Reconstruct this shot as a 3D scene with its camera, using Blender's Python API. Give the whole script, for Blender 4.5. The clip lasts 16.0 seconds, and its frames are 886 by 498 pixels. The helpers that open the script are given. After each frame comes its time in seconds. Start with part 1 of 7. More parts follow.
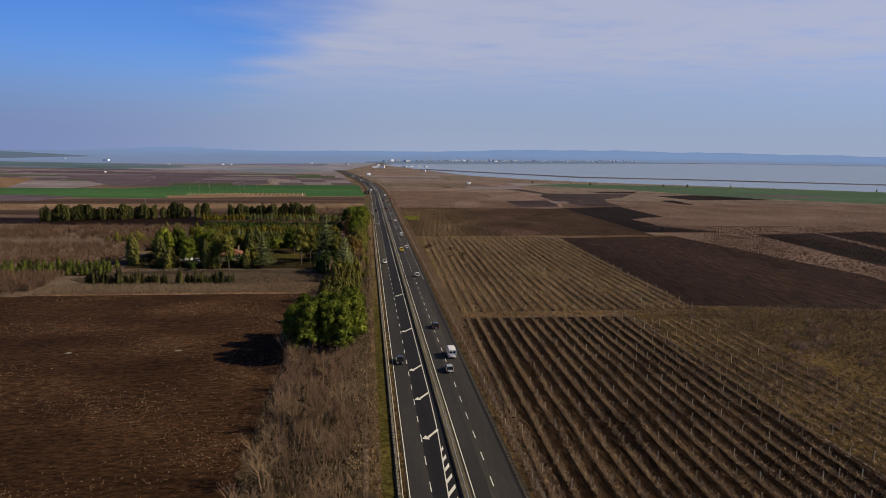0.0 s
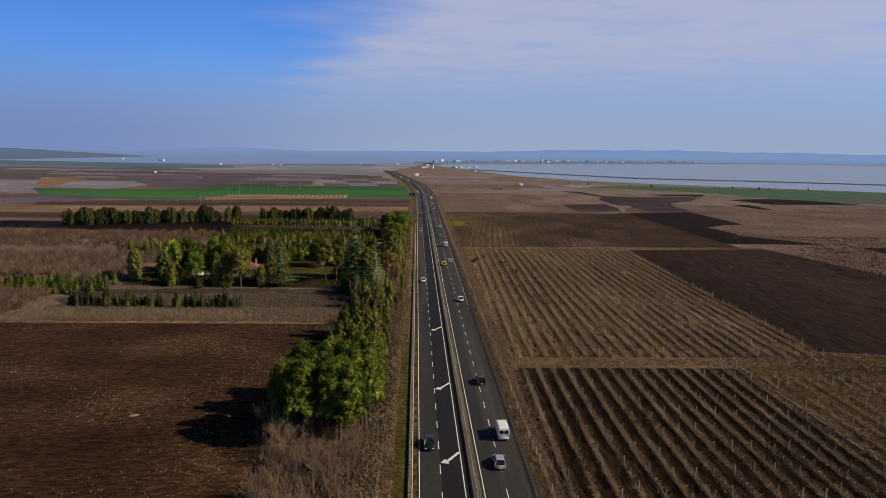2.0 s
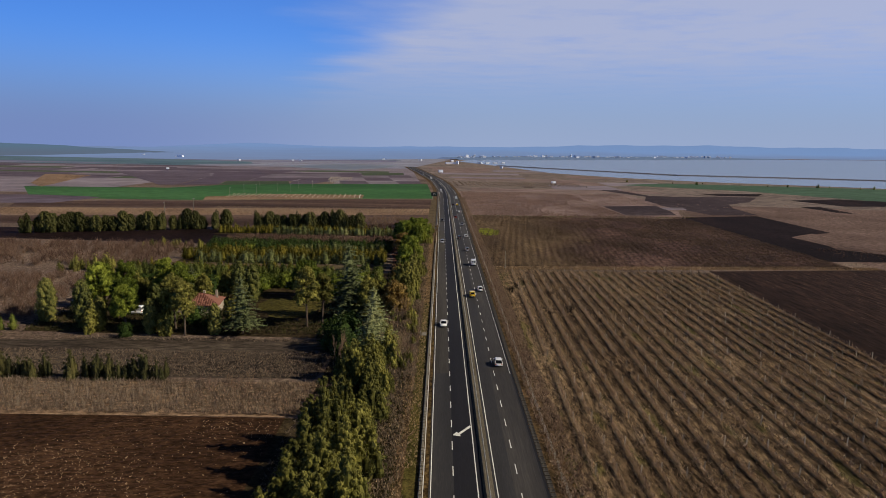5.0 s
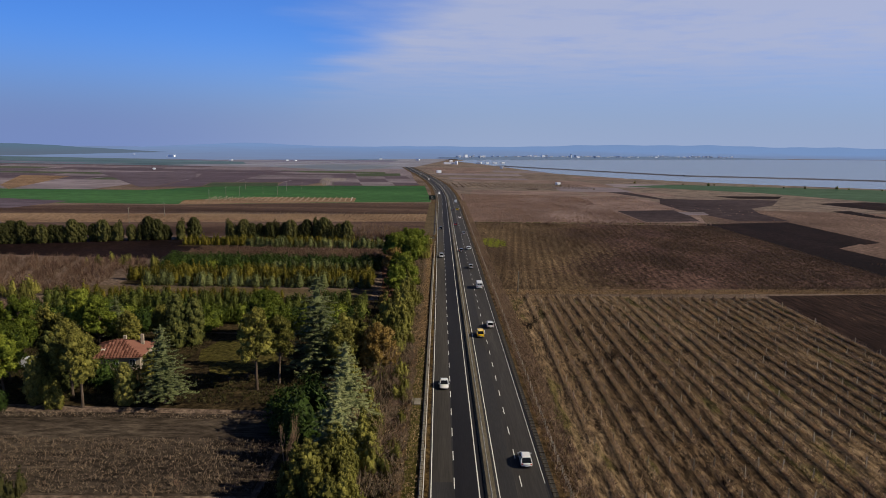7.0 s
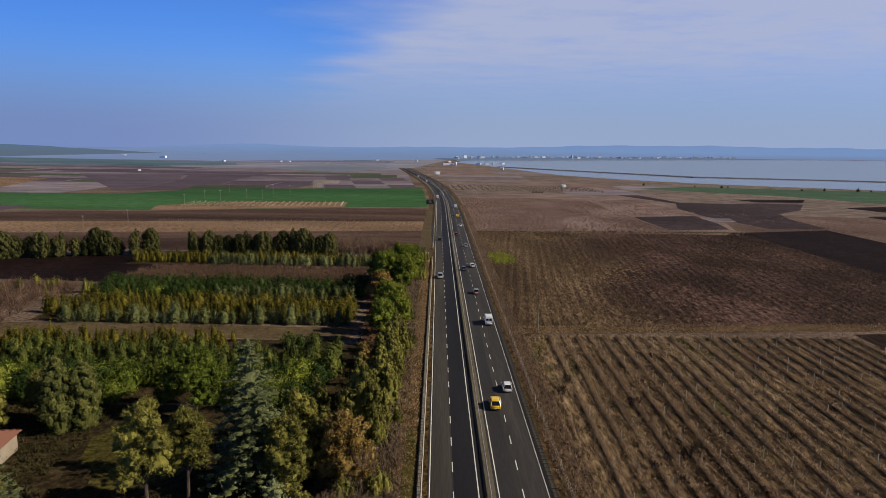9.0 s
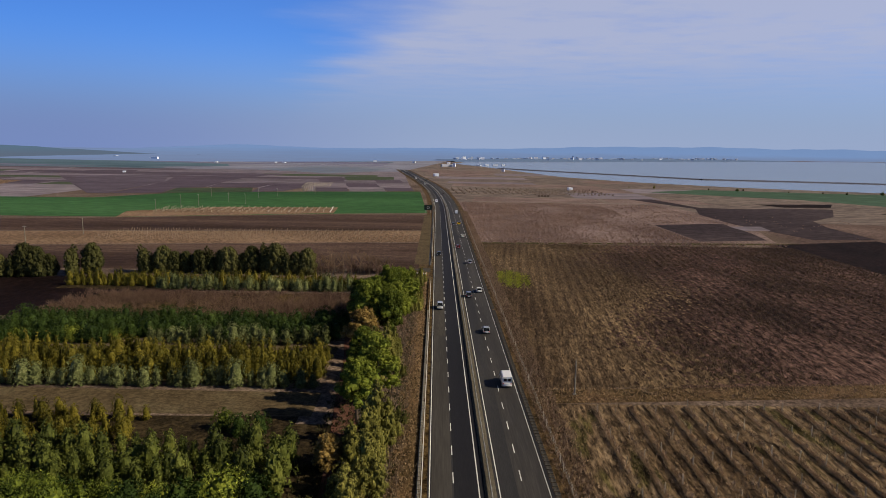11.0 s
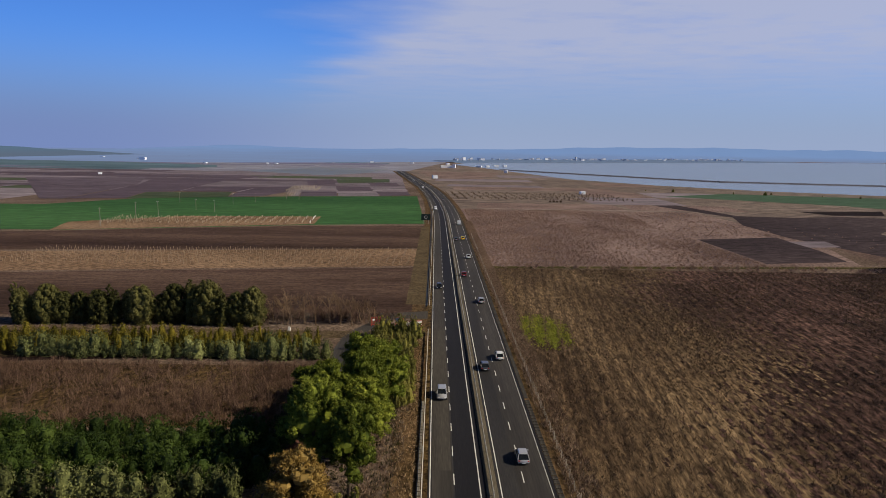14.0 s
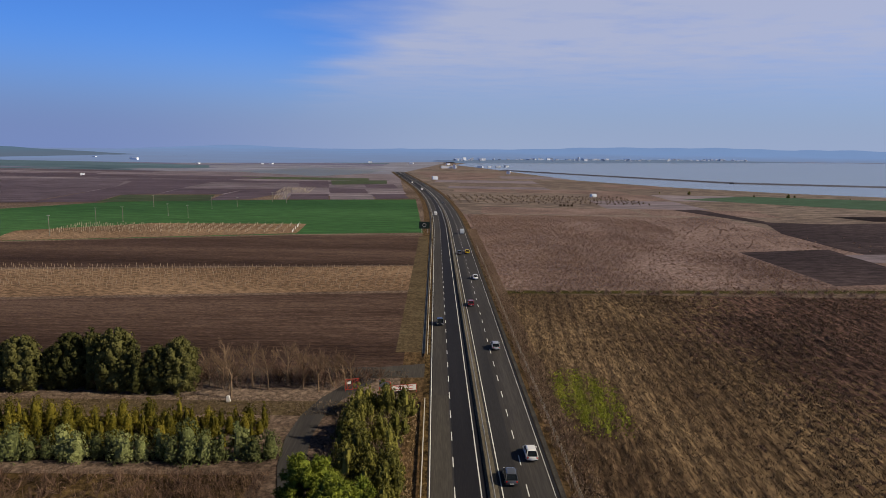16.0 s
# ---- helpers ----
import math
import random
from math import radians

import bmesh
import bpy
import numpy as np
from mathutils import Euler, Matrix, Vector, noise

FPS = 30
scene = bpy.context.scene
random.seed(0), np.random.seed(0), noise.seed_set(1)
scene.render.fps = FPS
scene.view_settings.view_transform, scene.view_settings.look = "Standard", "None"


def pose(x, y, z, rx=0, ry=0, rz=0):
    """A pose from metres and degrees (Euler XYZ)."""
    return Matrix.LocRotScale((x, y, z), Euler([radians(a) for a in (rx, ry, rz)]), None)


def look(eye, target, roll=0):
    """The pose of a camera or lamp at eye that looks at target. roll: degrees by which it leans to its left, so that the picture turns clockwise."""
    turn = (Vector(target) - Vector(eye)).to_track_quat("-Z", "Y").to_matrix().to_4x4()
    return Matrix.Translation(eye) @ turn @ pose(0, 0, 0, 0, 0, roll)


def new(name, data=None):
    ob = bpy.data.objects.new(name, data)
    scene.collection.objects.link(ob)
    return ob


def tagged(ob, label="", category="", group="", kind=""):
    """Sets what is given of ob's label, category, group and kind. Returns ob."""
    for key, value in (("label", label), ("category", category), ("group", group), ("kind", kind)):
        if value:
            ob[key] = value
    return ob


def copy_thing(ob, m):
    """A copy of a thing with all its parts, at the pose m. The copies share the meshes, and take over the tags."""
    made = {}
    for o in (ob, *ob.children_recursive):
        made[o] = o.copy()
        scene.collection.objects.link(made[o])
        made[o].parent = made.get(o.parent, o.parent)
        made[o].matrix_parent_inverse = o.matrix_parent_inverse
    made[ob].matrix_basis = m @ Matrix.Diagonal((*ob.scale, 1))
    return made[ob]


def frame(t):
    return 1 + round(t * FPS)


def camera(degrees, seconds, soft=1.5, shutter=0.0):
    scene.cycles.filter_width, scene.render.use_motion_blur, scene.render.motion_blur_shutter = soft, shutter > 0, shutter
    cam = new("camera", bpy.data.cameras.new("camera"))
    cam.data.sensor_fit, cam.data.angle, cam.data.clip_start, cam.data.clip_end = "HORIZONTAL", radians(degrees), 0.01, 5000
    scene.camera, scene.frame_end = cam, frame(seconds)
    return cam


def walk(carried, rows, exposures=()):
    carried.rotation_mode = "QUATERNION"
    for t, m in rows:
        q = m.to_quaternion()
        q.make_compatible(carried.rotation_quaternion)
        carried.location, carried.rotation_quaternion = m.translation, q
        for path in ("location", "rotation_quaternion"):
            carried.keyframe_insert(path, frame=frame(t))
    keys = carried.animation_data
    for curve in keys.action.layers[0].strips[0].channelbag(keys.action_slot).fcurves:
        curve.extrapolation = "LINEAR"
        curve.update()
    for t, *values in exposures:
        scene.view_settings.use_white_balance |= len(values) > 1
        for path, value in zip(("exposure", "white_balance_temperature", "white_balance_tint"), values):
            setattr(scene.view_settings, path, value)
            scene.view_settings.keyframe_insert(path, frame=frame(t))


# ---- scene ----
cam = camera(70.3, 16.0, soft=0.75)
METRES, EYE, TILT, LEAN, TURN = 359.0, 49.7, 0.0, 0.0, -7.1
ROWS = [
    (0.0, 0.0, 0.0, 0.0, 0.16, -8.86, -1.03),
    (0.5, 0.0011, 0.0314, -0.0004, 1.39, -8.87, -1.01),
    (1.0, 0.0013, 0.0629, -0.001, 2.63, -8.88, -1.0),
    (1.5, 0.0009, 0.093, -0.0015, 3.71, -8.9, -0.99),
    (2.0, -0.0002, 0.1241, -0.0021, 4.74, -8.92, -0.98),
    (2.5, -0.0021, 0.1554, -0.0027, 5.78, -8.92, -0.96),
    (3.0, -0.0042, 0.1872, -0.0031, 6.84, -8.93, -0.95),
    (3.5, -0.0069, 0.2181, -0.0035, 7.15, -9.01, -0.95),
    (4.0, -0.0106, 0.2503, -0.0042, 7.1, -9.16, -0.94),
    (6.5, -0.0314, 0.4067, -0.0067, 6.85, -9.39, -0.9),
    (7.0, -0.0353, 0.4381, -0.0073, 6.81, -9.35, -0.9),
    (7.5, -0.0392, 0.4694, -0.0077, 6.77, -9.34, -0.88),
    (8.0, -0.0428, 0.4996, -0.0082, 6.74, -9.34, -0.88),
    (8.5, -0.0467, 0.5309, -0.0088, 6.71, -9.3, -0.84),
    (9.0, -0.0507, 0.5626, -0.0096, 6.67, -9.28, -0.87),
    (11.5, -0.0704, 0.715, -0.0125, 6.54, -9.14, -0.94),
    (12.0, -0.0742, 0.7447, -0.013, 6.52, -9.11, -0.94),
    (12.5, -0.0781, 0.7757, -0.0134, 6.5, -9.08, -0.91),
    (13.0, -0.0824, 0.8071, -0.0137, 6.46, -9.09, -0.94),
    (13.5, -0.0861, 0.8384, -0.0144, 6.48, -9.08, -0.94),
    (14.0, -0.09, 0.8686, -0.0147, 6.45, -9.1, -0.95),
    (14.5, -0.0941, 0.9003, -0.0152, 6.44, -9.12, -0.98),
    (15.0, -0.0979, 0.9318, -0.016, 6.45, -9.08, -0.97),
    (15.5, -0.1017, 0.9629, -0.0167, 6.46, -9.07, -0.96),
    (16.0, -0.1054, 0.9933, -0.0171, 6.45, -9.08, -0.96),
]
walk(cam, [(t, pose(0, 0, EYE, TILT, LEAN, TURN) @ pose(METRES * x, METRES * y, METRES * z, 90 + pitch, roll, yaw)) for t, x, y, z, yaw, pitch, roll in ROWS],
     [(0.0, 0.0, 7050, 10), (1.0, 0.0, 7000, 10), (2.0, 0.0, 6680, 10), (3.0, 0.0, 6500, 10), (9.0, 0.0, 6500, 10), (12.0, 0.0, 6650, 10), (16.0, 0.0, 6650, 10)])


# ---------------------------------------------------------------- light
SUN_EL, SUN_AZ = 34.0, 101.0          # degrees; azimuth clockwise from +y
world = bpy.data.worlds.new("world")
scene.world = world
world.use_nodes = True
wn, wl = world.node_tree.nodes, world.node_tree.links
wn.clear()


sky = wn.new("ShaderNodeTexSky")
sky.sky_type, sky.sun_disc = "NISHITA", False
sky.sun_elevation, sky.sun_rotation = radians(SUN_EL), radians(SUN_AZ)
sky.altitude, sky.air_density, sky.dust_density, sky.ozone_density = 50, 0.9, 1.2, 2.5
wco = wn.new("ShaderNodeTexCoord")
wsep = wn.new("ShaderNodeSeparateXYZ")
wl.new(wco.outputs["Generated"], wsep.inputs[0])


def wmath(op, a, b=None):
    n = wn.new("ShaderNodeMath")
    n.operation = op
    for i, v in enumerate((a, b)):
        if v is None:
            continue
        if isinstance(v, (int, float)):
            n.inputs[i].default_value = v
        else:
            wl.new(v, n.inputs[i])
    return n.outputs[0]


def wramp(v, lo, hi):
    n = wn.new("ShaderNodeMapRange")
    n.interpolation_type = "SMOOTHSTEP"
    wl.new(v, n.inputs[0])
    n.inputs[1].default_value, n.inputs[2].default_value = lo, hi
    return n.outputs[0]


# a high veil of cloud: drawn on a flat layer far above, thick towards +x, ragged at its edge
lift = wmath("MAXIMUM", wsep.outputs[2], 0.03)
layer_x = wmath("DIVIDE", wsep.outputs[0], lift)
layer_y = wmath("DIVIDE", wsep.outputs[1], lift)
wcomb = wn.new("ShaderNodeCombineXYZ")
wl.new(layer_x, wcomb.inputs[0])
wl.new(layer_y, wcomb.inputs[1])
wn1 = wn.new("ShaderNodeTexNoise")
wn1.inputs["Scale"].default_value, wn1.inputs["Detail"].default_value = 0.55, 6
wmap = wn.new("ShaderNodeMapping")
wmap.inputs["Rotation"].default_value = (0, 0, radians(-18))
wmap.inputs["Scale"].default_value = (0.8, 1.0, 1.0)
wl.new(wcomb.outputs[0], wmap.inputs[0])
wl.new(wmap.outputs[0], wn1.inputs["Vector"])
wn2 = wn.new("ShaderNodeTexNoise")
wn2.inputs["Scale"].default_value, wn2.inputs["Detail"].default_value, wn2.inputs["Roughness"].default_value = 1.5, 7, 0.62
wl.new(wmap.outputs[0], wn2.inputs["Vector"])
edge = wmath("ADD", wmath("ADD", layer_x, wmath("MULTIPLY", layer_y, 0.25)), wmath("MULTIPLY", wmath("SUBTRACT", wn1.outputs[0], 0.5), 2.4))
veil = wmath("MULTIPLY", wramp(edge, 0.1, 1.5), wramp(wn2.outputs[0], -0.4, 0.75))
veil = wmath("MULTIPLY", veil, wramp(wsep.outputs[2], 0.0, 0.16))
veil = wmath("MULTIPLY", veil, wmath("SUBTRACT", 1.0, wmath("MULTIPLY", wramp(wsep.outputs[2], 0.22, 0.6), 0.8)))
veil = wmath("MINIMUM", veil, 0.9)
wmix = wn.new("ShaderNodeMix")
wmix.data_type = "RGBA"
wl.new(veil, wmix.inputs[0])
deep = wn.new("ShaderNodeMix")
deep.data_type, deep.blend_type = "RGBA", "MULTIPLY"
deep.inputs[0].default_value = 1.0
wl.new(sky.outputs[0], deep.inputs[6])
tint = wn.new("ShaderNodeMix")
tint.data_type = "RGBA"
wl.new(wramp(wsep.outputs[2], 0.2, 0.6), tint.inputs[0])
tint.inputs[7].default_value = (0.17, 0.20, 0.24, 1)
west = wn.new("ShaderNodeMix")
west.data_type = "RGBA"
wl.new(wramp(wsep.outputs[0], -0.62, -0.22), west.inputs[0])
west.inputs[6].default_value, west.inputs[7].default_value = (0.40, 0.80, 1.62, 1), (0.52, 0.98, 1.9, 1)
wl.new(west.outputs[2], tint.inputs[6])
wl.new(tint.outputs[2], deep.inputs[7])
wl.new(deep.outputs[2], wmix.inputs[6])
wmix.inputs[7].default_value = (5.0, 5.5, 7.5, 1)
# a pale band of winter haze above the horizon
band = wn.new("ShaderNodeMix")
band.data_type = "RGBA"
wl.new(wmath("MULTIPLY", wmath("SUBTRACT", 1.0, wramp(wsep.outputs[2], 0.0, 0.17)), 1.0), band.inputs[0])
wl.new(wmix.outputs[2], band.inputs[6])
side = wn.new("ShaderNodeMix")
side.data_type = "RGBA"
wl.new(wramp(wsep.outputs[0], -0.55, 0.12), side.inputs[0])
side.inputs[6].default_value, side.inputs[7].default_value = (2.1, 3.0, 6.0, 1), (3.6, 4.6, 6.9, 1)
wl.new(side.outputs[2], band.inputs[7])
wbg = wn.new("ShaderNodeBackground")
wbg.inputs[1].default_value = 0.085
wl.new(band.outputs[2], wbg.inputs[0])
wout = wn.new("ShaderNodeOutputWorld")
wl.new(wbg.outputs[0], wout.inputs[0])

sun = new("sun", bpy.data.lights.new("sun", "SUN"))
sun.data.energy, sun.data.angle, sun.data.color = 5.0, radians(0.55), (1.0, 0.87, 0.66)
_az, _el = radians(SUN_AZ), radians(SUN_EL)
sun.matrix_world = look((400 * math.sin(_az) * math.cos(_el), 400 * math.cos(_az) * math.cos(_el), 400 * math.sin(_el)), (0, 0, 0))


# ---------------------------------------------------------------- materials
def mat(name, colours, scale=1.0, fine=12.0, rough=0.9, bump=0.3, metal=0.0, stretch=(1, 1, 1), island=0.0, ob_random=0.0,
        translucent=0.0, contrast=(0.3, 0.7), coords="Object", bump_dist=0.05, fleck=None, spec=0.04, grit=None):
    """A surface of two or three colours that change at two sizes, with relief. fleck: (colour, size, share) of scattered bits."""
    m = bpy.data.materials.new(name)
    m.use_nodes = True
    n, l = m.node_tree.nodes, m.node_tree.links
    b = n["Principled BSDF"]
    b.inputs["Roughness"].default_value, b.inputs["Metallic"].default_value = rough, metal
    b.inputs["Specular IOR Level"].default_value = spec
    co = n.new("ShaderNodeTexCoord")
    mp = n.new("ShaderNodeMapping")
    mp.inputs["Scale"].default_value = stretch
    l.new(co.outputs[coords], mp.inputs[0])
    big = n.new("ShaderNodeTexNoise")
    big.inputs["Scale"].default_value, big.inputs["Detail"].default_value = scale, 3
    small = n.new("ShaderNodeTexNoise")
    small.inputs["Scale"].default_value, small.inputs["Detail"].default_value, small.inputs["Roughness"].default_value = fine, 5, 0.65
    l.new(mp.outputs[0], big.inputs["Vector"])
    l.new(mp.outputs[0], small.inputs["Vector"])
    add = n.new("ShaderNodeMath")
    add.operation = "MULTIPLY_ADD"
    l.new(big.outputs[0], add.inputs[0])
    add.inputs[1].default_value = 0.5
    half = n.new("ShaderNodeMath")
    half.operation = "MULTIPLY"
    half.inputs[1].default_value = 0.5
    l.new(small.outputs[0], half.inputs[0])
    l.new(half.outputs[0], add.inputs[2])
    fac = add.outputs[0]
    if island or ob_random:
        rnd = n.new("ShaderNodeNewGeometry").outputs["Random Per Island"] if island else n.new("ShaderNodeObjectInfo").outputs["Random"]
        ma = n.new("ShaderNodeMath")
        ma.operation = "MULTIPLY_ADD"
        l.new(rnd, ma.inputs[0])
        ma.inputs[1].default_value = island or ob_random
        l.new(fac, ma.inputs[2])
        sub = n.new("ShaderNodeMath")
        sub.operation = "SUBTRACT"
        l.new(ma.outputs[0], sub.inputs[0])
        sub.inputs[1].default_value = (island or ob_random) / 2
        fac = sub.outputs[0]
        if island and ob_random:
            info = n.new("ShaderNodeObjectInfo")
            m2 = n.new("ShaderNodeMath")
            m2.operation = "MULTIPLY_ADD"
            l.new(info.outputs["Random"], m2.inputs[0])
            m2.inputs[1].default_value = ob_random
            l.new(fac, m2.inputs[2])
            s2 = n.new("ShaderNodeMath")
            s2.operation = "SUBTRACT"
            l.new(m2.outputs[0], s2.inputs[0])
            s2.inputs[1].default_value = ob_random / 2
            fac = s2.outputs[0]
    ramp = n.new("ShaderNodeValToRGB")
    l.new(fac, ramp.inputs[0])
    lo, hi = contrast
    ramp.color_ramp.elements[0].position, ramp.color_ramp.elements[1].position = lo, hi
    ramp.color_ramp.elements[0].color, ramp.color_ramp.elements[1].color = (*colours[0], 1), (*colours[-1], 1)
    for i, c in enumerate(colours[1:-1]):
        e = ramp.color_ramp.elements.new(lo + (hi - lo) * (i + 1) / (len(colours) - 1))
        e.color = (*c, 1)
    col = ramp.outputs[0]
    if fleck:
        fn = n.new("ShaderNodeTexNoise")
        fn.inputs["Scale"].default_value, fn.inputs["Detail"].default_value = fleck[1], 2
        l.new(mp.outputs[0], fn.inputs["Vector"])
        patch = n.new("ShaderNodeMath")
        patch.operation = "MULTIPLY_ADD"
        l.new(big.outputs[0], patch.inputs[0])
        patch.inputs[1].default_value = 0.35
        l.new(fn.outputs[0], patch.inputs[2])
        fr = n.new("ShaderNodeMapRange")
        l.new(patch.outputs[0], fr.inputs[0])
        fr.inputs[1].default_value, fr.inputs[2].default_value = fleck[2], fleck[2] + 0.06
        fm = n.new("ShaderNodeMix")
        fm.data_type = "RGBA"
        l.new(fr.outputs[0], fm.inputs[0])
        l.new(col, fm.inputs[6])
        fm.inputs[7].default_value = (*fleck[0], 1)
        col = fm.outputs[2]
    if grit:
        # grit: (size, darkest, lightest, stretch, turn) of coarse clods and straw over the ground colour
        gm = n.new("ShaderNodeMapping")
        gm.vector_type = "TEXTURE"
        gm.inputs["Scale"].default_value = [1 / v for v in grit[3]]
        gm.inputs["Rotation"].default_value = (0, 0, radians(grit[4] if len(grit) > 4 else 0))
        l.new(co.outputs[coords], gm.inputs[0])
        gn = n.new("ShaderNodeTexNoise")
        gn.inputs["Scale"].default_value, gn.inputs["Detail"].default_value, gn.inputs["Roughness"].default_value = grit[0], 6, 0.78
        l.new(gm.outputs[0], gn.inputs["Vector"])
        gr = n.new("ShaderNodeMapRange")
        l.new(gn.outputs[0], gr.inputs[0])
        gr.inputs[1].default_value, gr.inputs[2].default_value = 0.41, 0.61
        gr.inputs[3].default_value, gr.inputs[4].default_value = grit[1], grit[2]
        gx = n.new("ShaderNodeMix")
        gx.data_type, gx.blend_type = "RGBA", "MULTIPLY"
        gx.inputs[0].default_value = 1.0
        gx.clamp_result = False
        l.new(col, gx.inputs[6])
        l.new(gr.outputs[0], gx.inputs[7])
        col = gx.outputs[2]
    l.new(col, b.inputs["Base Color"])
    if bump:
        bp = n.new("ShaderNodeBump")
        bp.inputs["Strength"].default_value, bp.inputs["Distance"].default_value = bump, bump_dist
        l.new(small.outputs[0], bp.inputs["Height"])
        l.new(bp.outputs[0], b.inputs["Normal"])
    if translucent:
        tr = n.new("ShaderNodeBsdfTranslucent")
        l.new(col, tr.inputs[0])
        mx = n.new("ShaderNodeMixShader")
        mx.inputs[0].default_value = translucent
        l.new(b.outputs[0], mx.inputs[1])
        l.new(tr.outputs[0], mx.inputs[2])
        l.new(mx.outputs[0], n["Material Output"].inputs[0])
    return m


def plain(name, colour, rough=0.5, metal=0.0, spec=0.5, coat=0.0):
    m = bpy.data.materials.new(name)
    m.use_nodes = True
    b = m.node_tree.nodes["Principled BSDF"]
    b.inputs["Base Color"].default_value = (*colour, 1)
    b.inputs["Roughness"].default_value, b.inputs["Metallic"].default_value = rough, metal
    b.inputs["Specular IOR Level"].default_value, b.inputs["Coat Weight"].default_value = spec, coat
    return m


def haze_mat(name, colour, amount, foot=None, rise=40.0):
    """The far distance: haze painted as a plain blue-grey glow with faint unevenness."""
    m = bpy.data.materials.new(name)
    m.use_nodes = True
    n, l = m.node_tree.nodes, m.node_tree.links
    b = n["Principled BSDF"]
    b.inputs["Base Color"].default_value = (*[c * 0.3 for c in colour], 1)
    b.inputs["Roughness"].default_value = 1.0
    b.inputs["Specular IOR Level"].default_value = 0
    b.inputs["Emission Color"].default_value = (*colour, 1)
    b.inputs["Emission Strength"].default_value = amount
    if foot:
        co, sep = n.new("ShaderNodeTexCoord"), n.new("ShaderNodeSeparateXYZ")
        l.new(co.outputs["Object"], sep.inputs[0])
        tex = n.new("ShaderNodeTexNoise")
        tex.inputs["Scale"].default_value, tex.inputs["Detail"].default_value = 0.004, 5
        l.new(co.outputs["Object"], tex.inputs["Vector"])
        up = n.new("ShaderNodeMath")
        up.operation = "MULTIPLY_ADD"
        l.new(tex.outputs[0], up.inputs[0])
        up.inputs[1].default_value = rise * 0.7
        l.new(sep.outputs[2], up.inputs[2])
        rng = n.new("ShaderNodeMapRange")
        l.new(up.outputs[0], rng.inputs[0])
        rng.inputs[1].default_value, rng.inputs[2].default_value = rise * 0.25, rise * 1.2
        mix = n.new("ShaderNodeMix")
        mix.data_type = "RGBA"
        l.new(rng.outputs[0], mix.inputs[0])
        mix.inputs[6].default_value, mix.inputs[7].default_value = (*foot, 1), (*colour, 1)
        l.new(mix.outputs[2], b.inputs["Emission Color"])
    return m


GROUND = mat("dry_meadow", [(0.0713, 0.0494, 0.0384), (0.1323, 0.0954, 0.0744), (0.2012, 0.1518, 0.1200)], 0.02, 0.6, bump=0.6, bump_dist=0.3, contrast=(0.36, 0.64), grit=(1.0, 0.5, 1.55, (1, 1, 1)))
PLOUGH = mat("ploughed_earth", [(0.0209, 0.0108, 0.0059), (0.0348, 0.0177, 0.0094), (0.0611, 0.0325, 0.0171)], 0.05, 1.8, bump=0.7, bump_dist=0.12, contrast=(0.38, 0.62), stretch=(0.6, 1, 1), fleck=((0.17, 0.115, 0.07), 3.2, 0.86), grit=(1.2, 0.5, 1.65, (0.35, 1, 1)))
PLOUGH_MID = mat("brown_furrowed_earth", [(0.0331, 0.0199, 0.0149), (0.0676, 0.0422, 0.0321), (0.1166, 0.0772, 0.0591)], 0.04, 0.9, bump=0.9, bump_dist=0.25, contrast=(0.38, 0.62), stretch=(0.1, 1, 1), grit=(2.0, 0.62, 1.45, (0.3, 1, 1)))
SOIL_FALLOW = mat("fallow_soil", [(0.0482, 0.0307, 0.0191), (0.1047, 0.0703, 0.0407), (0.2141, 0.1493, 0.0850)], 0.05, 1.3, bump=0.9, bump_dist=0.25, contrast=(0.38, 0.64), stretch=(1, 0.35, 1), grit=(1.8, 0.5, 1.6, (1, 0.14, 1), -6.8))
PLOUGH_DARK = mat("dark_ploughed_earth", [(0.0051, 0.0030, 0.0030), (0.0112, 0.0063, 0.0063), (0.0214, 0.0123, 0.0120)], 0.03, 1.1, bump=0.9, bump_dist=0.25, contrast=(0.38, 0.62), stretch=(1, 0.3, 1), grit=(0.5, 0.55, 1.5, (1, 0.4, 1)))
# distance haze is mixed into this brown earth, paler and bluer
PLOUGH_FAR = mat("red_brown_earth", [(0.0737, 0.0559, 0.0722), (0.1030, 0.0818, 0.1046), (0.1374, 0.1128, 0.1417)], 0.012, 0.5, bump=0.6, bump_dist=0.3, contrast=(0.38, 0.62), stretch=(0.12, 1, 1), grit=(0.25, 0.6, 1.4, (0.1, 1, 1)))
STUBBLE = mat("pale_stubble", [(0.1166, 0.0734, 0.0444), (0.1824, 0.1192, 0.0751), (0.2636, 0.1791, 0.1153)], 0.03, 0.9, bump=0.6, bump_dist=0.3, contrast=(0.36, 0.64), stretch=(0.4, 1, 1), grit=(1.0, 0.45, 1.7, (0.4, 1, 1)))
WHEAT = mat("winter_wheat", [(0.0257, 0.0723, 0.0255), (0.0399, 0.1052, 0.0357), (0.0594, 0.1370, 0.0507)], 0.01, 0.25, bump=0.3, bump_dist=0.2, contrast=(0.36, 0.64), stretch=(0.2, 1, 1), grit=(0.25, 0.8, 1.2, (0.3, 1, 1)))
WEEDS = mat("brown_weeds", [(0.1016, 0.0685, 0.0619), (0.1776, 0.1248, 0.1128), (0.2601, 0.1897, 0.1720)], 0.025, 0.5, bump=0.8, bump_dist=0.4, contrast=(0.36, 0.64), grit=(0.9, 0.62, 1.42, (1, 0.3, 1)))
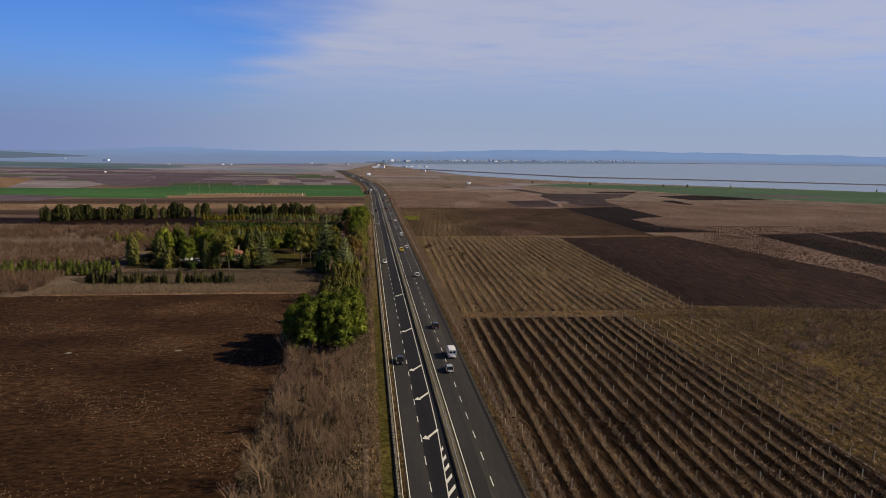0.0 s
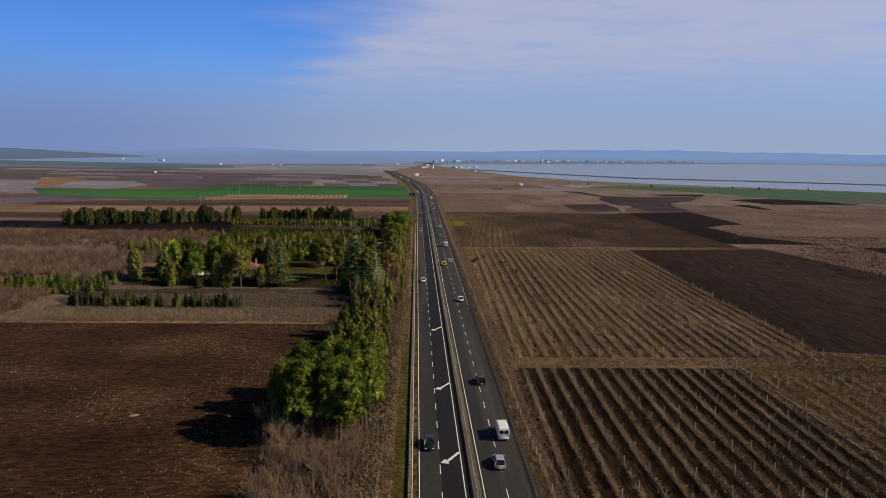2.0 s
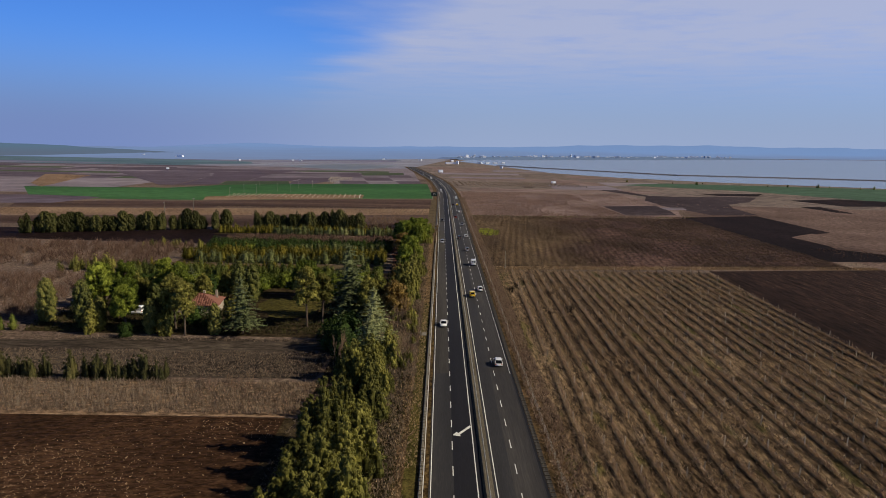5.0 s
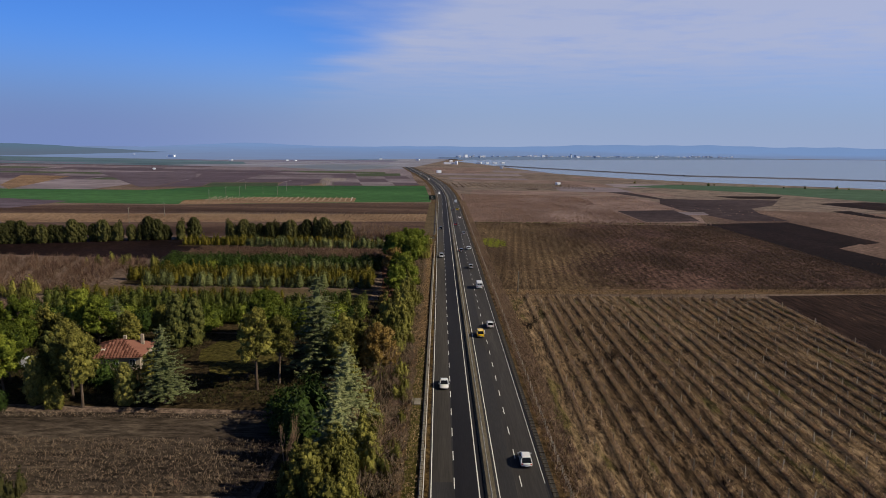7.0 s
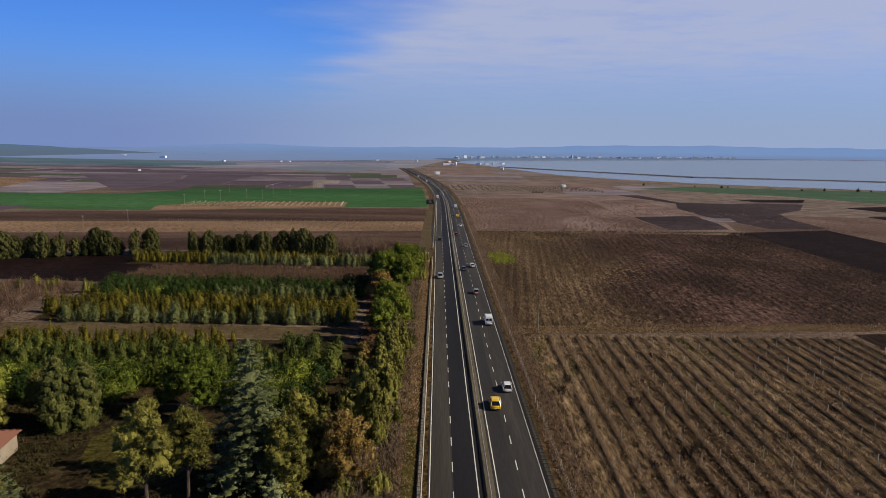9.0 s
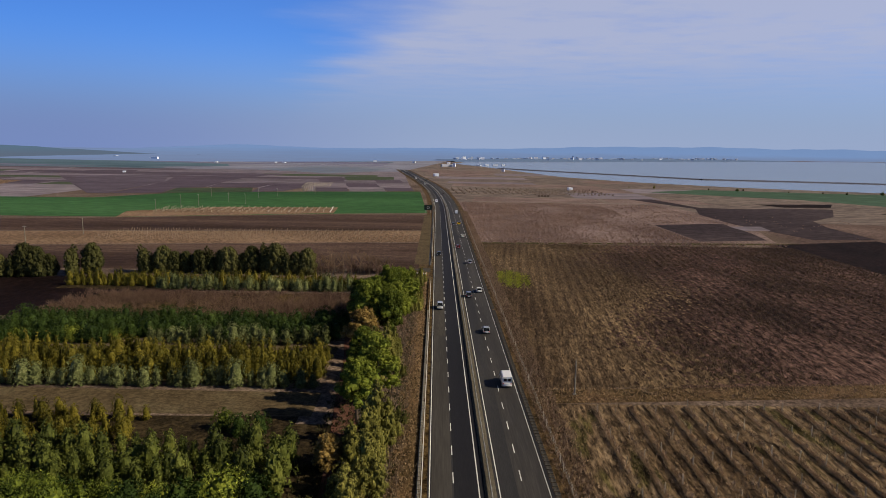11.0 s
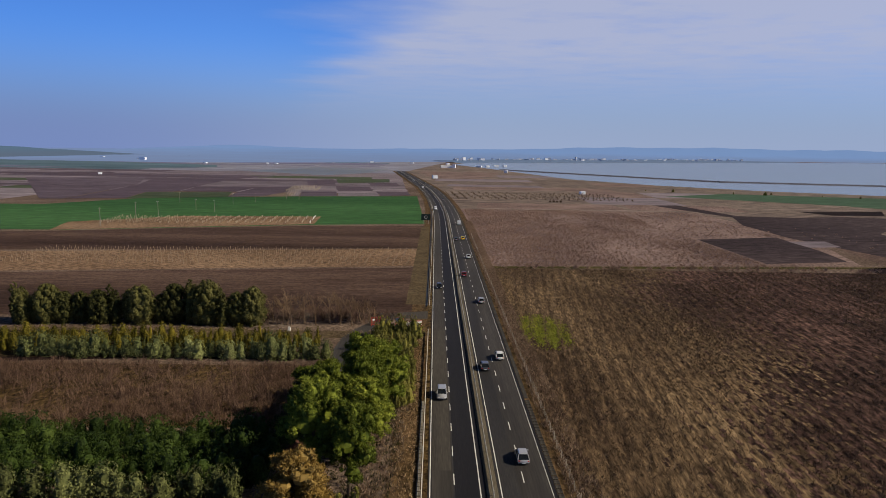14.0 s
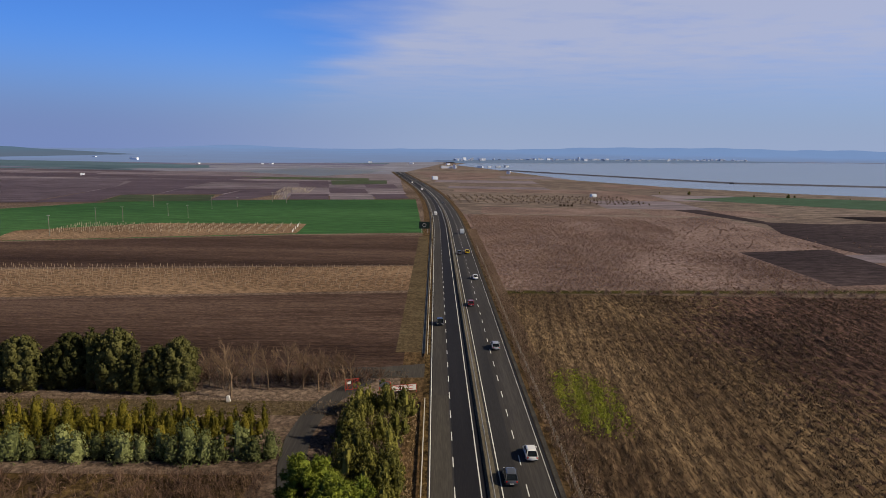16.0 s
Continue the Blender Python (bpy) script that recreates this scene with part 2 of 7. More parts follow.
SOIL_VINE = mat("vineyard_soil", [(0.0085, 0.0049, 0.0030), (0.0197, 0.0112, 0.0064), (0.0470, 0.0292, 0.0160)], 0.06, 1.5, bump=0.9, bump_dist=0.2, contrast=(0.38, 0.66), stretch=(1, 0.25, 1), grit=(1.3, 0.4, 1.9, (1, 0.2, 1), -1.7))
SOIL_GRASSY = mat("grassy_vineyard_soil", [(0.0359, 0.0226, 0.0131), (0.0916, 0.0611, 0.0355), (0.1961, 0.1392, 0.0839)], 0.05, 1.2, bump=0.9, bump_dist=0.2, contrast=(0.36, 0.66), stretch=(1, 0.25, 1), grit=(1.2, 0.35, 1.95, (1, 0.22, 1), -1.7), fleck=((0.070, 0.056, 0.022), 0.25, 0.78))
MOSS = mat("winter_grass", [(0.0343, 0.0301, 0.0087), (0.0584, 0.0512, 0.0138), (0.0963, 0.0724, 0.0244)], 0.08, 1.5, bump=0.8, bump_dist=0.2, contrast=(0.36, 0.66), grit=(0.9, 0.5, 1.6, (1, 1, 1)))
DIRT = mat("trodden_dirt", [(0.0626, 0.0454, 0.0253), (0.0940, 0.0695, 0.0392), (0.1252, 0.1023, 0.0602)], 0.15, 2.0, bump=0.6, bump_dist=0.1, contrast=(0.36, 0.66), grit=(0.8, 0.65, 1.35, (1, 1, 1)))
RED_DIRT = mat("red_dirt", [(0.0813, 0.0382, 0.0267), (0.1148, 0.0555, 0.0382), (0.1530, 0.0860, 0.0592)], 0.2, 2.0, bump=0.6, bump_dist=0.1, contrast=(0.36, 0.66))
ASPHALT = mat("asphalt", [(0.0233, 0.0225, 0.0233), (0.0328, 0.0317, 0.0331), (0.0491, 0.0464, 0.0439)], 0.25, 9.0, rough=0.75, bump=0.25, bump_dist=0.01, stretch=(1, 0.06, 1), contrast=(0.36, 0.66), spec=0.12)
ASPHALT_WARM = mat("warm_worn_asphalt", [(0.030, 0.0275, 0.025), (0.046, 0.042, 0.038), (0.068, 0.062, 0.056)], 0.35, 5.0, rough=0.8, bump=0.2, bump_dist=0.01, stretch=(1, 0.04, 1), contrast=(0.34, 0.66), spec=0.12)
ASPHALT_NEW = mat("fresh_asphalt", [(0.0113, 0.0111, 0.0138), (0.0155, 0.0151, 0.0184), (0.0218, 0.0213, 0.0230)], 0.25, 9.0, rough=0.75, bump=0.2, bump_dist=0.01, stretch=(1, 0.06, 1), contrast=(0.36, 0.66), spec=0.12)
ASPHALT_DUSTY = mat("dusty_asphalt", [(0.0400, 0.0370, 0.0340), (0.0620, 0.0570, 0.0510), (0.0900, 0.0800, 0.0700)], 0.25, 6.0, rough=0.85, bump=0.2, bump_dist=0.01, stretch=(1, 0.06, 1), contrast=(0.36, 0.66))
PAINT = mat("road_paint", [(0.4200, 0.4200, 0.4000), (0.6000, 0.6000, 0.5700), (0.7200, 0.7200, 0.6900)], 0.6, 14.0, rough=0.6, bump=0.1, bump_dist=0.004, contrast=(0.3, 0.6))
STEEL = mat("galvanised_steel", [(0.3000, 0.2900, 0.2600), (0.4200, 0.4050, 0.3700), (0.5200, 0.5000, 0.4600)], 0.4, 6.0, rough=0.55, bump=0.05, metal=0.15, contrast=(0.3, 0.7))
CONCRETE = mat("weathered_concrete", [(0.1264, 0.1166, 0.0972), (0.2041, 0.1896, 0.1604), (0.2916, 0.2722, 0.2333)], 0.3, 5.0, rough=0.9, bump=0.3, bump_dist=0.02, contrast=(0.34, 0.66))
VERGE = mat("verge_grass", [(0.0514, 0.0351, 0.0145), (0.0899, 0.0574, 0.0279), (0.1457, 0.0879, 0.0499)], 0.12, 1.8, bump=0.9, bump_dist=0.2, contrast=(0.36, 0.66), grit=(0.9, 0.5, 1.6, (1, 0.4, 1)))
MEDIAN = mat("median_gravel", [(0.0713, 0.0612, 0.0456), (0.1162, 0.1008, 0.0760), (0.1650, 0.1440, 0.1140)], 0.2, 4.0, bump=0.7, bump_dist=0.08, stretch=(1, 0.2, 1), contrast=(0.36, 0.66))
WATER = mat("lake_water", [(0.10, 0.13, 0.16), (0.12, 0.15, 0.18), (0.14, 0.17, 0.20)], 0.004, 0.05, rough=0.22, bump=0.05, bump_dist=0.3, spec=0.5, stretch=(0.2, 1, 1))
BARK = mat("bark", [(0.045, 0.032, 0.024), (0.09, 0.068, 0.052), (0.15, 0.12, 0.095)], 1.0, 9.0, bump=0.6, bump_dist=0.03, stretch=(1, 1, 0.3))
TWIG = mat("bare_twigs", [(0.1149, 0.0706, 0.0505), (0.1892, 0.1178, 0.0843), (0.2837, 0.1884, 0.1371)], 0.5, 6.0, bump=0, ob_random=0.3)
TWIG_DARK = mat("dark_twigs", [(0.012, 0.009, 0.008), (0.024, 0.018, 0.015), (0.045, 0.034, 0.028)], 0.5, 6.0, bump=0, ob_random=0.3)
TWIG_PALE = mat("pale_bare_twigs", [(0.1367, 0.0922, 0.0581), (0.2049, 0.1401, 0.0903), (0.2818, 0.1990, 0.1291)], 0.5, 6.0, bump=0, ob_random=0.3)


def foliage(name, dark, mid, light):
    return mat(name, [dark, mid, light], 0.25, 2.0, rough=0.7, bump=0, island=0.22, ob_random=0.32, translucent=0.12, contrast=(0.22, 0.78), spec=0.12)


CLODS = mat("purple_brown_clods", [(0.0198, 0.0113, 0.0091), (0.0505, 0.0293, 0.0236), (0.1188, 0.0708, 0.0565)], 0.04, 1.0, bump=0.9, bump_dist=0.3, contrast=(0.38, 0.64), stretch=(1, 0.5, 1), grit=(1.0, 0.3, 2.1, (1, 0.28, 1), -6.8))
PINE = foliage("pine_needles", (0.0071, 0.0186, 0.0023), (0.1084, 0.1362, 0.0160), (0.2620, 0.2923, 0.0404))
PINE_OLIVE = foliage("olive_needles", (0.0278, 0.0302, 0.0075), (0.1191, 0.1138, 0.0240), (0.2616, 0.2392, 0.0536))
CYPRESS = foliage("dark_conifer", (0.0203, 0.0289, 0.0089), (0.0910, 0.0987, 0.0263), (0.2298, 0.2097, 0.0540))
ROW_FIR = foliage("row_conifer", (0.0172, 0.0192, 0.0053), (0.0592, 0.0603, 0.0172), (0.1191, 0.1130, 0.0367))
CEDAR = foliage("blue_green_needles", (0.0541, 0.0656, 0.0259), (0.1498, 0.1693, 0.0713), (0.2985, 0.3074, 0.1368))
SILVER = foliage("silver_green_needles", (0.0309, 0.0363, 0.0130), (0.1169, 0.1322, 0.0461), (0.2439, 0.2604, 0.1021))
THUJA = foliage("thuja_yellow", (0.0257, 0.0250, 0.0026), (0.1080, 0.0936, 0.0105), (0.2188, 0.1755, 0.0243))
GREEN_YOUNG = foliage("young_pine", (0.0080, 0.0162, 0.0027), (0.0301, 0.0531, 0.0087), (0.0658, 0.0976, 0.0175))
AMBER = foliage("amber_leaves", (0.0754, 0.0422, 0.0084), (0.1953, 0.1253, 0.0319), (0.3378, 0.2390, 0.0834))
DRYGRASS = mat("dry_grass_blades", [(0.2139, 0.1458, 0.0842), (0.3627, 0.2552, 0.1534), (0.5575, 0.4100, 0.2621)], 0.05, 1.0, bump=0, island=0.5, contrast=(0.25, 0.8))
# tree-floor litter, with the shade under the crowns put into its colour
SHADED_LITTER = mat("leaf_litter", [(0.0160, 0.0120, 0.0064), (0.0320, 0.0232, 0.0120), (0.0600, 0.0440, 0.0224)], 0.2, 2.0, bump=0.8, bump_dist=0.15, contrast=(0.36, 0.64), grit=(0.8, 0.5, 1.6, (1, 1, 1)))
UNDERGREEN = foliage("dark_undergrowth", (0.0114, 0.0128, 0.0046), (0.0350, 0.0336, 0.0112), (0.0709, 0.0638, 0.0225))
SCRUB = mat("pinkish_brown_scrub", [(0.1884, 0.1247, 0.0983), (0.2875, 0.1959, 0.1537), (0.3965, 0.2849, 0.2219)], 0.05, 1.0, bump=0, island=0.5, contrast=(0.25, 0.8))
# dry land lightened and blued in its base colour for distance haze
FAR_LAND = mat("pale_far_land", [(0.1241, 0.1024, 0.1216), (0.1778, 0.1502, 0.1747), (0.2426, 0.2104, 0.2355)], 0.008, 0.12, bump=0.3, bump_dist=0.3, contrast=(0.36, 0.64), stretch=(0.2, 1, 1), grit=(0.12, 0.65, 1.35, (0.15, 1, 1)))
ASPHALT_GREY = mat("worn_grey_asphalt", [(0.0266, 0.0248, 0.0243), (0.0418, 0.0386, 0.0369), (0.0684, 0.0626, 0.0576)], 0.35, 5.0, rough=0.75, bump=0.2, bump_dist=0.01, stretch=(1, 0.04, 1), contrast=(0.34, 0.66), spec=0.12)
POND = mat("shallow_pond", [(0.12, 0.13, 0.14), (0.15, 0.16, 0.165), (0.19, 0.19, 0.19)], 0.01, 0.1, rough=0.5, bump=0, spec=0.2, stretch=(0.2, 1, 1))
TAN_GRASS = mat("pink_tan_grass", [(0.150, 0.100, 0.070), (0.245, 0.170, 0.120), (0.360, 0.265, 0.190)], 0.05, 1.0, bump=0, island=0.5, contrast=(0.25, 0.8))
STRAW_BROWN = mat("dull_brown_straw", [(0.068, 0.047, 0.031), (0.120, 0.086, 0.057), (0.190, 0.143, 0.098)], 0.05, 1.0, bump=0, island=0.5, contrast=(0.25, 0.8))
MUD = mat("grey_brown_mud", [(0.0312, 0.0240, 0.0186), (0.0540, 0.0420, 0.0324), (0.0840, 0.0672, 0.0516)], 0.08, 1.5, bump=0.7, bump_dist=0.1, contrast=(0.36, 0.66), stretch=(0.3, 1, 1), grit=(0.8, 0.55, 1.6, (0.3, 1, 1)))
REED = mat("brown_reeds", [(0.0936, 0.0669, 0.0484), (0.1650, 0.1219, 0.0876), (0.2584, 0.2032, 0.1504)], 0.05, 1.0, bump=0, island=0.5, contrast=(0.25, 0.8))
WOODPOST = mat("grey_post", [(0.2250, 0.1890, 0.1380), (0.3600, 0.3080, 0.2280), (0.5100, 0.4340, 0.3240)], 1.0, 8.0, bump=0.3, bump_dist=0.01, ob_random=0.5)
# part of this mauve is distance haze put into the soil colour
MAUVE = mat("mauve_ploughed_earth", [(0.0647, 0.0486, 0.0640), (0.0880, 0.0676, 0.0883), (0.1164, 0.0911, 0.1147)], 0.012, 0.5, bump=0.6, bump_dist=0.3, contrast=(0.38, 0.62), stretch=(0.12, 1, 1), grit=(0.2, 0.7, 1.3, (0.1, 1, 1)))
DULL_GREEN = mat("thin_winter_grass", [(0.0447, 0.0596, 0.0336), (0.0626, 0.0795, 0.0470), (0.0827, 0.0974, 0.0626)], 0.01, 0.25, bump=0.3, bump_dist=0.2, contrast=(0.36, 0.64), stretch=(0.2, 1, 1), grit=(0.2, 0.75, 1.25, (0.2, 1, 1)))
FRESH_GRASS = mat("fresh_grass", [(0.1504, 0.1849, 0.0247), (0.2753, 0.3080, 0.0432), (0.4254, 0.4312, 0.0677)], 0.2, 2.0, bump=0, island=0.5, contrast=(0.25, 0.8))
DARK_SCRUB = mat("purple_brown_twigs", [(0.0649, 0.0400, 0.0294), (0.1228, 0.0773, 0.0565), (0.2165, 0.1441, 0.1040)], 0.05, 1.0, bump=0, island=0.5, contrast=(0.25, 0.8))
# farthest land: distance haze is painted into these three base colours
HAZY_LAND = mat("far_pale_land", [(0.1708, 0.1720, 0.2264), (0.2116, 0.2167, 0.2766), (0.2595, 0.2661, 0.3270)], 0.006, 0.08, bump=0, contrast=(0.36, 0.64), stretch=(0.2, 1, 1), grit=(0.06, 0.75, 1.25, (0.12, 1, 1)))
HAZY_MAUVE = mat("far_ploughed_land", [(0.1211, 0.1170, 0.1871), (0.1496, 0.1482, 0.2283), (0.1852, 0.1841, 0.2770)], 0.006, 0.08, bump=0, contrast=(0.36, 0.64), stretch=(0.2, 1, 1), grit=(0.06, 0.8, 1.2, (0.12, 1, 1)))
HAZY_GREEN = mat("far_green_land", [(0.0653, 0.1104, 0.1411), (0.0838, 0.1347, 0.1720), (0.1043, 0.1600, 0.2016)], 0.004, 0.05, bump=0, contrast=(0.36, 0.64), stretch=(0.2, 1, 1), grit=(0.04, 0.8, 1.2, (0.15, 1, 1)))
OVERGROWN = mat("overgrown_soil", [(0.0331, 0.0211, 0.0096), (0.0610, 0.0404, 0.0170), (0.1052, 0.0705, 0.0296)], 0.05, 1.3, bump=0.9, bump_dist=0.25, contrast=(0.36, 0.66), grit=(0.9, 0.35, 2.0, (1, 0.6, 1)))
VINE = mat("vine_wood", [(0.1400, 0.0960, 0.0641), (0.2501, 0.1801, 0.1200), (0.4202, 0.3202, 0.2201)], 0.3, 3.0, bump=0, island=0.5, contrast=(0.25, 0.8))
HEDGE = foliage("ragged_hedge", (0.0182, 0.0202, 0.0073), (0.0477, 0.0467, 0.0157), (0.1023, 0.0902, 0.0301))
SCRUBLAND = mat("mauve_scrubland", [(0.0683, 0.0446, 0.0371), (0.1180, 0.0792, 0.0655), (0.1739, 0.1205, 0.1005)], 0.02, 0.4, bump=0.8, bump_dist=0.4, contrast=(0.36, 0.64), grit=(0.7, 0.55, 1.5, (0.5, 1, 1)))
SPRUCE = foliage("olive_spruce", (0.0275, 0.0358, 0.0083), (0.0757, 0.0908, 0.0165), (0.1513, 0.1650, 0.0330))
# wheat green dulled and blued in the colour itself, for haze over the shore
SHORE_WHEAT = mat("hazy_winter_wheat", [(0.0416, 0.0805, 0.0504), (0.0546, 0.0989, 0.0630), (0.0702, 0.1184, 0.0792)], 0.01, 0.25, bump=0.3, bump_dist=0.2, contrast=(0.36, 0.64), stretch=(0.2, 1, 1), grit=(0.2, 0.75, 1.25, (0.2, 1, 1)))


DITCH = mat("dirty_dark_concrete", [(0.030, 0.028, 0.025), (0.055, 0.051, 0.046), (0.085, 0.080, 0.072)], 0.3, 5.0, rough=0.95, bump=0.3, bump_dist=0.02, contrast=(0.34, 0.66))
PLOUGH_BROWN = mat("brown_black_ploughed_earth", [(0.0095, 0.0054, 0.0042), (0.0215, 0.0120, 0.0090), (0.0430, 0.0250, 0.0180)], 0.02, 1.1, bump=0.9, bump_dist=0.25, contrast=(0.36, 0.64), stretch=(1, 0.12, 1), grit=(0.7, 0.5, 1.7, (1, 0.10, 1)), fleck=((0.10, 0.070, 0.05), 1.6, 0.86))
EARTH_MAUVE = mat("mauve_black_earth", [(0.024, 0.0175, 0.020), (0.040, 0.029, 0.032), (0.062, 0.046, 0.049)], 0.02, 0.5, bump=0.5, bump_dist=0.3, contrast=(0.36, 0.64), stretch=(0.4, 1, 1), grit=(0.3, 0.6, 1.5, (0.4, 1, 1)))
SHORE_LAND = mat("tan_shore_land", [(0.105, 0.082, 0.072), (0.155, 0.122, 0.106), (0.215, 0.172, 0.148)], 0.01, 0.2, bump=0.3, bump_dist=0.3, contrast=(0.36, 0.64), stretch=(0.3, 1, 1), grit=(0.2, 0.5, 1.55, (0.25, 1, 1)))
# the dyke's earth colour is greyed to blue as painted haze
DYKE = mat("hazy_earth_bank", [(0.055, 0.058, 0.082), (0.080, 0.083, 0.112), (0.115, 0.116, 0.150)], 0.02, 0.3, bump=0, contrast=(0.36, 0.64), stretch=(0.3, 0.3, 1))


# ---------------------------------------------------------------- builders
def mesh_of(name, verts, faces, material, smooth=False):
    me = bpy.data.meshes.new(name)
    me.from_pydata([tuple(v) for v in verts], [], [tuple(f) for f in faces])
    for m in material if isinstance(material, (list, tuple)) else (material,):
        me.materials.append(m)
    if smooth:
        me.polygons.foreach_set("use_smooth", [True] * len(me.polygons))
    me.update()
    return me


def part(name, verts, faces, material, parent=None, label="", smooth=False, at=None):
    ob = new(name, mesh_of(name, verts, faces, material, smooth))
    if parent:
        ob.parent = parent
    if at is not None:
        ob.matrix_basis = at
    return tagged(ob, label)


def share(name, mesh, parent, at):
    ob = new(name, mesh)
    ob.parent = parent
    ob.matrix_basis = at
    return ob


class Shape:
    """Gathers vertices and faces of one mesh."""

    def __init__(self):
        self.v, self.f = [], []

    def add(self, verts, faces):
        k = len(self.v)
        self.v += [tuple(p) for p in verts]
        self.f += [tuple(i + k for i in f) for f in faces]
        return self

    def box(self, cx, cy, cz, sx, sy, sz, top=1.0, bev=0.0, rz=0.0):
        """A box with its middle at (cx, cy) and its foot at cz; top: how far the upper end is drawn in."""
        x, y = sx / 2, sy / 2
        ring = lambda k, z: [(-x * k, -y * k, z), (x * k, -y * k, z), (x * k, y * k, z), (-x * k, y * k, z)]
        rings = [ring(1, 0), ring(top, sz)] if not bev else [ring(1 - bev, 0), ring(1, sz * bev), ring(top, sz * (1 - bev)), ring(top * (1 - bev), sz)]
        c, s = math.cos(rz), math.sin(rz)
        verts = [(cx + a * c - b * s, cy + a * s + b * c, cz + h) for r in rings for a, b, h in r]
        n = len(rings)
        faces = [(3, 2, 1, 0), tuple(4 * (n - 1) + i for i in range(4))]
        for r in range(n - 1):
            faces += [(4 * r + i, 4 * r + (i + 1) % 4, 4 * r + 4 + (i + 1) % 4, 4 * r + 4 + i) for i in range(4)]
        return self.add(verts, faces)

    def tube(self, points, radii, sides=6, cap=True):
        k = len(self.v)
        pts = [Vector(p) for p in points]
        for i, p in enumerate(pts):
            d = (pts[min(i + 1, len(pts) - 1)] - pts[max(i - 1, 0)]).normalized()
            a = d.orthogonal().normalized()
            if abs(d.z) > 0.9:
                a = (Vector((1, 0, 0)) - d * d.x).normalized()
            b = d.cross(a)
            for j in range(sides):
                w = 2 * math.pi * j / sides
                self.v.append(tuple(p + (a * math.cos(w) + b * math.sin(w)) * radii[i]))
        for i in range(len(pts) - 1):
            for j in range(sides):
                self.f.append((k + i * sides + j, k + i * sides + (j + 1) % sides, k + (i + 1) * sides + (j + 1) % sides, k + (i + 1) * sides + j))
        if cap:
            e = k + (len(pts) - 1) * sides
            self.f.append(tuple(e + j for j in range(sides)))
            self.f.append(tuple(k + sides - 1 - j for j in range(sides)))
        return self

    def part(self, name, material, parent=None, label="", smooth=False, at=None):
        return part(name, self.v, self.f, material, parent, label, smooth, at)

    def mesh(self, name, material, smooth=False):
        return mesh_of(name, self.v, self.f, material, smooth)


def sheet(name, points, z, material, label="", category="", kind="structure", thick=0.0):
    """A flat piece of ground with the given outline."""
    n = len(points)
    verts = [(x, y, z) for x, y in points]
    faces = [tuple(range(n))]
    if thick:
        verts += [(x, y, z - thick) for x, y in points]
        faces += [(i, i + n, (i + 1) % n + n, (i + 1) % n) for i in range(n)]
    ob = part(name, verts, faces, material)
    return tagged(ob, label, category, kind=kind)


def rough_sheet(name, x0, x1, y0, y1, step_x, step_y, height, material, label, category="field", shape=None, inside=None, z=0.04, second=None, edge=None):
    """A field with real relief. shape: an own profile in x; inside: keeps what lies in the field."""
    xs, ys = np.arange(x0, x1 + step_x / 2, step_x), np.arange(y0, y1 + step_y / 2, step_y)
    X, Y = np.meshgrid(xs, ys)
    rng = np.random.default_rng(int(abs(x0 * 7 + y0 * 3)))
    Z = height * rng.random(X.shape)
    if shape is not None:
        Z += shape(X, Y)
    rim = np.clip(np.minimum(np.minimum(X - x0, xs[-1] - X), np.minimum(Y - y0, ys[-1] - Y)) / 1.6, 0, 1)
    if edge is not None:
        rim = np.minimum(rim, np.clip(edge(X, Y) / 2.5, 0, 1))
    Z = z + Z * rim
    nx, ny = len(xs), len(ys)
    verts = np.stack([X, Y, Z], -1).reshape(-1, 3)
    faces, kinds = [], []
    for j in range(ny - 1):
        for i in range(nx - 1):
            if inside is None or inside((xs[i] + xs[i + 1]) / 2, (ys[j] + ys[j + 1]) / 2):
                a = j * nx + i
                faces.append((a, a + 1, a + nx + 1, a + nx))
                if second:
                    kinds.append(1 if second[1](xs[i], ys[j]) else 0)
    ob = new(name, mesh_of(name, verts.tolist(), faces, material))
    if second:
        ob.data.materials.append(second[0])
        ob.data.polygons.foreach_set("material_index", kinds)
    return tagged(ob, label, category, kind="structure")


def road_shift(y):
    """How far the road's line lies from the straight one: it bends gently to the left."""
    if y < 680:
        return 0.0
    if y < 1100:
        return -0.06 * (y - 680) ** 2 / 420
    return -25.2 - 0.12 * (y - 1100)


ROAD_Y = [-260, -100] + list(range(0, 680, 40)) + list(range(680, 1540, 20))


def ribbon(name, xa, xb, z, material, ys=None, label="", category="", kind="structure", thick=0.0):
    """A strip along the road between two offsets."""
    ys = ys or ROAD_Y
    verts, faces = [], []
    for y in ys:
        s = road_shift(y)
        verts += [(xa + s, y, z), (xb + s, y, z)]
        if thick:
            verts += [(xa + s, y, z - thick), (xb + s, y, z - thick)]
    k = 4 if thick else 2
    for i in range(len(ys) - 1):
        a, b = i * k, i * k + k
        faces.append((a, a + 1, b + 1, b))
        if thick:
            faces += [(a + 1, a + 3, b + 3, b + 1), (a + 2, a, b, b + 2)]
    ob = part(name, verts, faces, material)
    return tagged(ob, label, category, kind=kind)


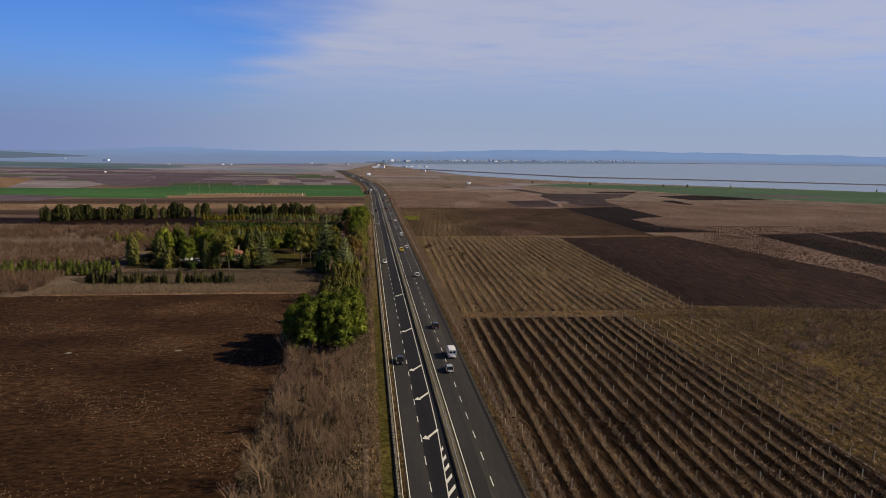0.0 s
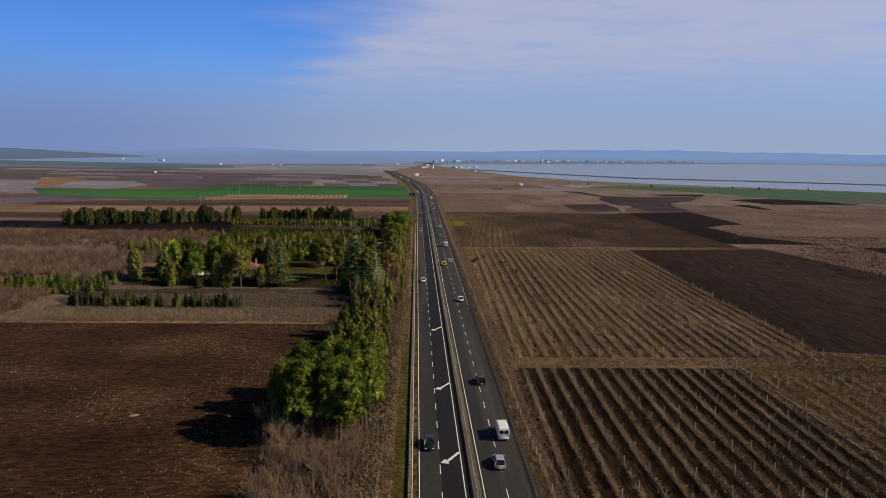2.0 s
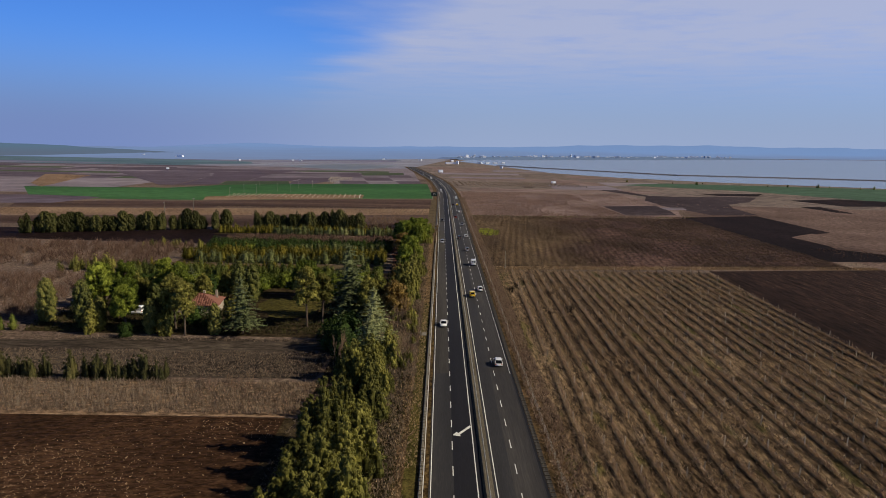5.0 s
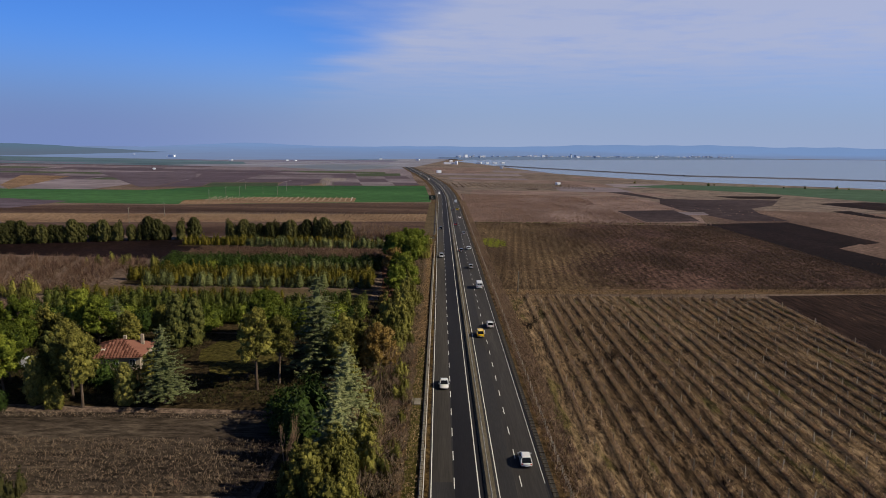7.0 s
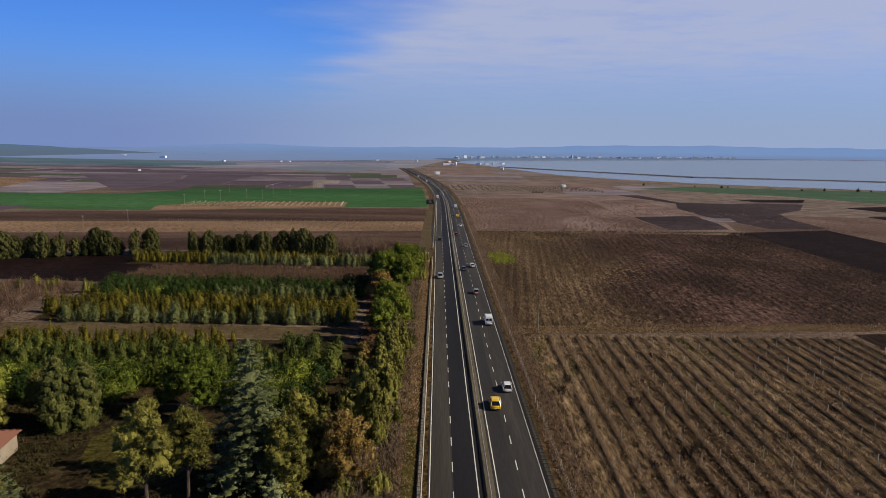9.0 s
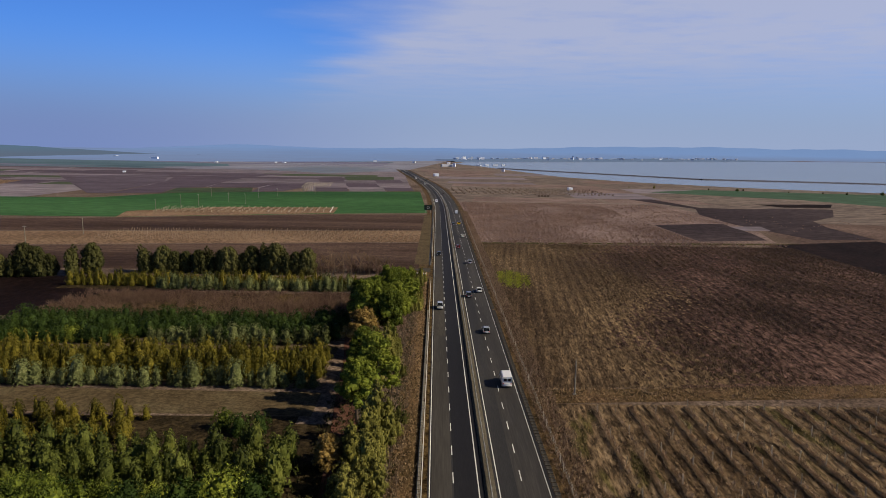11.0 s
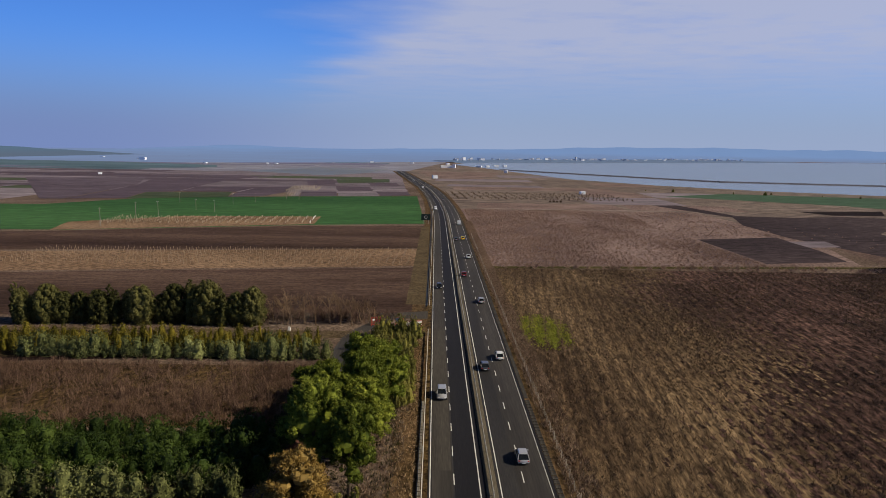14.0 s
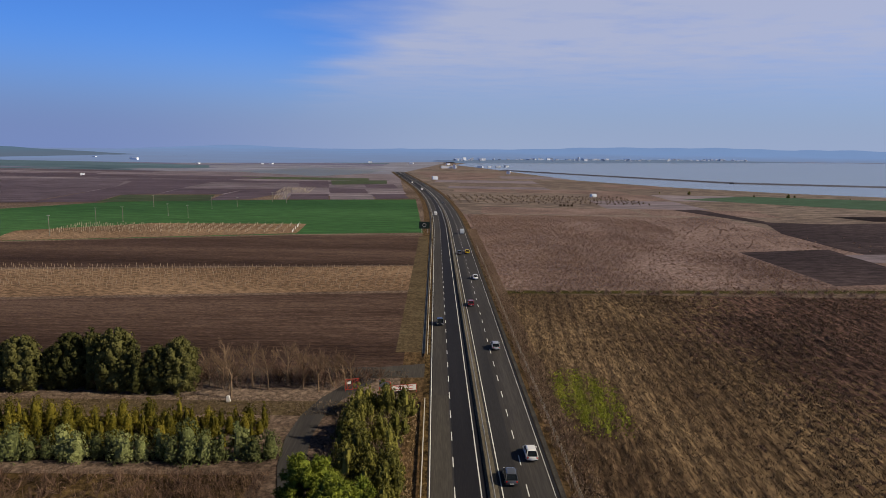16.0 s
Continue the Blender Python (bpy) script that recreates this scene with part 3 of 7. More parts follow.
# ---- foliage: every crown is a cloud of small blades
def blades(centres, ways, rng, count, length, width, spread, droop=0.0):
    """count narrow leaves at each centre, fanned about its way. Returns vertices and faces."""
    C = np.repeat(np.asarray(centres, float), count, 0)
    W = np.repeat(np.asarray(ways, float), count, 0)
    d = W + rng.normal(0, spread, C.shape)
    d[:, 2] -= droop
    d /= np.linalg.norm(d, axis=1)[:, None] + 1e-9
    L = length * rng.uniform(0.6, 1.3, (len(C), 1))
    side = np.cross(d, rng.normal(0, 1, C.shape))
    side /= np.linalg.norm(side, axis=1)[:, None] + 1e-9
    w = width * rng.uniform(0.6, 1.3, (len(C), 1))
    mid = C + d * L * 0.45
    V = np.stack([C, mid + side * w, C + d * L, mid - side * w], 1).reshape(-1, 3)
    F = np.arange(len(V)).reshape(-1, 4)
    return V, F


def scales(C, N, rng, length, width, jitter=0.36, up=0.6):
    """Small leaf sprays lying on a crown's surface, turned to its outside."""
    C, N = np.asarray(C, float), np.asarray(N, float)
    n = N + rng.normal(0, jitter, C.shape)
    n /= np.linalg.norm(n, axis=1)[:, None] + 1e-9
    d = rng.normal(0, 0.6, C.shape) + np.array([0, 0, up])
    d -= n * (d * n).sum(1)[:, None]
    d /= np.linalg.norm(d, axis=1)[:, None] + 1e-9
    side = np.cross(n, d)
    L = length * rng.uniform(0.6, 1.35, (len(C), 1))
    w = width * rng.uniform(0.6, 1.35, (len(C), 1))
    V = np.stack([C - d * L * 0.45, C + side * w + n * 0.03, C + d * L * 0.55 + n * L * 0.12, C - side * w + n * 0.03], 1).reshape(-1, 3)
    return V, np.arange(len(V)).reshape(-1, 4)


def cloud_mesh(name, batches, material):
    vs, fs, k = [], [], 0
    for V, F in batches:
        vs.append(V)
        fs.append(F + k)
        k += len(V)
    V, F = np.concatenate(vs), np.concatenate(fs)
    me = bpy.data.meshes.new(name)
    me.vertices.add(len(V))
    me.vertices.foreach_set("co", V.ravel())
    n = F.shape[1]
    me.loops.add(F.size)
    me.loops.foreach_set("vertex_index", F.ravel().astype(np.int32))
    me.polygons.add(len(F))
    me.polygons.foreach_set("loop_start", np.arange(0, F.size, n, dtype=np.int32))
    me.materials.append(material)
    me.update(calc_edges=True)
    me.validate()
    return me


def thing(name, label, category, group="", at=None):
    ob = new(name)
    ob.empty_display_size = 0.3
    if at is not None:
        ob.matrix_basis = at
    return tagged(ob, label, category, group)


def cube_ball(cuts=2):
    """A unit ball of four-sided faces, cuts by cuts on each of its six sides."""
    quads = []
    steps = [-1 + 2 * q / cuts for q in range(cuts + 1)]
    for axis in range(3):
        for sign in (-1, 1):
            for i in range(cuts):
                for j in range(cuts):
                    ring = [(i, j), (i + 1, j), (i + 1, j + 1), (i, j + 1)][::sign]
                    for a, b in [(steps[u], steps[v]) for u, v in ring]:
                        p = np.array([a, b, sign], float)[[(2 - axis) % 3, (3 - axis) % 3, (4 - axis) % 3]]
                        quads.append(p / np.linalg.norm(p))
    return np.array(quads)


BALL, FINE_BALL = cube_ball(), cube_ball(5)


def cores(C, R, rng, ball=BALL):
    """A lumpy dark body inside every clump, so that no light passes through it."""
    C, R = np.asarray(C, float), np.asarray(R, float).reshape(len(C), -1)
    R = R if R.shape[1] == 3 else np.repeat(R, 3, 1)
    wave = 1 + 0.16 * np.sin(ball @ np.array([3.1, 2.3, 1.7]) * (2.0 if len(ball) < 100 else 4.5))[None] * rng.uniform(-1, 1, (len(C), 1))
    V = C[:, None] + R[:, None] * ball[None] * wave[..., None]
    return V.reshape(-1, 3), np.arange(V.shape[0] * V.shape[1]).reshape(-1, 4)


def sprays(C, R, N, rng, per, length, width, jitter=0.34, up=0.6, spike=0.3, loose=0.75):
    """Leaf sprays over the outer side of every clump, and spiky ones at its outline."""
    C, N = np.repeat(C, per, 0), np.repeat(N, per, 0)
    R = np.repeat(np.asarray(R, float).reshape(-1, 1), per, 0)
    n = N * 0.75 + rng.normal(0, loose, C.shape)
    n /= np.linalg.norm(n, axis=1)[:, None] + 1e-9
    P = C + n * R * rng.uniform(0.82, 1.12, R.shape)
    few = rng.random(len(P)) < spike
    return [scales(P, n, rng, length, width, jitter, up), blades(P[few] - n[few] * 0.1, n[few] + np.array([0, 0, 0.35]), rng, 3, length * 1.25, width * 0.42, 0.55)]


def round_tree(name, seed, height, radius, bare, leaf, label, category, lobes=14, per=30, size=0.42, flat=0.8, clumps=15, grain=0.4, dome=0.0):
    """A broad crown of several domes on a forked trunk, each dome set with needle clumps."""
    rng = np.random.default_rng(seed)
    root = thing(name, label, category)
    wood, boughs = Shape(), Shape()
    top = height * 0.88
    wood.tube([(0, 0, -0.2), (0.1, 0, height * 0.3), (0.1 + rng.normal(0, .2), rng.normal(0, .2), height * 0.6), (0.0, 0, top)],
              [height * 0.020, height * 0.016, height * 0.010, 0.03], 7)
    C, R, N, big, wide = [], [], [], [], []
    for i in range(lobes):
        a = i * 2.4 + rng.uniform(-.4, .4)
        k = (i + 0.5) / lobes
        r = radius * rng.uniform(0.30, 0.44) * (1.0 - 0.25 * k)
        h = bare + r * flat + (height - bare - 2 * r * flat) * (k ** (0.6 if dome else 0.85)) + rng.normal(0, 0.25)
        reach = (radius - r) * (math.sqrt(max(0.0, 1 - k ** 2.2)) if not dome else math.sqrt(max(0.0, 1 - k ** 1.6)) * 1.05) * rng.uniform(0.6, 1.08)
        c = np.array([math.cos(a) * reach, math.sin(a) * reach, h])
        boughs.tube([(0.1, 0, max(0.5, h - radius * 0.5)), (c[0] * 0.55, c[1] * 0.55, h - radius * 0.2), tuple(c)], [height * 0.008, height * 0.006, 0.02], 4, cap=False)
        big.append(c)
        wide.append(r)
    big, wide = np.array(big), np.array(wide)
    squash = np.array([1, 1, flat])
    for q in range(lobes):
        n = rng.normal(0, 1, (clumps * 2, 3)) + np.array([0, 0, 0.35])
        n /= np.linalg.norm(n, axis=1)[:, None]
        P = big[q] + n * wide[q] * squash * rng.uniform(0.8, 1.1, (len(n), 1))
        free = n[:, 2] > -0.65
        for z in range(lobes):
            if z != q:
                free &= np.linalg.norm((P - big[z]) / squash, axis=1) > wide[z] * 0.85
        m = np.flatnonzero(free)[:clumps]
        C.append(P[m])
        N.append(n[m])
        R.append(np.full(len(m), wide[q] * grain) * rng.uniform(0.7, 1.3, len(m)))
    C, N, R = np.concatenate(C), np.concatenate(N), np.concatenate(R)
    wood.part("trunk", BARK, root)
    tagged(boughs.part("bough_mass", BARK, root), kind="stuff")
    crown = new("crown", cloud_mesh("crown", [cores(big, wide[:, None] * squash * 0.78, rng), cores(C, R * 0.62, rng)] + sprays(C, R, N, rng, per, size, size * 0.22, 0.5, 0.6, 0.45), leaf))
    crown.parent = root
    return root


def cone_tree(name, seed, height, radius, bare, leaf, label, category, tiers=13, arms=8, droop=0.25, per=9, size=0.5, power=0.7):
    """A conifer with whorls of flat layered boughs, dark gaps between the layers."""
    rng = np.random.default_rng(seed)
    root = thing(name, label, category)
    wood, boughs = Shape(), Shape()
    wood.tube([(0, 0, -0.2), (0, 0, height * 0.5), (0, 0, height * 0.98)], [height * 0.02, height * 0.012, 0.02], 7)
    C, R, N = [], [], []
    for i in range(tiers):
        k = max(0.0, (i + rng.uniform(-.25, .25)) / tiers)
        h = bare + (height - bare) * k
        r = radius * (1 - k) ** power * rng.uniform(0.85, 1.1) + 0.2
        m = max(4, int(arms * (1 - 0.5 * k)))
        for j in range(m):
            a = 2 * math.pi * (j + rng.uniform(-.3, .3)) / m + i * 1.7
            reach = r * rng.uniform(0.6, 1.15)
            tip = (math.cos(a) * reach, math.sin(a) * reach, h - droop * reach)
            boughs.tube([(0, 0, h), (tip[0] * .6, tip[1] * .6, h - droop * reach * 0.35), tip], [0.05, 0.035, 0.01], 3, cap=False)
            steps = max(2, int(reach / 0.75))
            for s in range(1, steps + 1):
                q = s / steps
                w = (0.30 + 0.13 * reach * (1.05 - q)) * rng.uniform(0.8, 1.25)
                off = rng.normal(0, 0.10) * reach
                C.append((tip[0] * q - math.sin(a) * off, tip[1] * q + math.cos(a) * off, h - droop * reach * q ** 1.6 + rng.normal(0, .08)))
                R.append((w * 1.25, w * 1.25, w * 0.36))
                N.append((math.cos(a) * 0.45, math.sin(a) * 0.45, 1.0))
    C.append((0, 0, height * 0.97))
    R.append((0.25, 0.25, 0.5))
    N.append((0, 0, 1))
    C, R, N = np.array(C), np.array(R), np.array(N)
    wood.part("trunk", BARK, root)
    tagged(boughs.part("bough_mass", BARK, root), kind="stuff")
    k = np.linspace(0.02, 0.9, 9)
    stem = np.stack([np.zeros(9), np.zeros(9), bare + (height - bare) * k], 1)
    girth = radius * (1 - k) ** power * 0.38
    Cs, Ns = np.repeat(C, per, 0), np.repeat(N, per, 0)
    P = Cs + rng.normal(0, 0.62, Cs.shape) * np.repeat(R, per, 0)
    few = rng.random(len(P)) < 0.25
    crown = new("crown", cloud_mesh("crown", [cores(stem, np.stack([girth, girth, girth * 0 + (height - bare) * 0.07], 1), rng), cores(C, R * 0.7, rng), scales(P, Ns, rng, size, size * 0.22, 0.4, 0.0),
                                              blades(P[few], Ns[few], rng, 3, size, size * 0.09, 0.6)], leaf))
    crown.parent = root
    return root


def column_tree(name, seed, height, radius, leaf, label, category, clumps=40, per=14, size=0.5, belly=0.3, up=1.0, stem=0.0, cone=0.0, spires=1, lump=0.34):
    """A dense upright conifer or bush: one or several spires of sprays that point up and out."""
    rng = np.random.default_rng(seed)
    root = tagged(Shape().tube([(0, 0, -0.2), (0, 0, height * 0.7)], [max(0.04, height * 0.018), 0.03], 6).part(name, BARK), label, category)
    batches = []
    for q in range(spires):
        a0 = q * 2.4 + rng.uniform(-.4, .4)
        out = 0.0 if q == 0 else radius * rng.uniform(0.45, 0.75)
        ox, oy = math.cos(a0) * out, math.sin(a0) * out
        H = height * (1.0 if q == 0 else rng.uniform(0.55, 0.92))
        Rr = radius * (1.0 if spires == 1 else rng.uniform(0.45, 0.62))

        def profile(k):
            if cone:
                return np.where(k < belly, 0.72 + 0.28 * k / belly, (1 - np.maximum(0, k - belly) / (1 - belly)) ** cone)
            return np.where(k < belly, 0.66 + 0.34 * k / belly, np.sqrt(np.maximum(0.0, 1 - (np.maximum(0, k - belly) / (1 - belly)) ** 1.9)))

        m = max(8, int(clumps / (1 if spires == 1 else spires * 0.75)))
        k = (np.arange(m) + rng.uniform(0, 1, m)) / m
        k = k ** (1.25 if cone else 0.95)
        a = np.arange(m) * 2.4 + rng.uniform(-.5, .5, m)
        r = Rr * profile(k) * rng.uniform(0.72, 1.05, m) * 0.82
        C = np.stack([ox + np.cos(a) * r, oy + np.sin(a) * r, H * (stem + (0.93 - stem) * k)], 1)
        N = np.stack([np.cos(a), np.sin(a), 0.25 + 0.6 * np.maximum(0, k - belly)], 1)
        N /= np.linalg.norm(N, axis=1)[:, None]
        w = np.maximum(0.16, lump * Rr * (0.55 + 0.6 * profile(k))) * rng.uniform(0.75, 1.25, m)
        batches.append(cores([(ox, oy, H * (stem + 0.40)), (ox, oy, H * (stem + 0.22))], [(Rr * 0.55, Rr * 0.55, H * 0.44), (Rr * 0.72, Rr * 0.72, H * 0.25)], rng, FINE_BALL if spires == 1 else BALL))
        if clumps > 60:
            batches.append(cores(C, np.stack([w * 0.6, w * 0.6, w * 0.95], 1), rng))
        batches += sprays(C, w, N, rng, per, size, size * 0.30, 0.20, up, 0.15, 0.5)
    crown = new("crown", cloud_mesh("crown", batches, leaf))
    crown.parent = root
    return root


def bare_tree(name, seed, height, spread, material, label, category, stems=1, depth=4, forks=3, thick=0.016):
    """Forking leafless branches."""
    rng = np.random.default_rng(seed)
    root = thing(name, label, category)
    limbs, twigs = Shape(), Shape()

    def grow(p, d, length, r, level):
        mid = p + d * length * 0.5 + Vector(rng.normal(0, length * 0.05, 3))
        end = p + d * length
        (limbs if level < 2 else twigs).tube([p, mid, end], [r, r * 0.8, r * 0.55], 5 if level < 2 else 3, cap=False)
        if level >= depth:
            return
        for i in range(forks + (rng.random() < 0.4)):
            q = p + (end - p) * rng.uniform(0.45, 1.0) if i else end
            nd = (d + Vector(rng.normal(0, spread, 3)) + Vector((0, 0, 0.18))).normalized()
            grow(q, nd, length * rng.uniform(0.5, 0.78), max(0.008, r * 0.5), level + 1)

    for s in range(stems):
        a = rng.uniform(0, 6.28)
        o = Vector((math.cos(a), math.sin(a), 0)) * (0.0 if stems == 1 else rng.uniform(0.1, 0.9))
        lean = Vector((math.cos(a) * 0.25, math.sin(a) * 0.25, 1)).normalized() if stems > 1 else Vector((0.03, 0.03, 1)).normalized()
        grow(o - Vector((0, 0, 0.1)), lean, height * 0.38 * rng.uniform(0.8, 1.1), height * thick, 0)
    stem = limbs.part("trunk" if stems == 1 else "stem_mass", material, root)
    if stems > 1:
        tagged(stem, kind="stuff")
    tagged(twigs.part("twig_mass", material, root), kind="stuff")
    return root


def strew(prototypes, spots, seed, lo=0.8, hi=1.2, group=""):
    """Copies of the prototypes at the spots (x, y, size), turned at random. The first spots take the prototypes themselves."""
    rng = random.Random(seed)
    used = set()
    for i, spot in enumerate(spots):
        x, y = spot[:2]
        s = (spot[2] if len(spot) > 2 else 1.0) * rng.uniform(lo, hi)
        p = prototypes[i % len(prototypes)] if i < len(prototypes) else rng.choice(prototypes)
        m = Matrix.LocRotScale((x, y, 0), Euler((rng.uniform(-.04, .04), rng.uniform(-.04, .04), rng.uniform(0, 6.28))), None)
        if p.name not in used:
            used.add(p.name)
            ob = p
            ob.matrix_basis = m
        else:
            ob = copy_thing(p, m)
        ob.scale = (s * rng.uniform(.92, 1.08), s * rng.uniform(.92, 1.08), s)
        if group:
            ob["group"] = group


def tufts(name, areas, seed, per_m2, length, width, material, label, category, blades_each=5, keep=None, spread=0.45):
    """Standing dry stalks over rectangles (x0, x1, y0, y1): one object."""
    rng = np.random.default_rng(seed)
    P = []
    for x0, x1, y0, y1 in areas:
        n = int((x1 - x0) * (y1 - y0) * per_m2)
        P.append(np.stack([rng.uniform(x0, x1, n), rng.uniform(y0, y1, n), np.full(n, 0.09)], 1))
    P = np.concatenate(P)
    if keep:
        P = P[keep(P[:, 0], P[:, 1], rng)]
    W = np.tile(np.array([[0, 0, 1.0]]), (len(P), 1))
    ob = new(name, cloud_mesh(name, [blades(P, W, rng, blades_each, length, width, spread)], material))
    return tagged(ob, label, category, kind="stuff")


def bushes(name, spots, seed, length, width, material, label, category, blades_each=26, spread=0.5):
    """Many leafless bushes too far to pick apart: one object."""
    rng = np.random.default_rng(seed)
    P = np.array([(x, y, 0) for x, y in spots], float)
    W = np.tile(np.array([[0, 0, 1.0]]), (len(P), 1))
    low = blades(P, W, rng, blades_each, length, width, spread)
    P2 = P + rng.normal(0, length * 0.25, P.shape) * np.array([1, 1, 0]) + np.array([0, 0, length * 0.35])
    high = blades(P2, W, rng, blades_each, length * 0.7, width * 0.7, spread * 1.5)
    ob = new(name, cloud_mesh(name, [low, high], material))
    return tagged(ob, label, category, kind="stuff")


# ---------------------------------------------------------------- ground, fields, lake, distance
ground = sheet("ground", [(-4800, -900), (4800, -900), (4800, 4800), (-4800, 4800)], 0.0, GROUND, "dry brown winter meadow reaching the horizon", "ground")

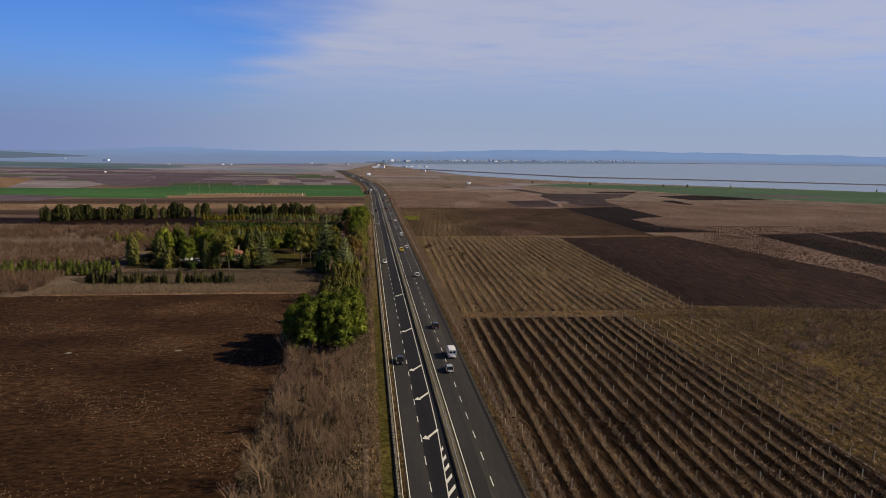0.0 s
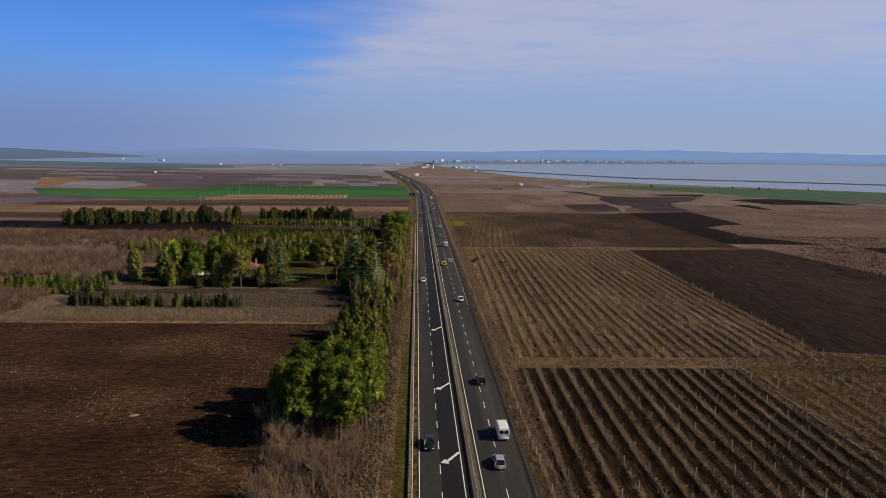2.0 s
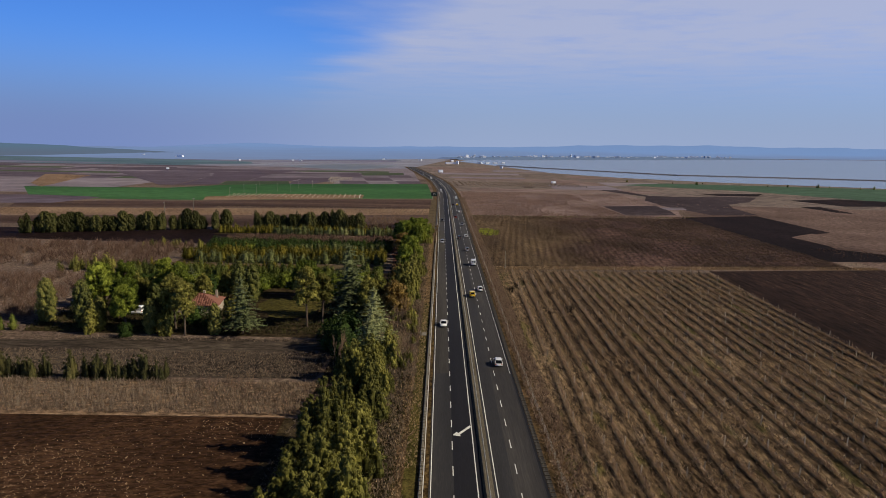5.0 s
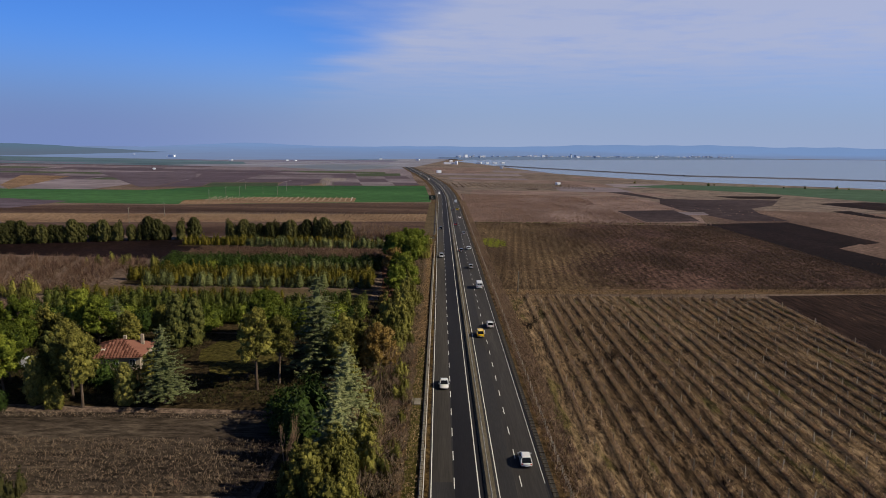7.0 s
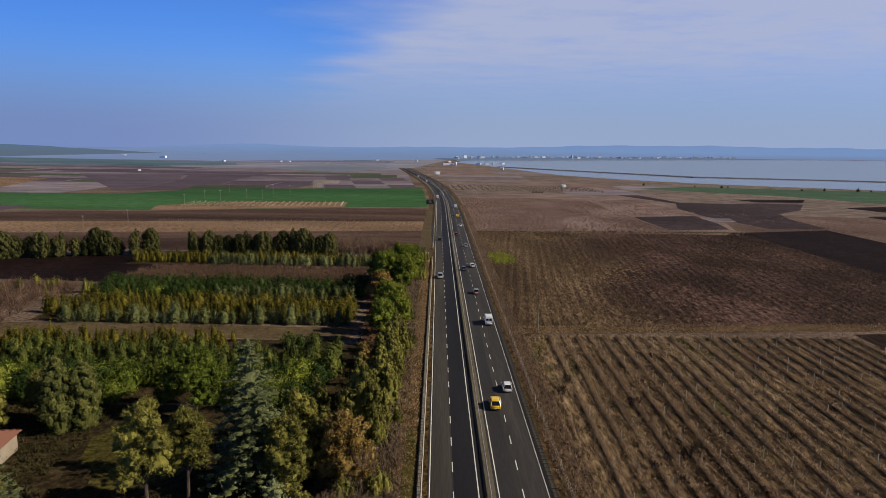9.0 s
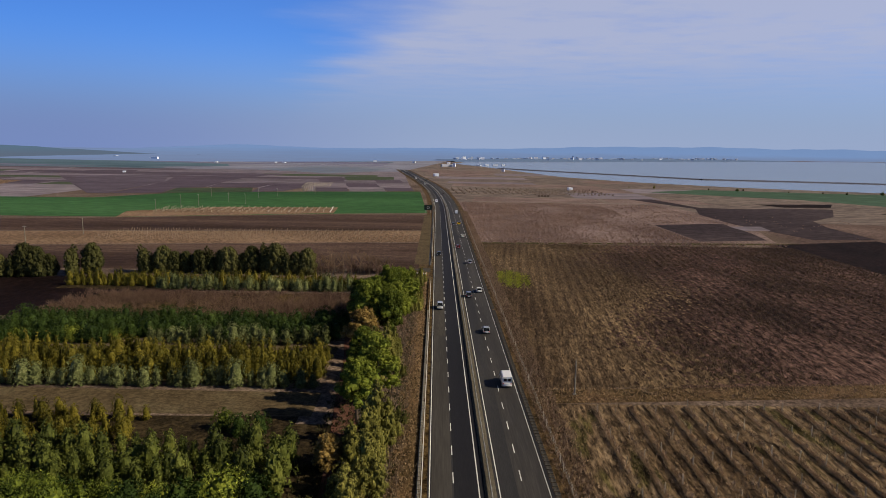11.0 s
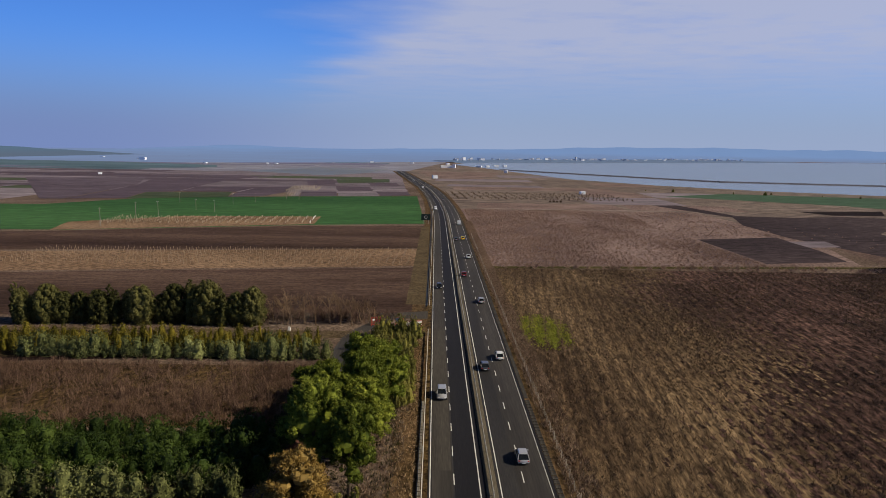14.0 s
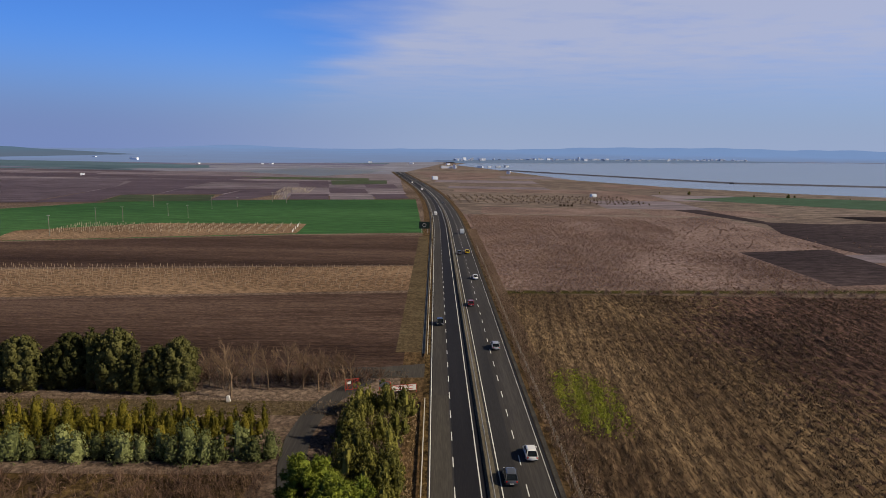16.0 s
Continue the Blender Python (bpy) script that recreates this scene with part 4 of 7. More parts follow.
sheet("far_land", [(-4700, 690), (-330, 690), (-330, 920), (-20, 920), (-60, 1500), (-60, 2500), (-4700, 2700)], 0.02, FAR_LAND, "dry farmland far away, paled by painted haze", "ground")
sheet("far_land", [(20, 690), (1300, 500), (1300, 760), (300, 1250), (120, 1900), (60, 2500), (-60, 2500), (-60, 1500), (20, 900)], 0.02, SHORE_LAND, "pale dry land towards the shore", "ground")
FIELDS = [
    # name, outline, height, material, label
    ("field", [(2, 480), (1, 546), (-300, 505), (-300, 470), (-40, 474), (-4, 478)], 0.05, PLOUGH_MID, "bare brown ploughed field beside the road"),
    ("field", [(1, 549), (1, 590), (-160, 570), (-300, 556), (-300, 508)], 0.04, STUBBLE, "pale stubble field with rows of short stakes"),
    ("field", [(1, 592), (1, 672), (-60, 668), (-190, 630), (-320, 600), (-300, 558)], 0.05, PLOUGH_MID, "bare brown ploughed field with straw"),
    ("field", [(0.5, 684), (-10, 897), (-118, 873), (-168, 858), (-234, 832), (-276, 769), (-420, 760), (-330, 630), (-184, 635), (-63, 671)], 0.06, WHEAT, "bright green field of winter wheat"),
    ("field", [(-63, 674), (-66, 714), (-150, 706), (-200, 668), (-190, 634)], 0.10, STUBBLE, "pale vineyard plot with rows of white stakes"),
    ("field", [(-279, 647), (-340, 662), (-420, 650), (-330, 585), (-288, 592)], 0.11, PLOUGH_FAR, "dark ploughed strip in the wheat"),
    ("field", [(106, 194), (114.5, 358), (190, 366), (214, 240), (206, 205), (171, 185)], 0.05, PLOUGH_BROWN, "large dark ploughed field"),
    ("field", [(176, 556), (240, 574), (240, 484), (215, 470), (204, 420), (236, 385), (170, 384)], 0.05, PLOUGH_DARK, "dark ploughed field beyond the vineyard"),
    ("field", [(142, 633), (190, 646), (186, 600), (180, 571), (142, 564)], 0.08, EARTH_MAUVE, "small dark ploughed plot"),
    ("field", [(187, 836), (214, 747), (198, 700), (196, 642), (207, 576), (244, 580), (250, 633), (262, 668), (296, 700), (330, 755), (300, 763), (258, 752), (222, 757), (210, 840)], 0.10, EARTH_MAUVE, "dark ploughed field near the shore"),
    ("field", [(249, 374), (297, 383), (281, 305), (258, 262), (240, 262)], 0.06, PLOUGH_DARK, "dark ploughed field far from the road"),
    ("field", [(300, 383), (345, 390), (400, 360), (330, 290), (290, 305)], 0.065, PLOUGH_DARK, "dark ploughed field far from the road"),
    ("field", [(287, 799), (364, 811), (340, 774), (300, 773)], 0.14, PLOUGH_DARK, "narrow dark strip near the shore"),
    ("field", [(348, 726), (411, 751), (446, 730), (471, 678), (365, 668)], 0.12, PLOUGH_DARK, "dark strip in the shore's wheat"),
    ("field", [(318, 654), (338, 660), (332, 601), (322, 608)], 0.09, PLOUGH_DARK, "narrow dark strip of earth"),
    ("field", [(187, 630), (208, 633), (204, 613), (187, 610)], 0.15, FAR_LAND, "small pale patch of straw"),
    ("field", [(204, 462), (226, 479), (221, 436), (207, 422)], 0.11, SCRUBLAND, "small patch of brown scrub"),
    # dark sheets paint the shade between and below the plantation trees
    ("field", [(-17, 363), (-17, 378.5), (-99, 379), (-99, 362)], 0.045, SHADED_LITTER, "ground painted dark for shade beneath the plantation rows"),
    ("field", [(-17, 390), (-17, 406.5), (-99, 407), (-99, 390)], 0.045, SHADED_LITTER, "ground painted dark for shade beneath the plantation rows"),
    ("field", [(-27, 440.5), (-27, 455), (-112, 455), (-112, 440.5)], 0.06, SHADED_LITTER, "ground painted dark for shade beneath the plantation rows"),
    ("field", [(-16, 310), (-16, 348), (-106, 347), (-106, 310)], 0.04, SHADED_LITTER, "ground painted dark for shade beneath the plantation rows"),
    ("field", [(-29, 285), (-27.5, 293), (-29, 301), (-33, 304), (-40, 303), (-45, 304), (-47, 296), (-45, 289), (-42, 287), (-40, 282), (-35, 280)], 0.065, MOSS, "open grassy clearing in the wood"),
    ("field", [(-8, 263), (-8, 309), (-98, 309), (-98, 266)], 0.045, SHADED_LITTER, "leaf litter painted dark for shade beneath the wood"),
    ("field", [(-0.5, 70), (0.5, 200), (-0.5, 345), (-17, 345), (-17, 217), (-19.7, 217), (-19.7, 70)], 0.03, SHADED_LITTER, "litter painted dark for shade beneath the roadside trees"),
    ("field", [(238, 945), (323, 1000), (580, 938), (760, 870), (1000, 720), (900, 600), (573, 632), (446, 717), (366, 860)], 0.06, SHORE_WHEAT, "green wheat field along the lake shore, dulled by painted haze"),
    ("field", [(470, 760), (560, 775), (600, 730), (520, 715)], 0.12, PLOUGH_FAR, "brown patch in the wheat field"),
    ("field", [(190, 150), (190, 560), (205, 640), (200, 700), (1100, 620), (1500, 300), (1500, -100), (300, -100), (300, 150)], 0.015, SCRUBLAND, "wide mauve-brown scrubland", ),
    ("field", [(-100, 408), (-330, 425), (-330, 452), (-70, 460), (-60, 440), (-95, 436)], 0.05, PLOUGH_DARK, "dark ploughed field behind the plantation"),
    ("field", [(-112, 216), (-340, 214), (-340, -80), (-19, -80), (-19, 70), (-112, 70)], 0.035, PLOUGH, "wide brown ploughed field beside the trees"),
    ("field", [(82, 40), (82, 184), (104, 193), (170, 184), (300, 150), (300, 40)], 0.03, OVERGROWN, "overgrown field of brown weeds"),
    ("field", [(26, 182), (106, 183.5), (106, 188.5), (26, 188)], 0.045, VERGE, "grassy track between two vineyards"),
    ("field", [(26, 354.5), (190, 366), (190, 372), (26, 361)], 0.045, VERGE, "grassy track across the fields"),
    ("field", [(55, 363), (175, 372), (180, 545), (70, 546)], 0.045, CLODS, "rough purple-brown field of clods"),
    ("field", [(26, 546), (190, 556), (190, 560), (26, 550)], 0.05, MOSS, "line of grass between two fields"),
    ("field", [(26, 551), (180, 562), (205, 640), (200, 780), (20, 780)], 0.03, WEEDS, "brown fallow field with wild saplings"),
    ("field", [(-17, 217.5), (-17, 234), (-110, 232), (-110, 217)], 0.04, STUBBLE, "pale band of dry reeds at the field's edge"),
    ("field", [(-18, 236), (-18, 262), (-80, 262), (-110, 245), (-100, 235)], 0.035, MUD, "trodden clearing with dry grass"),
    ("field", [(-26, 253), (-26, 259.5), (-110, 259), (-110, 250)], 0.05, MUD, "dirt road along the wood"),
    ("field", [(-14, 348), (-14, 358.5), (-105, 360), (-130, 352), (-130, 345), (-105, 350)], 0.05, DIRT, "dirt strip between plantation rows"),
    ("field", [(-15, 381), (-15, 386), (-100, 388), (-100, 383)], 0.05, DIRT, "dirt strip between plantation rows"),
    ("field", [(-4, 318), (-5, 333), (-5.2, 342), (-8, 360), (-9, 375), (-11, 395), (-11, 425), (-14.5, 424), (-15, 395), (-12.5, 375), (-11.5, 360), (-9.7, 342), (-8.8, 333), (-8, 318)], 0.055, RED_DIRT, "red dirt track beside the plantation"),
    ("field", [(-17, 408), (-17, 437), (-100, 437), (-100, 408)], 0.04, OVERGROWN, "band of tall brown grass"),
    ("field", [(-5, 456), (-5, 462), (-110, 462), (-110, 457)], 0.045, DIRT, "pale path before the conifers"),
    ("field", [(-1.5, 489), (4.2, 489), (3.5, 670), (-1.0, 670)], 0.080, DIRT, "farm track with wheel ruts"),
]
rf = random.Random(5)
for name, outline, z, m, label in FIELDS:
    sheet(name, outline, z, m, label, "field")

# the plots beyond the wheat, and the long mauve fields west of them; haze is in their colours
sheet("far_land", [(-4700, 1400), (-60, 1400), (60, 2500), (-4700, 2700)], 0.04, HAZY_LAND, "far land paled by painted haze", "ground")
PLOTS = [
    ([(-172, 857), (-180, 909), (-181, 994), (-142, 1008), (-137, 933), (-145, 873)], MAUVE, "dark ploughed plot beyond the wheat"),
    ([(-235, 911), (-244, 982), (-182, 996), (-184, 919)], MAUVE, "dark ploughed plot beyond the wheat"),
    ([(-245, 986), (-253, 1087), (-156, 1116), (-142, 1012)], FAR_LAND, "pale fallow plot beyond the wheat"),
    ([(-123, 875), (-138, 1023), (-106, 1031), (-92, 946), (-125, 935), (-115, 876)], FAR_LAND, "pale plot with rows of stakes"),
    ([(-114, 876), (-124, 932), (-92, 943), (-82, 883)], MAUVE, "small dark ploughed plot"),
    ([(-106, 1027), (-68, 1027), (-57, 958), (-92, 953)], MAUVE, "small dark ploughed plot"),
    ([(-91, 946), (-55, 954), (-44, 890), (-81, 883)], FAR_LAND, "small pale plot"),
    ([(-77, 1103), (-43, 1113), (-34, 1046), (-66, 1034)], MAUVE, "small dark ploughed plot"),
    ([(-65, 1028), (-30, 1037), (-21, 962), (-54, 956)], FAR_LAND, "small pale plot"),
    ([(-53, 947), (-22, 955), (-16, 907), (-43, 893)], MAUVE, "small dark ploughed plot"),
    ([(-164, 1153), (-132, 1177), (-108, 1041), (-138, 1033)], MAUVE, "small dark ploughed plot"),
    ([(-129, 1178), (-58, 1204), (-52, 1124), (-112, 1087)], DULL_GREEN, "dull green plot far along the road"),
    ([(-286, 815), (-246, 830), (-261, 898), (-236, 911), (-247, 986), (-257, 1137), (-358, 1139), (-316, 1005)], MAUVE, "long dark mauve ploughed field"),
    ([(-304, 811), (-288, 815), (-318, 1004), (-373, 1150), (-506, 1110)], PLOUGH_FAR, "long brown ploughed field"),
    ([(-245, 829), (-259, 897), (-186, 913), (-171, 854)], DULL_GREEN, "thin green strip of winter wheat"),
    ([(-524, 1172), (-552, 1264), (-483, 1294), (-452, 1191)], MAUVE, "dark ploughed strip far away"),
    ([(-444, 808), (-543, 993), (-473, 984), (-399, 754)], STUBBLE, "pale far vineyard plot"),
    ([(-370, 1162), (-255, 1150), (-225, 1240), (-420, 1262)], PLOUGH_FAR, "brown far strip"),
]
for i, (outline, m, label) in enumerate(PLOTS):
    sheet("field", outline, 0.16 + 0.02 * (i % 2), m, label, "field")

# strips of far farmland, row behind row, in haze-tinted colours, bluer beyond y 1350
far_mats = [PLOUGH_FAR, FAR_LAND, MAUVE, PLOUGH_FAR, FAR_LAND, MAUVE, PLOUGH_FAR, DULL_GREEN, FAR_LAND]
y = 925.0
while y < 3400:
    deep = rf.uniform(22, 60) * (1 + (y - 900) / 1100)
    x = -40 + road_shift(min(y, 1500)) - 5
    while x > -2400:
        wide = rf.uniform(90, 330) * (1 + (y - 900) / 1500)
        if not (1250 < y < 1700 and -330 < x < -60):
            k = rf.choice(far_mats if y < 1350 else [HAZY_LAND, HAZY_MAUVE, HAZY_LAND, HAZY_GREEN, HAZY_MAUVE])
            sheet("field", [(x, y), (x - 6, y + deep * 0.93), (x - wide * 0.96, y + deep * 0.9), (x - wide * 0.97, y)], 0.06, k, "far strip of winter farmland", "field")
        x -= wide
    y += deep
y = 790.0
while y < 1500:
    deep = rf.uniform(40, 90)
    x = 40 + road_shift(min(y, 1500))
    while x < 60 + 170 * min(1, (y - 500) / 400):
        wide = rf.uniform(60, 150)
        sheet("field", [(x, y), (x + 4, y + deep * 0.95), (x + wide * 0.97, y + deep * 0.93), (x + wide * 0.97, y)], 0.05, rf.choice([WEEDS, SHORE_LAND, FAR_LAND, WEEDS, SHORE_LAND]), "strip of dry land near the shore", "field")
        x += wide
    y += deep

# relief of the near fields
rough_sheet("field", -112, -19, 70, 217, 1.1, 0.8, 0.11, PLOUGH, "wide brown ploughed field beside the trees", inside=lambda x, y: x < -19.5 or y < 90)
ROW, LEAN_ROWS = 3.3, 0.03
furrow = lambda X, Y: 0.13 + 0.13 * np.cos(2 * math.pi * (X - 30 - LEAN_ROWS * (Y - 180)) / ROW)
rough_sheet("field", 27.5, 81.5, 40, 181.5, 0.55, 1.4, 0.14, SOIL_VINE, "dark furrowed soil of a vineyard", "vineyard", furrow)
rough_sheet("field", 27.0, 116, 189, 354, 0.55, 1.8, 0.14, SOIL_GRASSY, "brown grassy soil of a vineyard", "vineyard", lambda X, Y: 0.5 * furrow(X, Y), inside=lambda x, y: x < 105.5 + 0.05 * (y - 190))
furrow_low = lambda X, Y: 0.10 + 0.10 * np.cos(2 * math.pi * (X - 30 - 0.12 * (Y - 180)) / ROW)
rough_sheet("field", 26.0, 178, 361.5, 546, 0.66, 1.4, 0.12, SOIL_FALLOW, "brown fallow vineyard with dry grass", "field", furrow_low,
            inside=lambda x, y: y > 361 + 0.075 * (x - 26), edge=lambda x, y: y - 362.5 - 0.075 * (x - 26), second=(CLODS, lambda x, y: x > 64 + 0.12 * (y - 362) + rf.gauss(0, 9) + 8 * math.sin(y / 17)))

# the lake, its dyke and the pond
sheet("lake", [(215, 1290), (190, 1420), (120, 1800), (60, 2050), (100, 2320), (359, 2505), (1000, 2965), (1947, 3640), (2300, 3900), (4700, 3950), (4700, 300), (1600, 420), (1000, 740), (560, 975), (400, 1060), (300, 1150)], 0.10, WATER, "calm grey-blue lake under haze", "lake")
sheet("pond", [(-168, 1290), (-110, 1400), (-90, 1600), (-250, 1650), (-330, 1420)], 0.12, POND, "small grey pond among the fields", "pond")
dyke = Shape()
for a, b in (((150, 1680), (246, 1535)), ((246, 1535), (440, 1275)), ((440, 1275), (640, 1225)), ((640, 1225), (1500, 900)), ((1500, 900), (3600, 300))):
    dx, dy = b[0] - a[0], b[1] - a[1]
    n = math.hypot(dx, dy)
    ux, uy = -dy / n * 13, dx / n * 13
    dyke.add([(a[0] - ux, a[1] - uy, 0), (b[0] - ux, b[1] - uy, 0), (b[0] - ux / 3, b[1] - uy / 3, 1.6), (a[0] - ux / 3, a[1] - uy / 3, 1.6),
              (a[0] + ux / 3, a[1] + uy / 3, 1.6), (b[0] + ux / 3, b[1] + uy / 3, 1.6), (b[0] + ux, b[1] + uy, 0), (a[0] + ux, a[1] + uy, 0)],
             [(0, 1, 2, 3), (3, 2, 5, 4), (4, 5, 6, 7)])
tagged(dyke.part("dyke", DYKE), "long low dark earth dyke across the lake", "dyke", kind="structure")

# emission stands in for haze: greyer mauve at the foot, bluer above
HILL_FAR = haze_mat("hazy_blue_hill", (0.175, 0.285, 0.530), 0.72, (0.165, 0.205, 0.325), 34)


def ridge(name, xs, foot, crest, heights, material, label, seed):
    """Low hills: from a foot line up to a crest of given heights."""
    rng = np.random.default_rng(seed)
    n = len(xs)
    tops = np.interp(xs, [h[0] for h in heights], [h[1] for h in heights])
    tops = np.maximum(0.5, tops * (1 + 0.04 * np.sin(xs / 130) + 0.03 * np.sin(xs / 47 + 1)) + rng.normal(0, 0.4, n))
    feet = np.interp(xs, [h[0] for h in foot], [h[1] for h in foot])
    verts = []
    for x, t, f in zip(xs, tops, feet):
        verts += [(x, f, 0), (x, f + (crest - f) * 0.5, t * 0.42), (x, crest, t), (x, crest + 300, 0)]
    faces = [(4 * i + j, 4 * i + 4 + j, 4 * i + 5 + j, 4 * i + 1 + j) for i in range(n - 1) for j in range(3)]
    return tagged(part(name, verts, faces, material, smooth=True), label, "hill", kind="structure")


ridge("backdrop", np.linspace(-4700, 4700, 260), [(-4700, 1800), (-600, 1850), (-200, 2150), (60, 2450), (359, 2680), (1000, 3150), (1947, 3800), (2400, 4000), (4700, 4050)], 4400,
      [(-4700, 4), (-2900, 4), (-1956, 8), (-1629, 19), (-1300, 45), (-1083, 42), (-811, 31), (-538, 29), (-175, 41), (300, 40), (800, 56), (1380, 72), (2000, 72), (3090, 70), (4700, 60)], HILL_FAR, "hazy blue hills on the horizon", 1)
# flat slope whose blue-green is mostly haze put into the colour
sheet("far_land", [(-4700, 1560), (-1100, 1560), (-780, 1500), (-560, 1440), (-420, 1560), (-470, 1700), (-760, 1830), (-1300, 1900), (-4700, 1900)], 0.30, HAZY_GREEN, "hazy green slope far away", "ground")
# this hill's haze is emission too, not lit colour
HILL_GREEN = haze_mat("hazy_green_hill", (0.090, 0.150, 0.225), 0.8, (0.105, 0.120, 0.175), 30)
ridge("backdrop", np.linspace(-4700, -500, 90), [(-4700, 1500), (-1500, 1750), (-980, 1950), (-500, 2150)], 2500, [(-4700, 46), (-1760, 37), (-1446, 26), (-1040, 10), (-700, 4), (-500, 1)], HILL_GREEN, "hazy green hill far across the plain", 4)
# the shore bank glows faintly in place of haze
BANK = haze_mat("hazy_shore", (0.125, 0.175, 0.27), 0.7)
bank_v, bank_f = [], []
for i, (x, y) in enumerate(((70, 2300), (359, 2515), (700, 2760), (1000, 2975), (1500, 3335), (1947, 3650))):
    h = (5, 9, 8, 10, 7, 1)[i]
    bank_v += [(x, y, 0), (x - 20, y + 30, h), (x - 60, y + 120, h), (x - 90, y + 170, 0)]
    if i:
        bank_f += [(4 * i - 4 + j, 4 * i + j, 4 * i + 1 + j, 4 * i - 3 + j) for j in range(3)]
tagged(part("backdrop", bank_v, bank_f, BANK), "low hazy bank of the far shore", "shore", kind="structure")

# ---------------------------------------------------------------- the road
verge = ribbon("verge", 0.5, 27.0, 0.07, VERGE, label="rough grass verge along the highway", category="verge")
ribbon("verge", 4.95, 6.1, 0.10, OVERGROWN, label="brown soil shoulder under the guardrail", category="verge")
ribbon("road", 6.05, 13.75, 0.14, ASPHALT, label="grey asphalt carriageway with white lines", category="road", thick=0.3)
ribbon("road", 9.65, 13.75, 0.146, ASPHALT_NEW, label="fresh dark asphalt lane", category="road")
ribbon("road", 15.3, 23.0, 0.14, ASPHALT, label="grey asphalt carriageway with white lines", category="road", thick=0.3)
ribbon("road", 18.2, 22.3, 0.146, ASPHALT_GREY, label="worn grey outer lane", category="road")
ribbon("road", 6.6, 9.4, 0.146, ASPHALT_WARM, ys=[y for y in ROAD_Y if y >= 240], label="worn grey outer lane", category="road")
shoulder = ribbon("road", 22.6, 23.0, 0.147, ASPHALT_NEW, label="dark paved shoulder", category="road")
dusty = ribbon("road", 6.5, 9.3, 0.150, ASPHALT_DUSTY, ys=list(range(395, 470, 5)), label="dusty pale asphalt by the junction", category="road")
ribbon("verge", 2.3, 4.3, 0.085, MOSS, ys=list(range(60, 120, 10)) + [120, 200, 300], label="mossy green strip of verge", category="verge")
median = ribbon("median", 13.75, 15.3, 0.22, MEDIAN, label="narrow gravel median with sparse grass", category="median", thick=0.3)
taper = [(60, -1.9), (84, -1.05), (105, -0.25), (125, 0)]
tv, tf = [], []
for i, (yy, k) in enumerate([(-100, -1.9)] + taper + [(680, 0)]):
    s = road_shift(yy)
    tv += [(12.92 + s + k, yy, 0.152), (13.08 + s + k, yy, 0.152)]
    if i:
        tf.append((2 * i - 2, 2 * i - 1, 2 * i + 1, 2 * i))
tagged(part("road_line", tv, tf, PAINT), "solid white edge line that widens to a hatched wedge", "road marking", kind="structure")
ribbon("road_line", 12.92, 13.08, 0.152, PAINT, ys=[y for y in ROAD_Y if y >= 680], label="solid white edge line", category="road marking")
for x in (6.35, 15.75, 22.45):
    ribbon("road_line", x - (0.04 if x > 20 else 0.07), x + (0.04 if x > 20 else 0.07), 0.152, PAINT, ys=[y for y in ROAD_Y if y >= 240] if x > 20 else None, label="solid white edge line", category="road marking")
dash = Shape().add([(-0.07, -1.45, 0.155), (0.07, -1.45, 0.155), (0.07, 1.45, 0.155), (-0.07, 1.45, 0.155)], [(0, 1, 2, 3)]).mesh("lane_dash", PAINT)
for x, off in ((9.6, 0.0), (19.05, 0.8)):
    line = tagged(new("lane_line"), "dashed white lane line", "road marking", kind="structure")
    for i in range(150):
        yy = 62.6 + off + 8.05 * i
        if yy > 1250:
            break
        share("dash", dash, line, Matrix.Translation((x + road_shift(yy), yy, 0)))
for yy in (105, 122.5, 139.5, 170.5, 213.5):
    arrow = Shape()
    arrow.add([(0, 0, 0), (1.35, -0.35, 0), (1.2, 0.25, 0), (3.3, 3.3, 0), (2.95, 3.75, 0), (0.95, 0.75, 0), (0.7, 1.35, 0)],
              [(0, 1, 2), (0, 2, 5), (0, 5, 6), (2, 3, 4, 5)])
    ob = arrow.part("road_arrow", PAINT, at=Matrix.Translation((9.75 + road_shift(yy), yy - 2.4, 0.158)))
    tagged(ob, "white painted arrow that sends traffic to the next lane", "road marking", group="merge arrows", kind="structure")
for yy, w in ((70.5, 1.5), (74, 1.45), (77.4, 1.4), (80.8, 1.35), (84.4, 1.25), (87.9, 1.05), (91.4, 0.9), (94.7, 0.65), (98.1, 0.4)):
    xl = 13.1 + road_shift(yy) + float(np.interp(yy, [t[0] for t in taper], [t[1] for t in taper]))
    z = Shape().add([(xl, yy - 0.5, 0.158), (xl + w, yy + 1.4 * w, 0.158), (xl + w, yy + 1.4 * w + 1.1, 0.158), (xl, yy + 0.6, 0.158)], [(0, 1, 2, 3)])
    tagged(z.part("road_hatching", PAINT), "white hatched bar beside the median", "road marking", group="hatching", kind="structure")


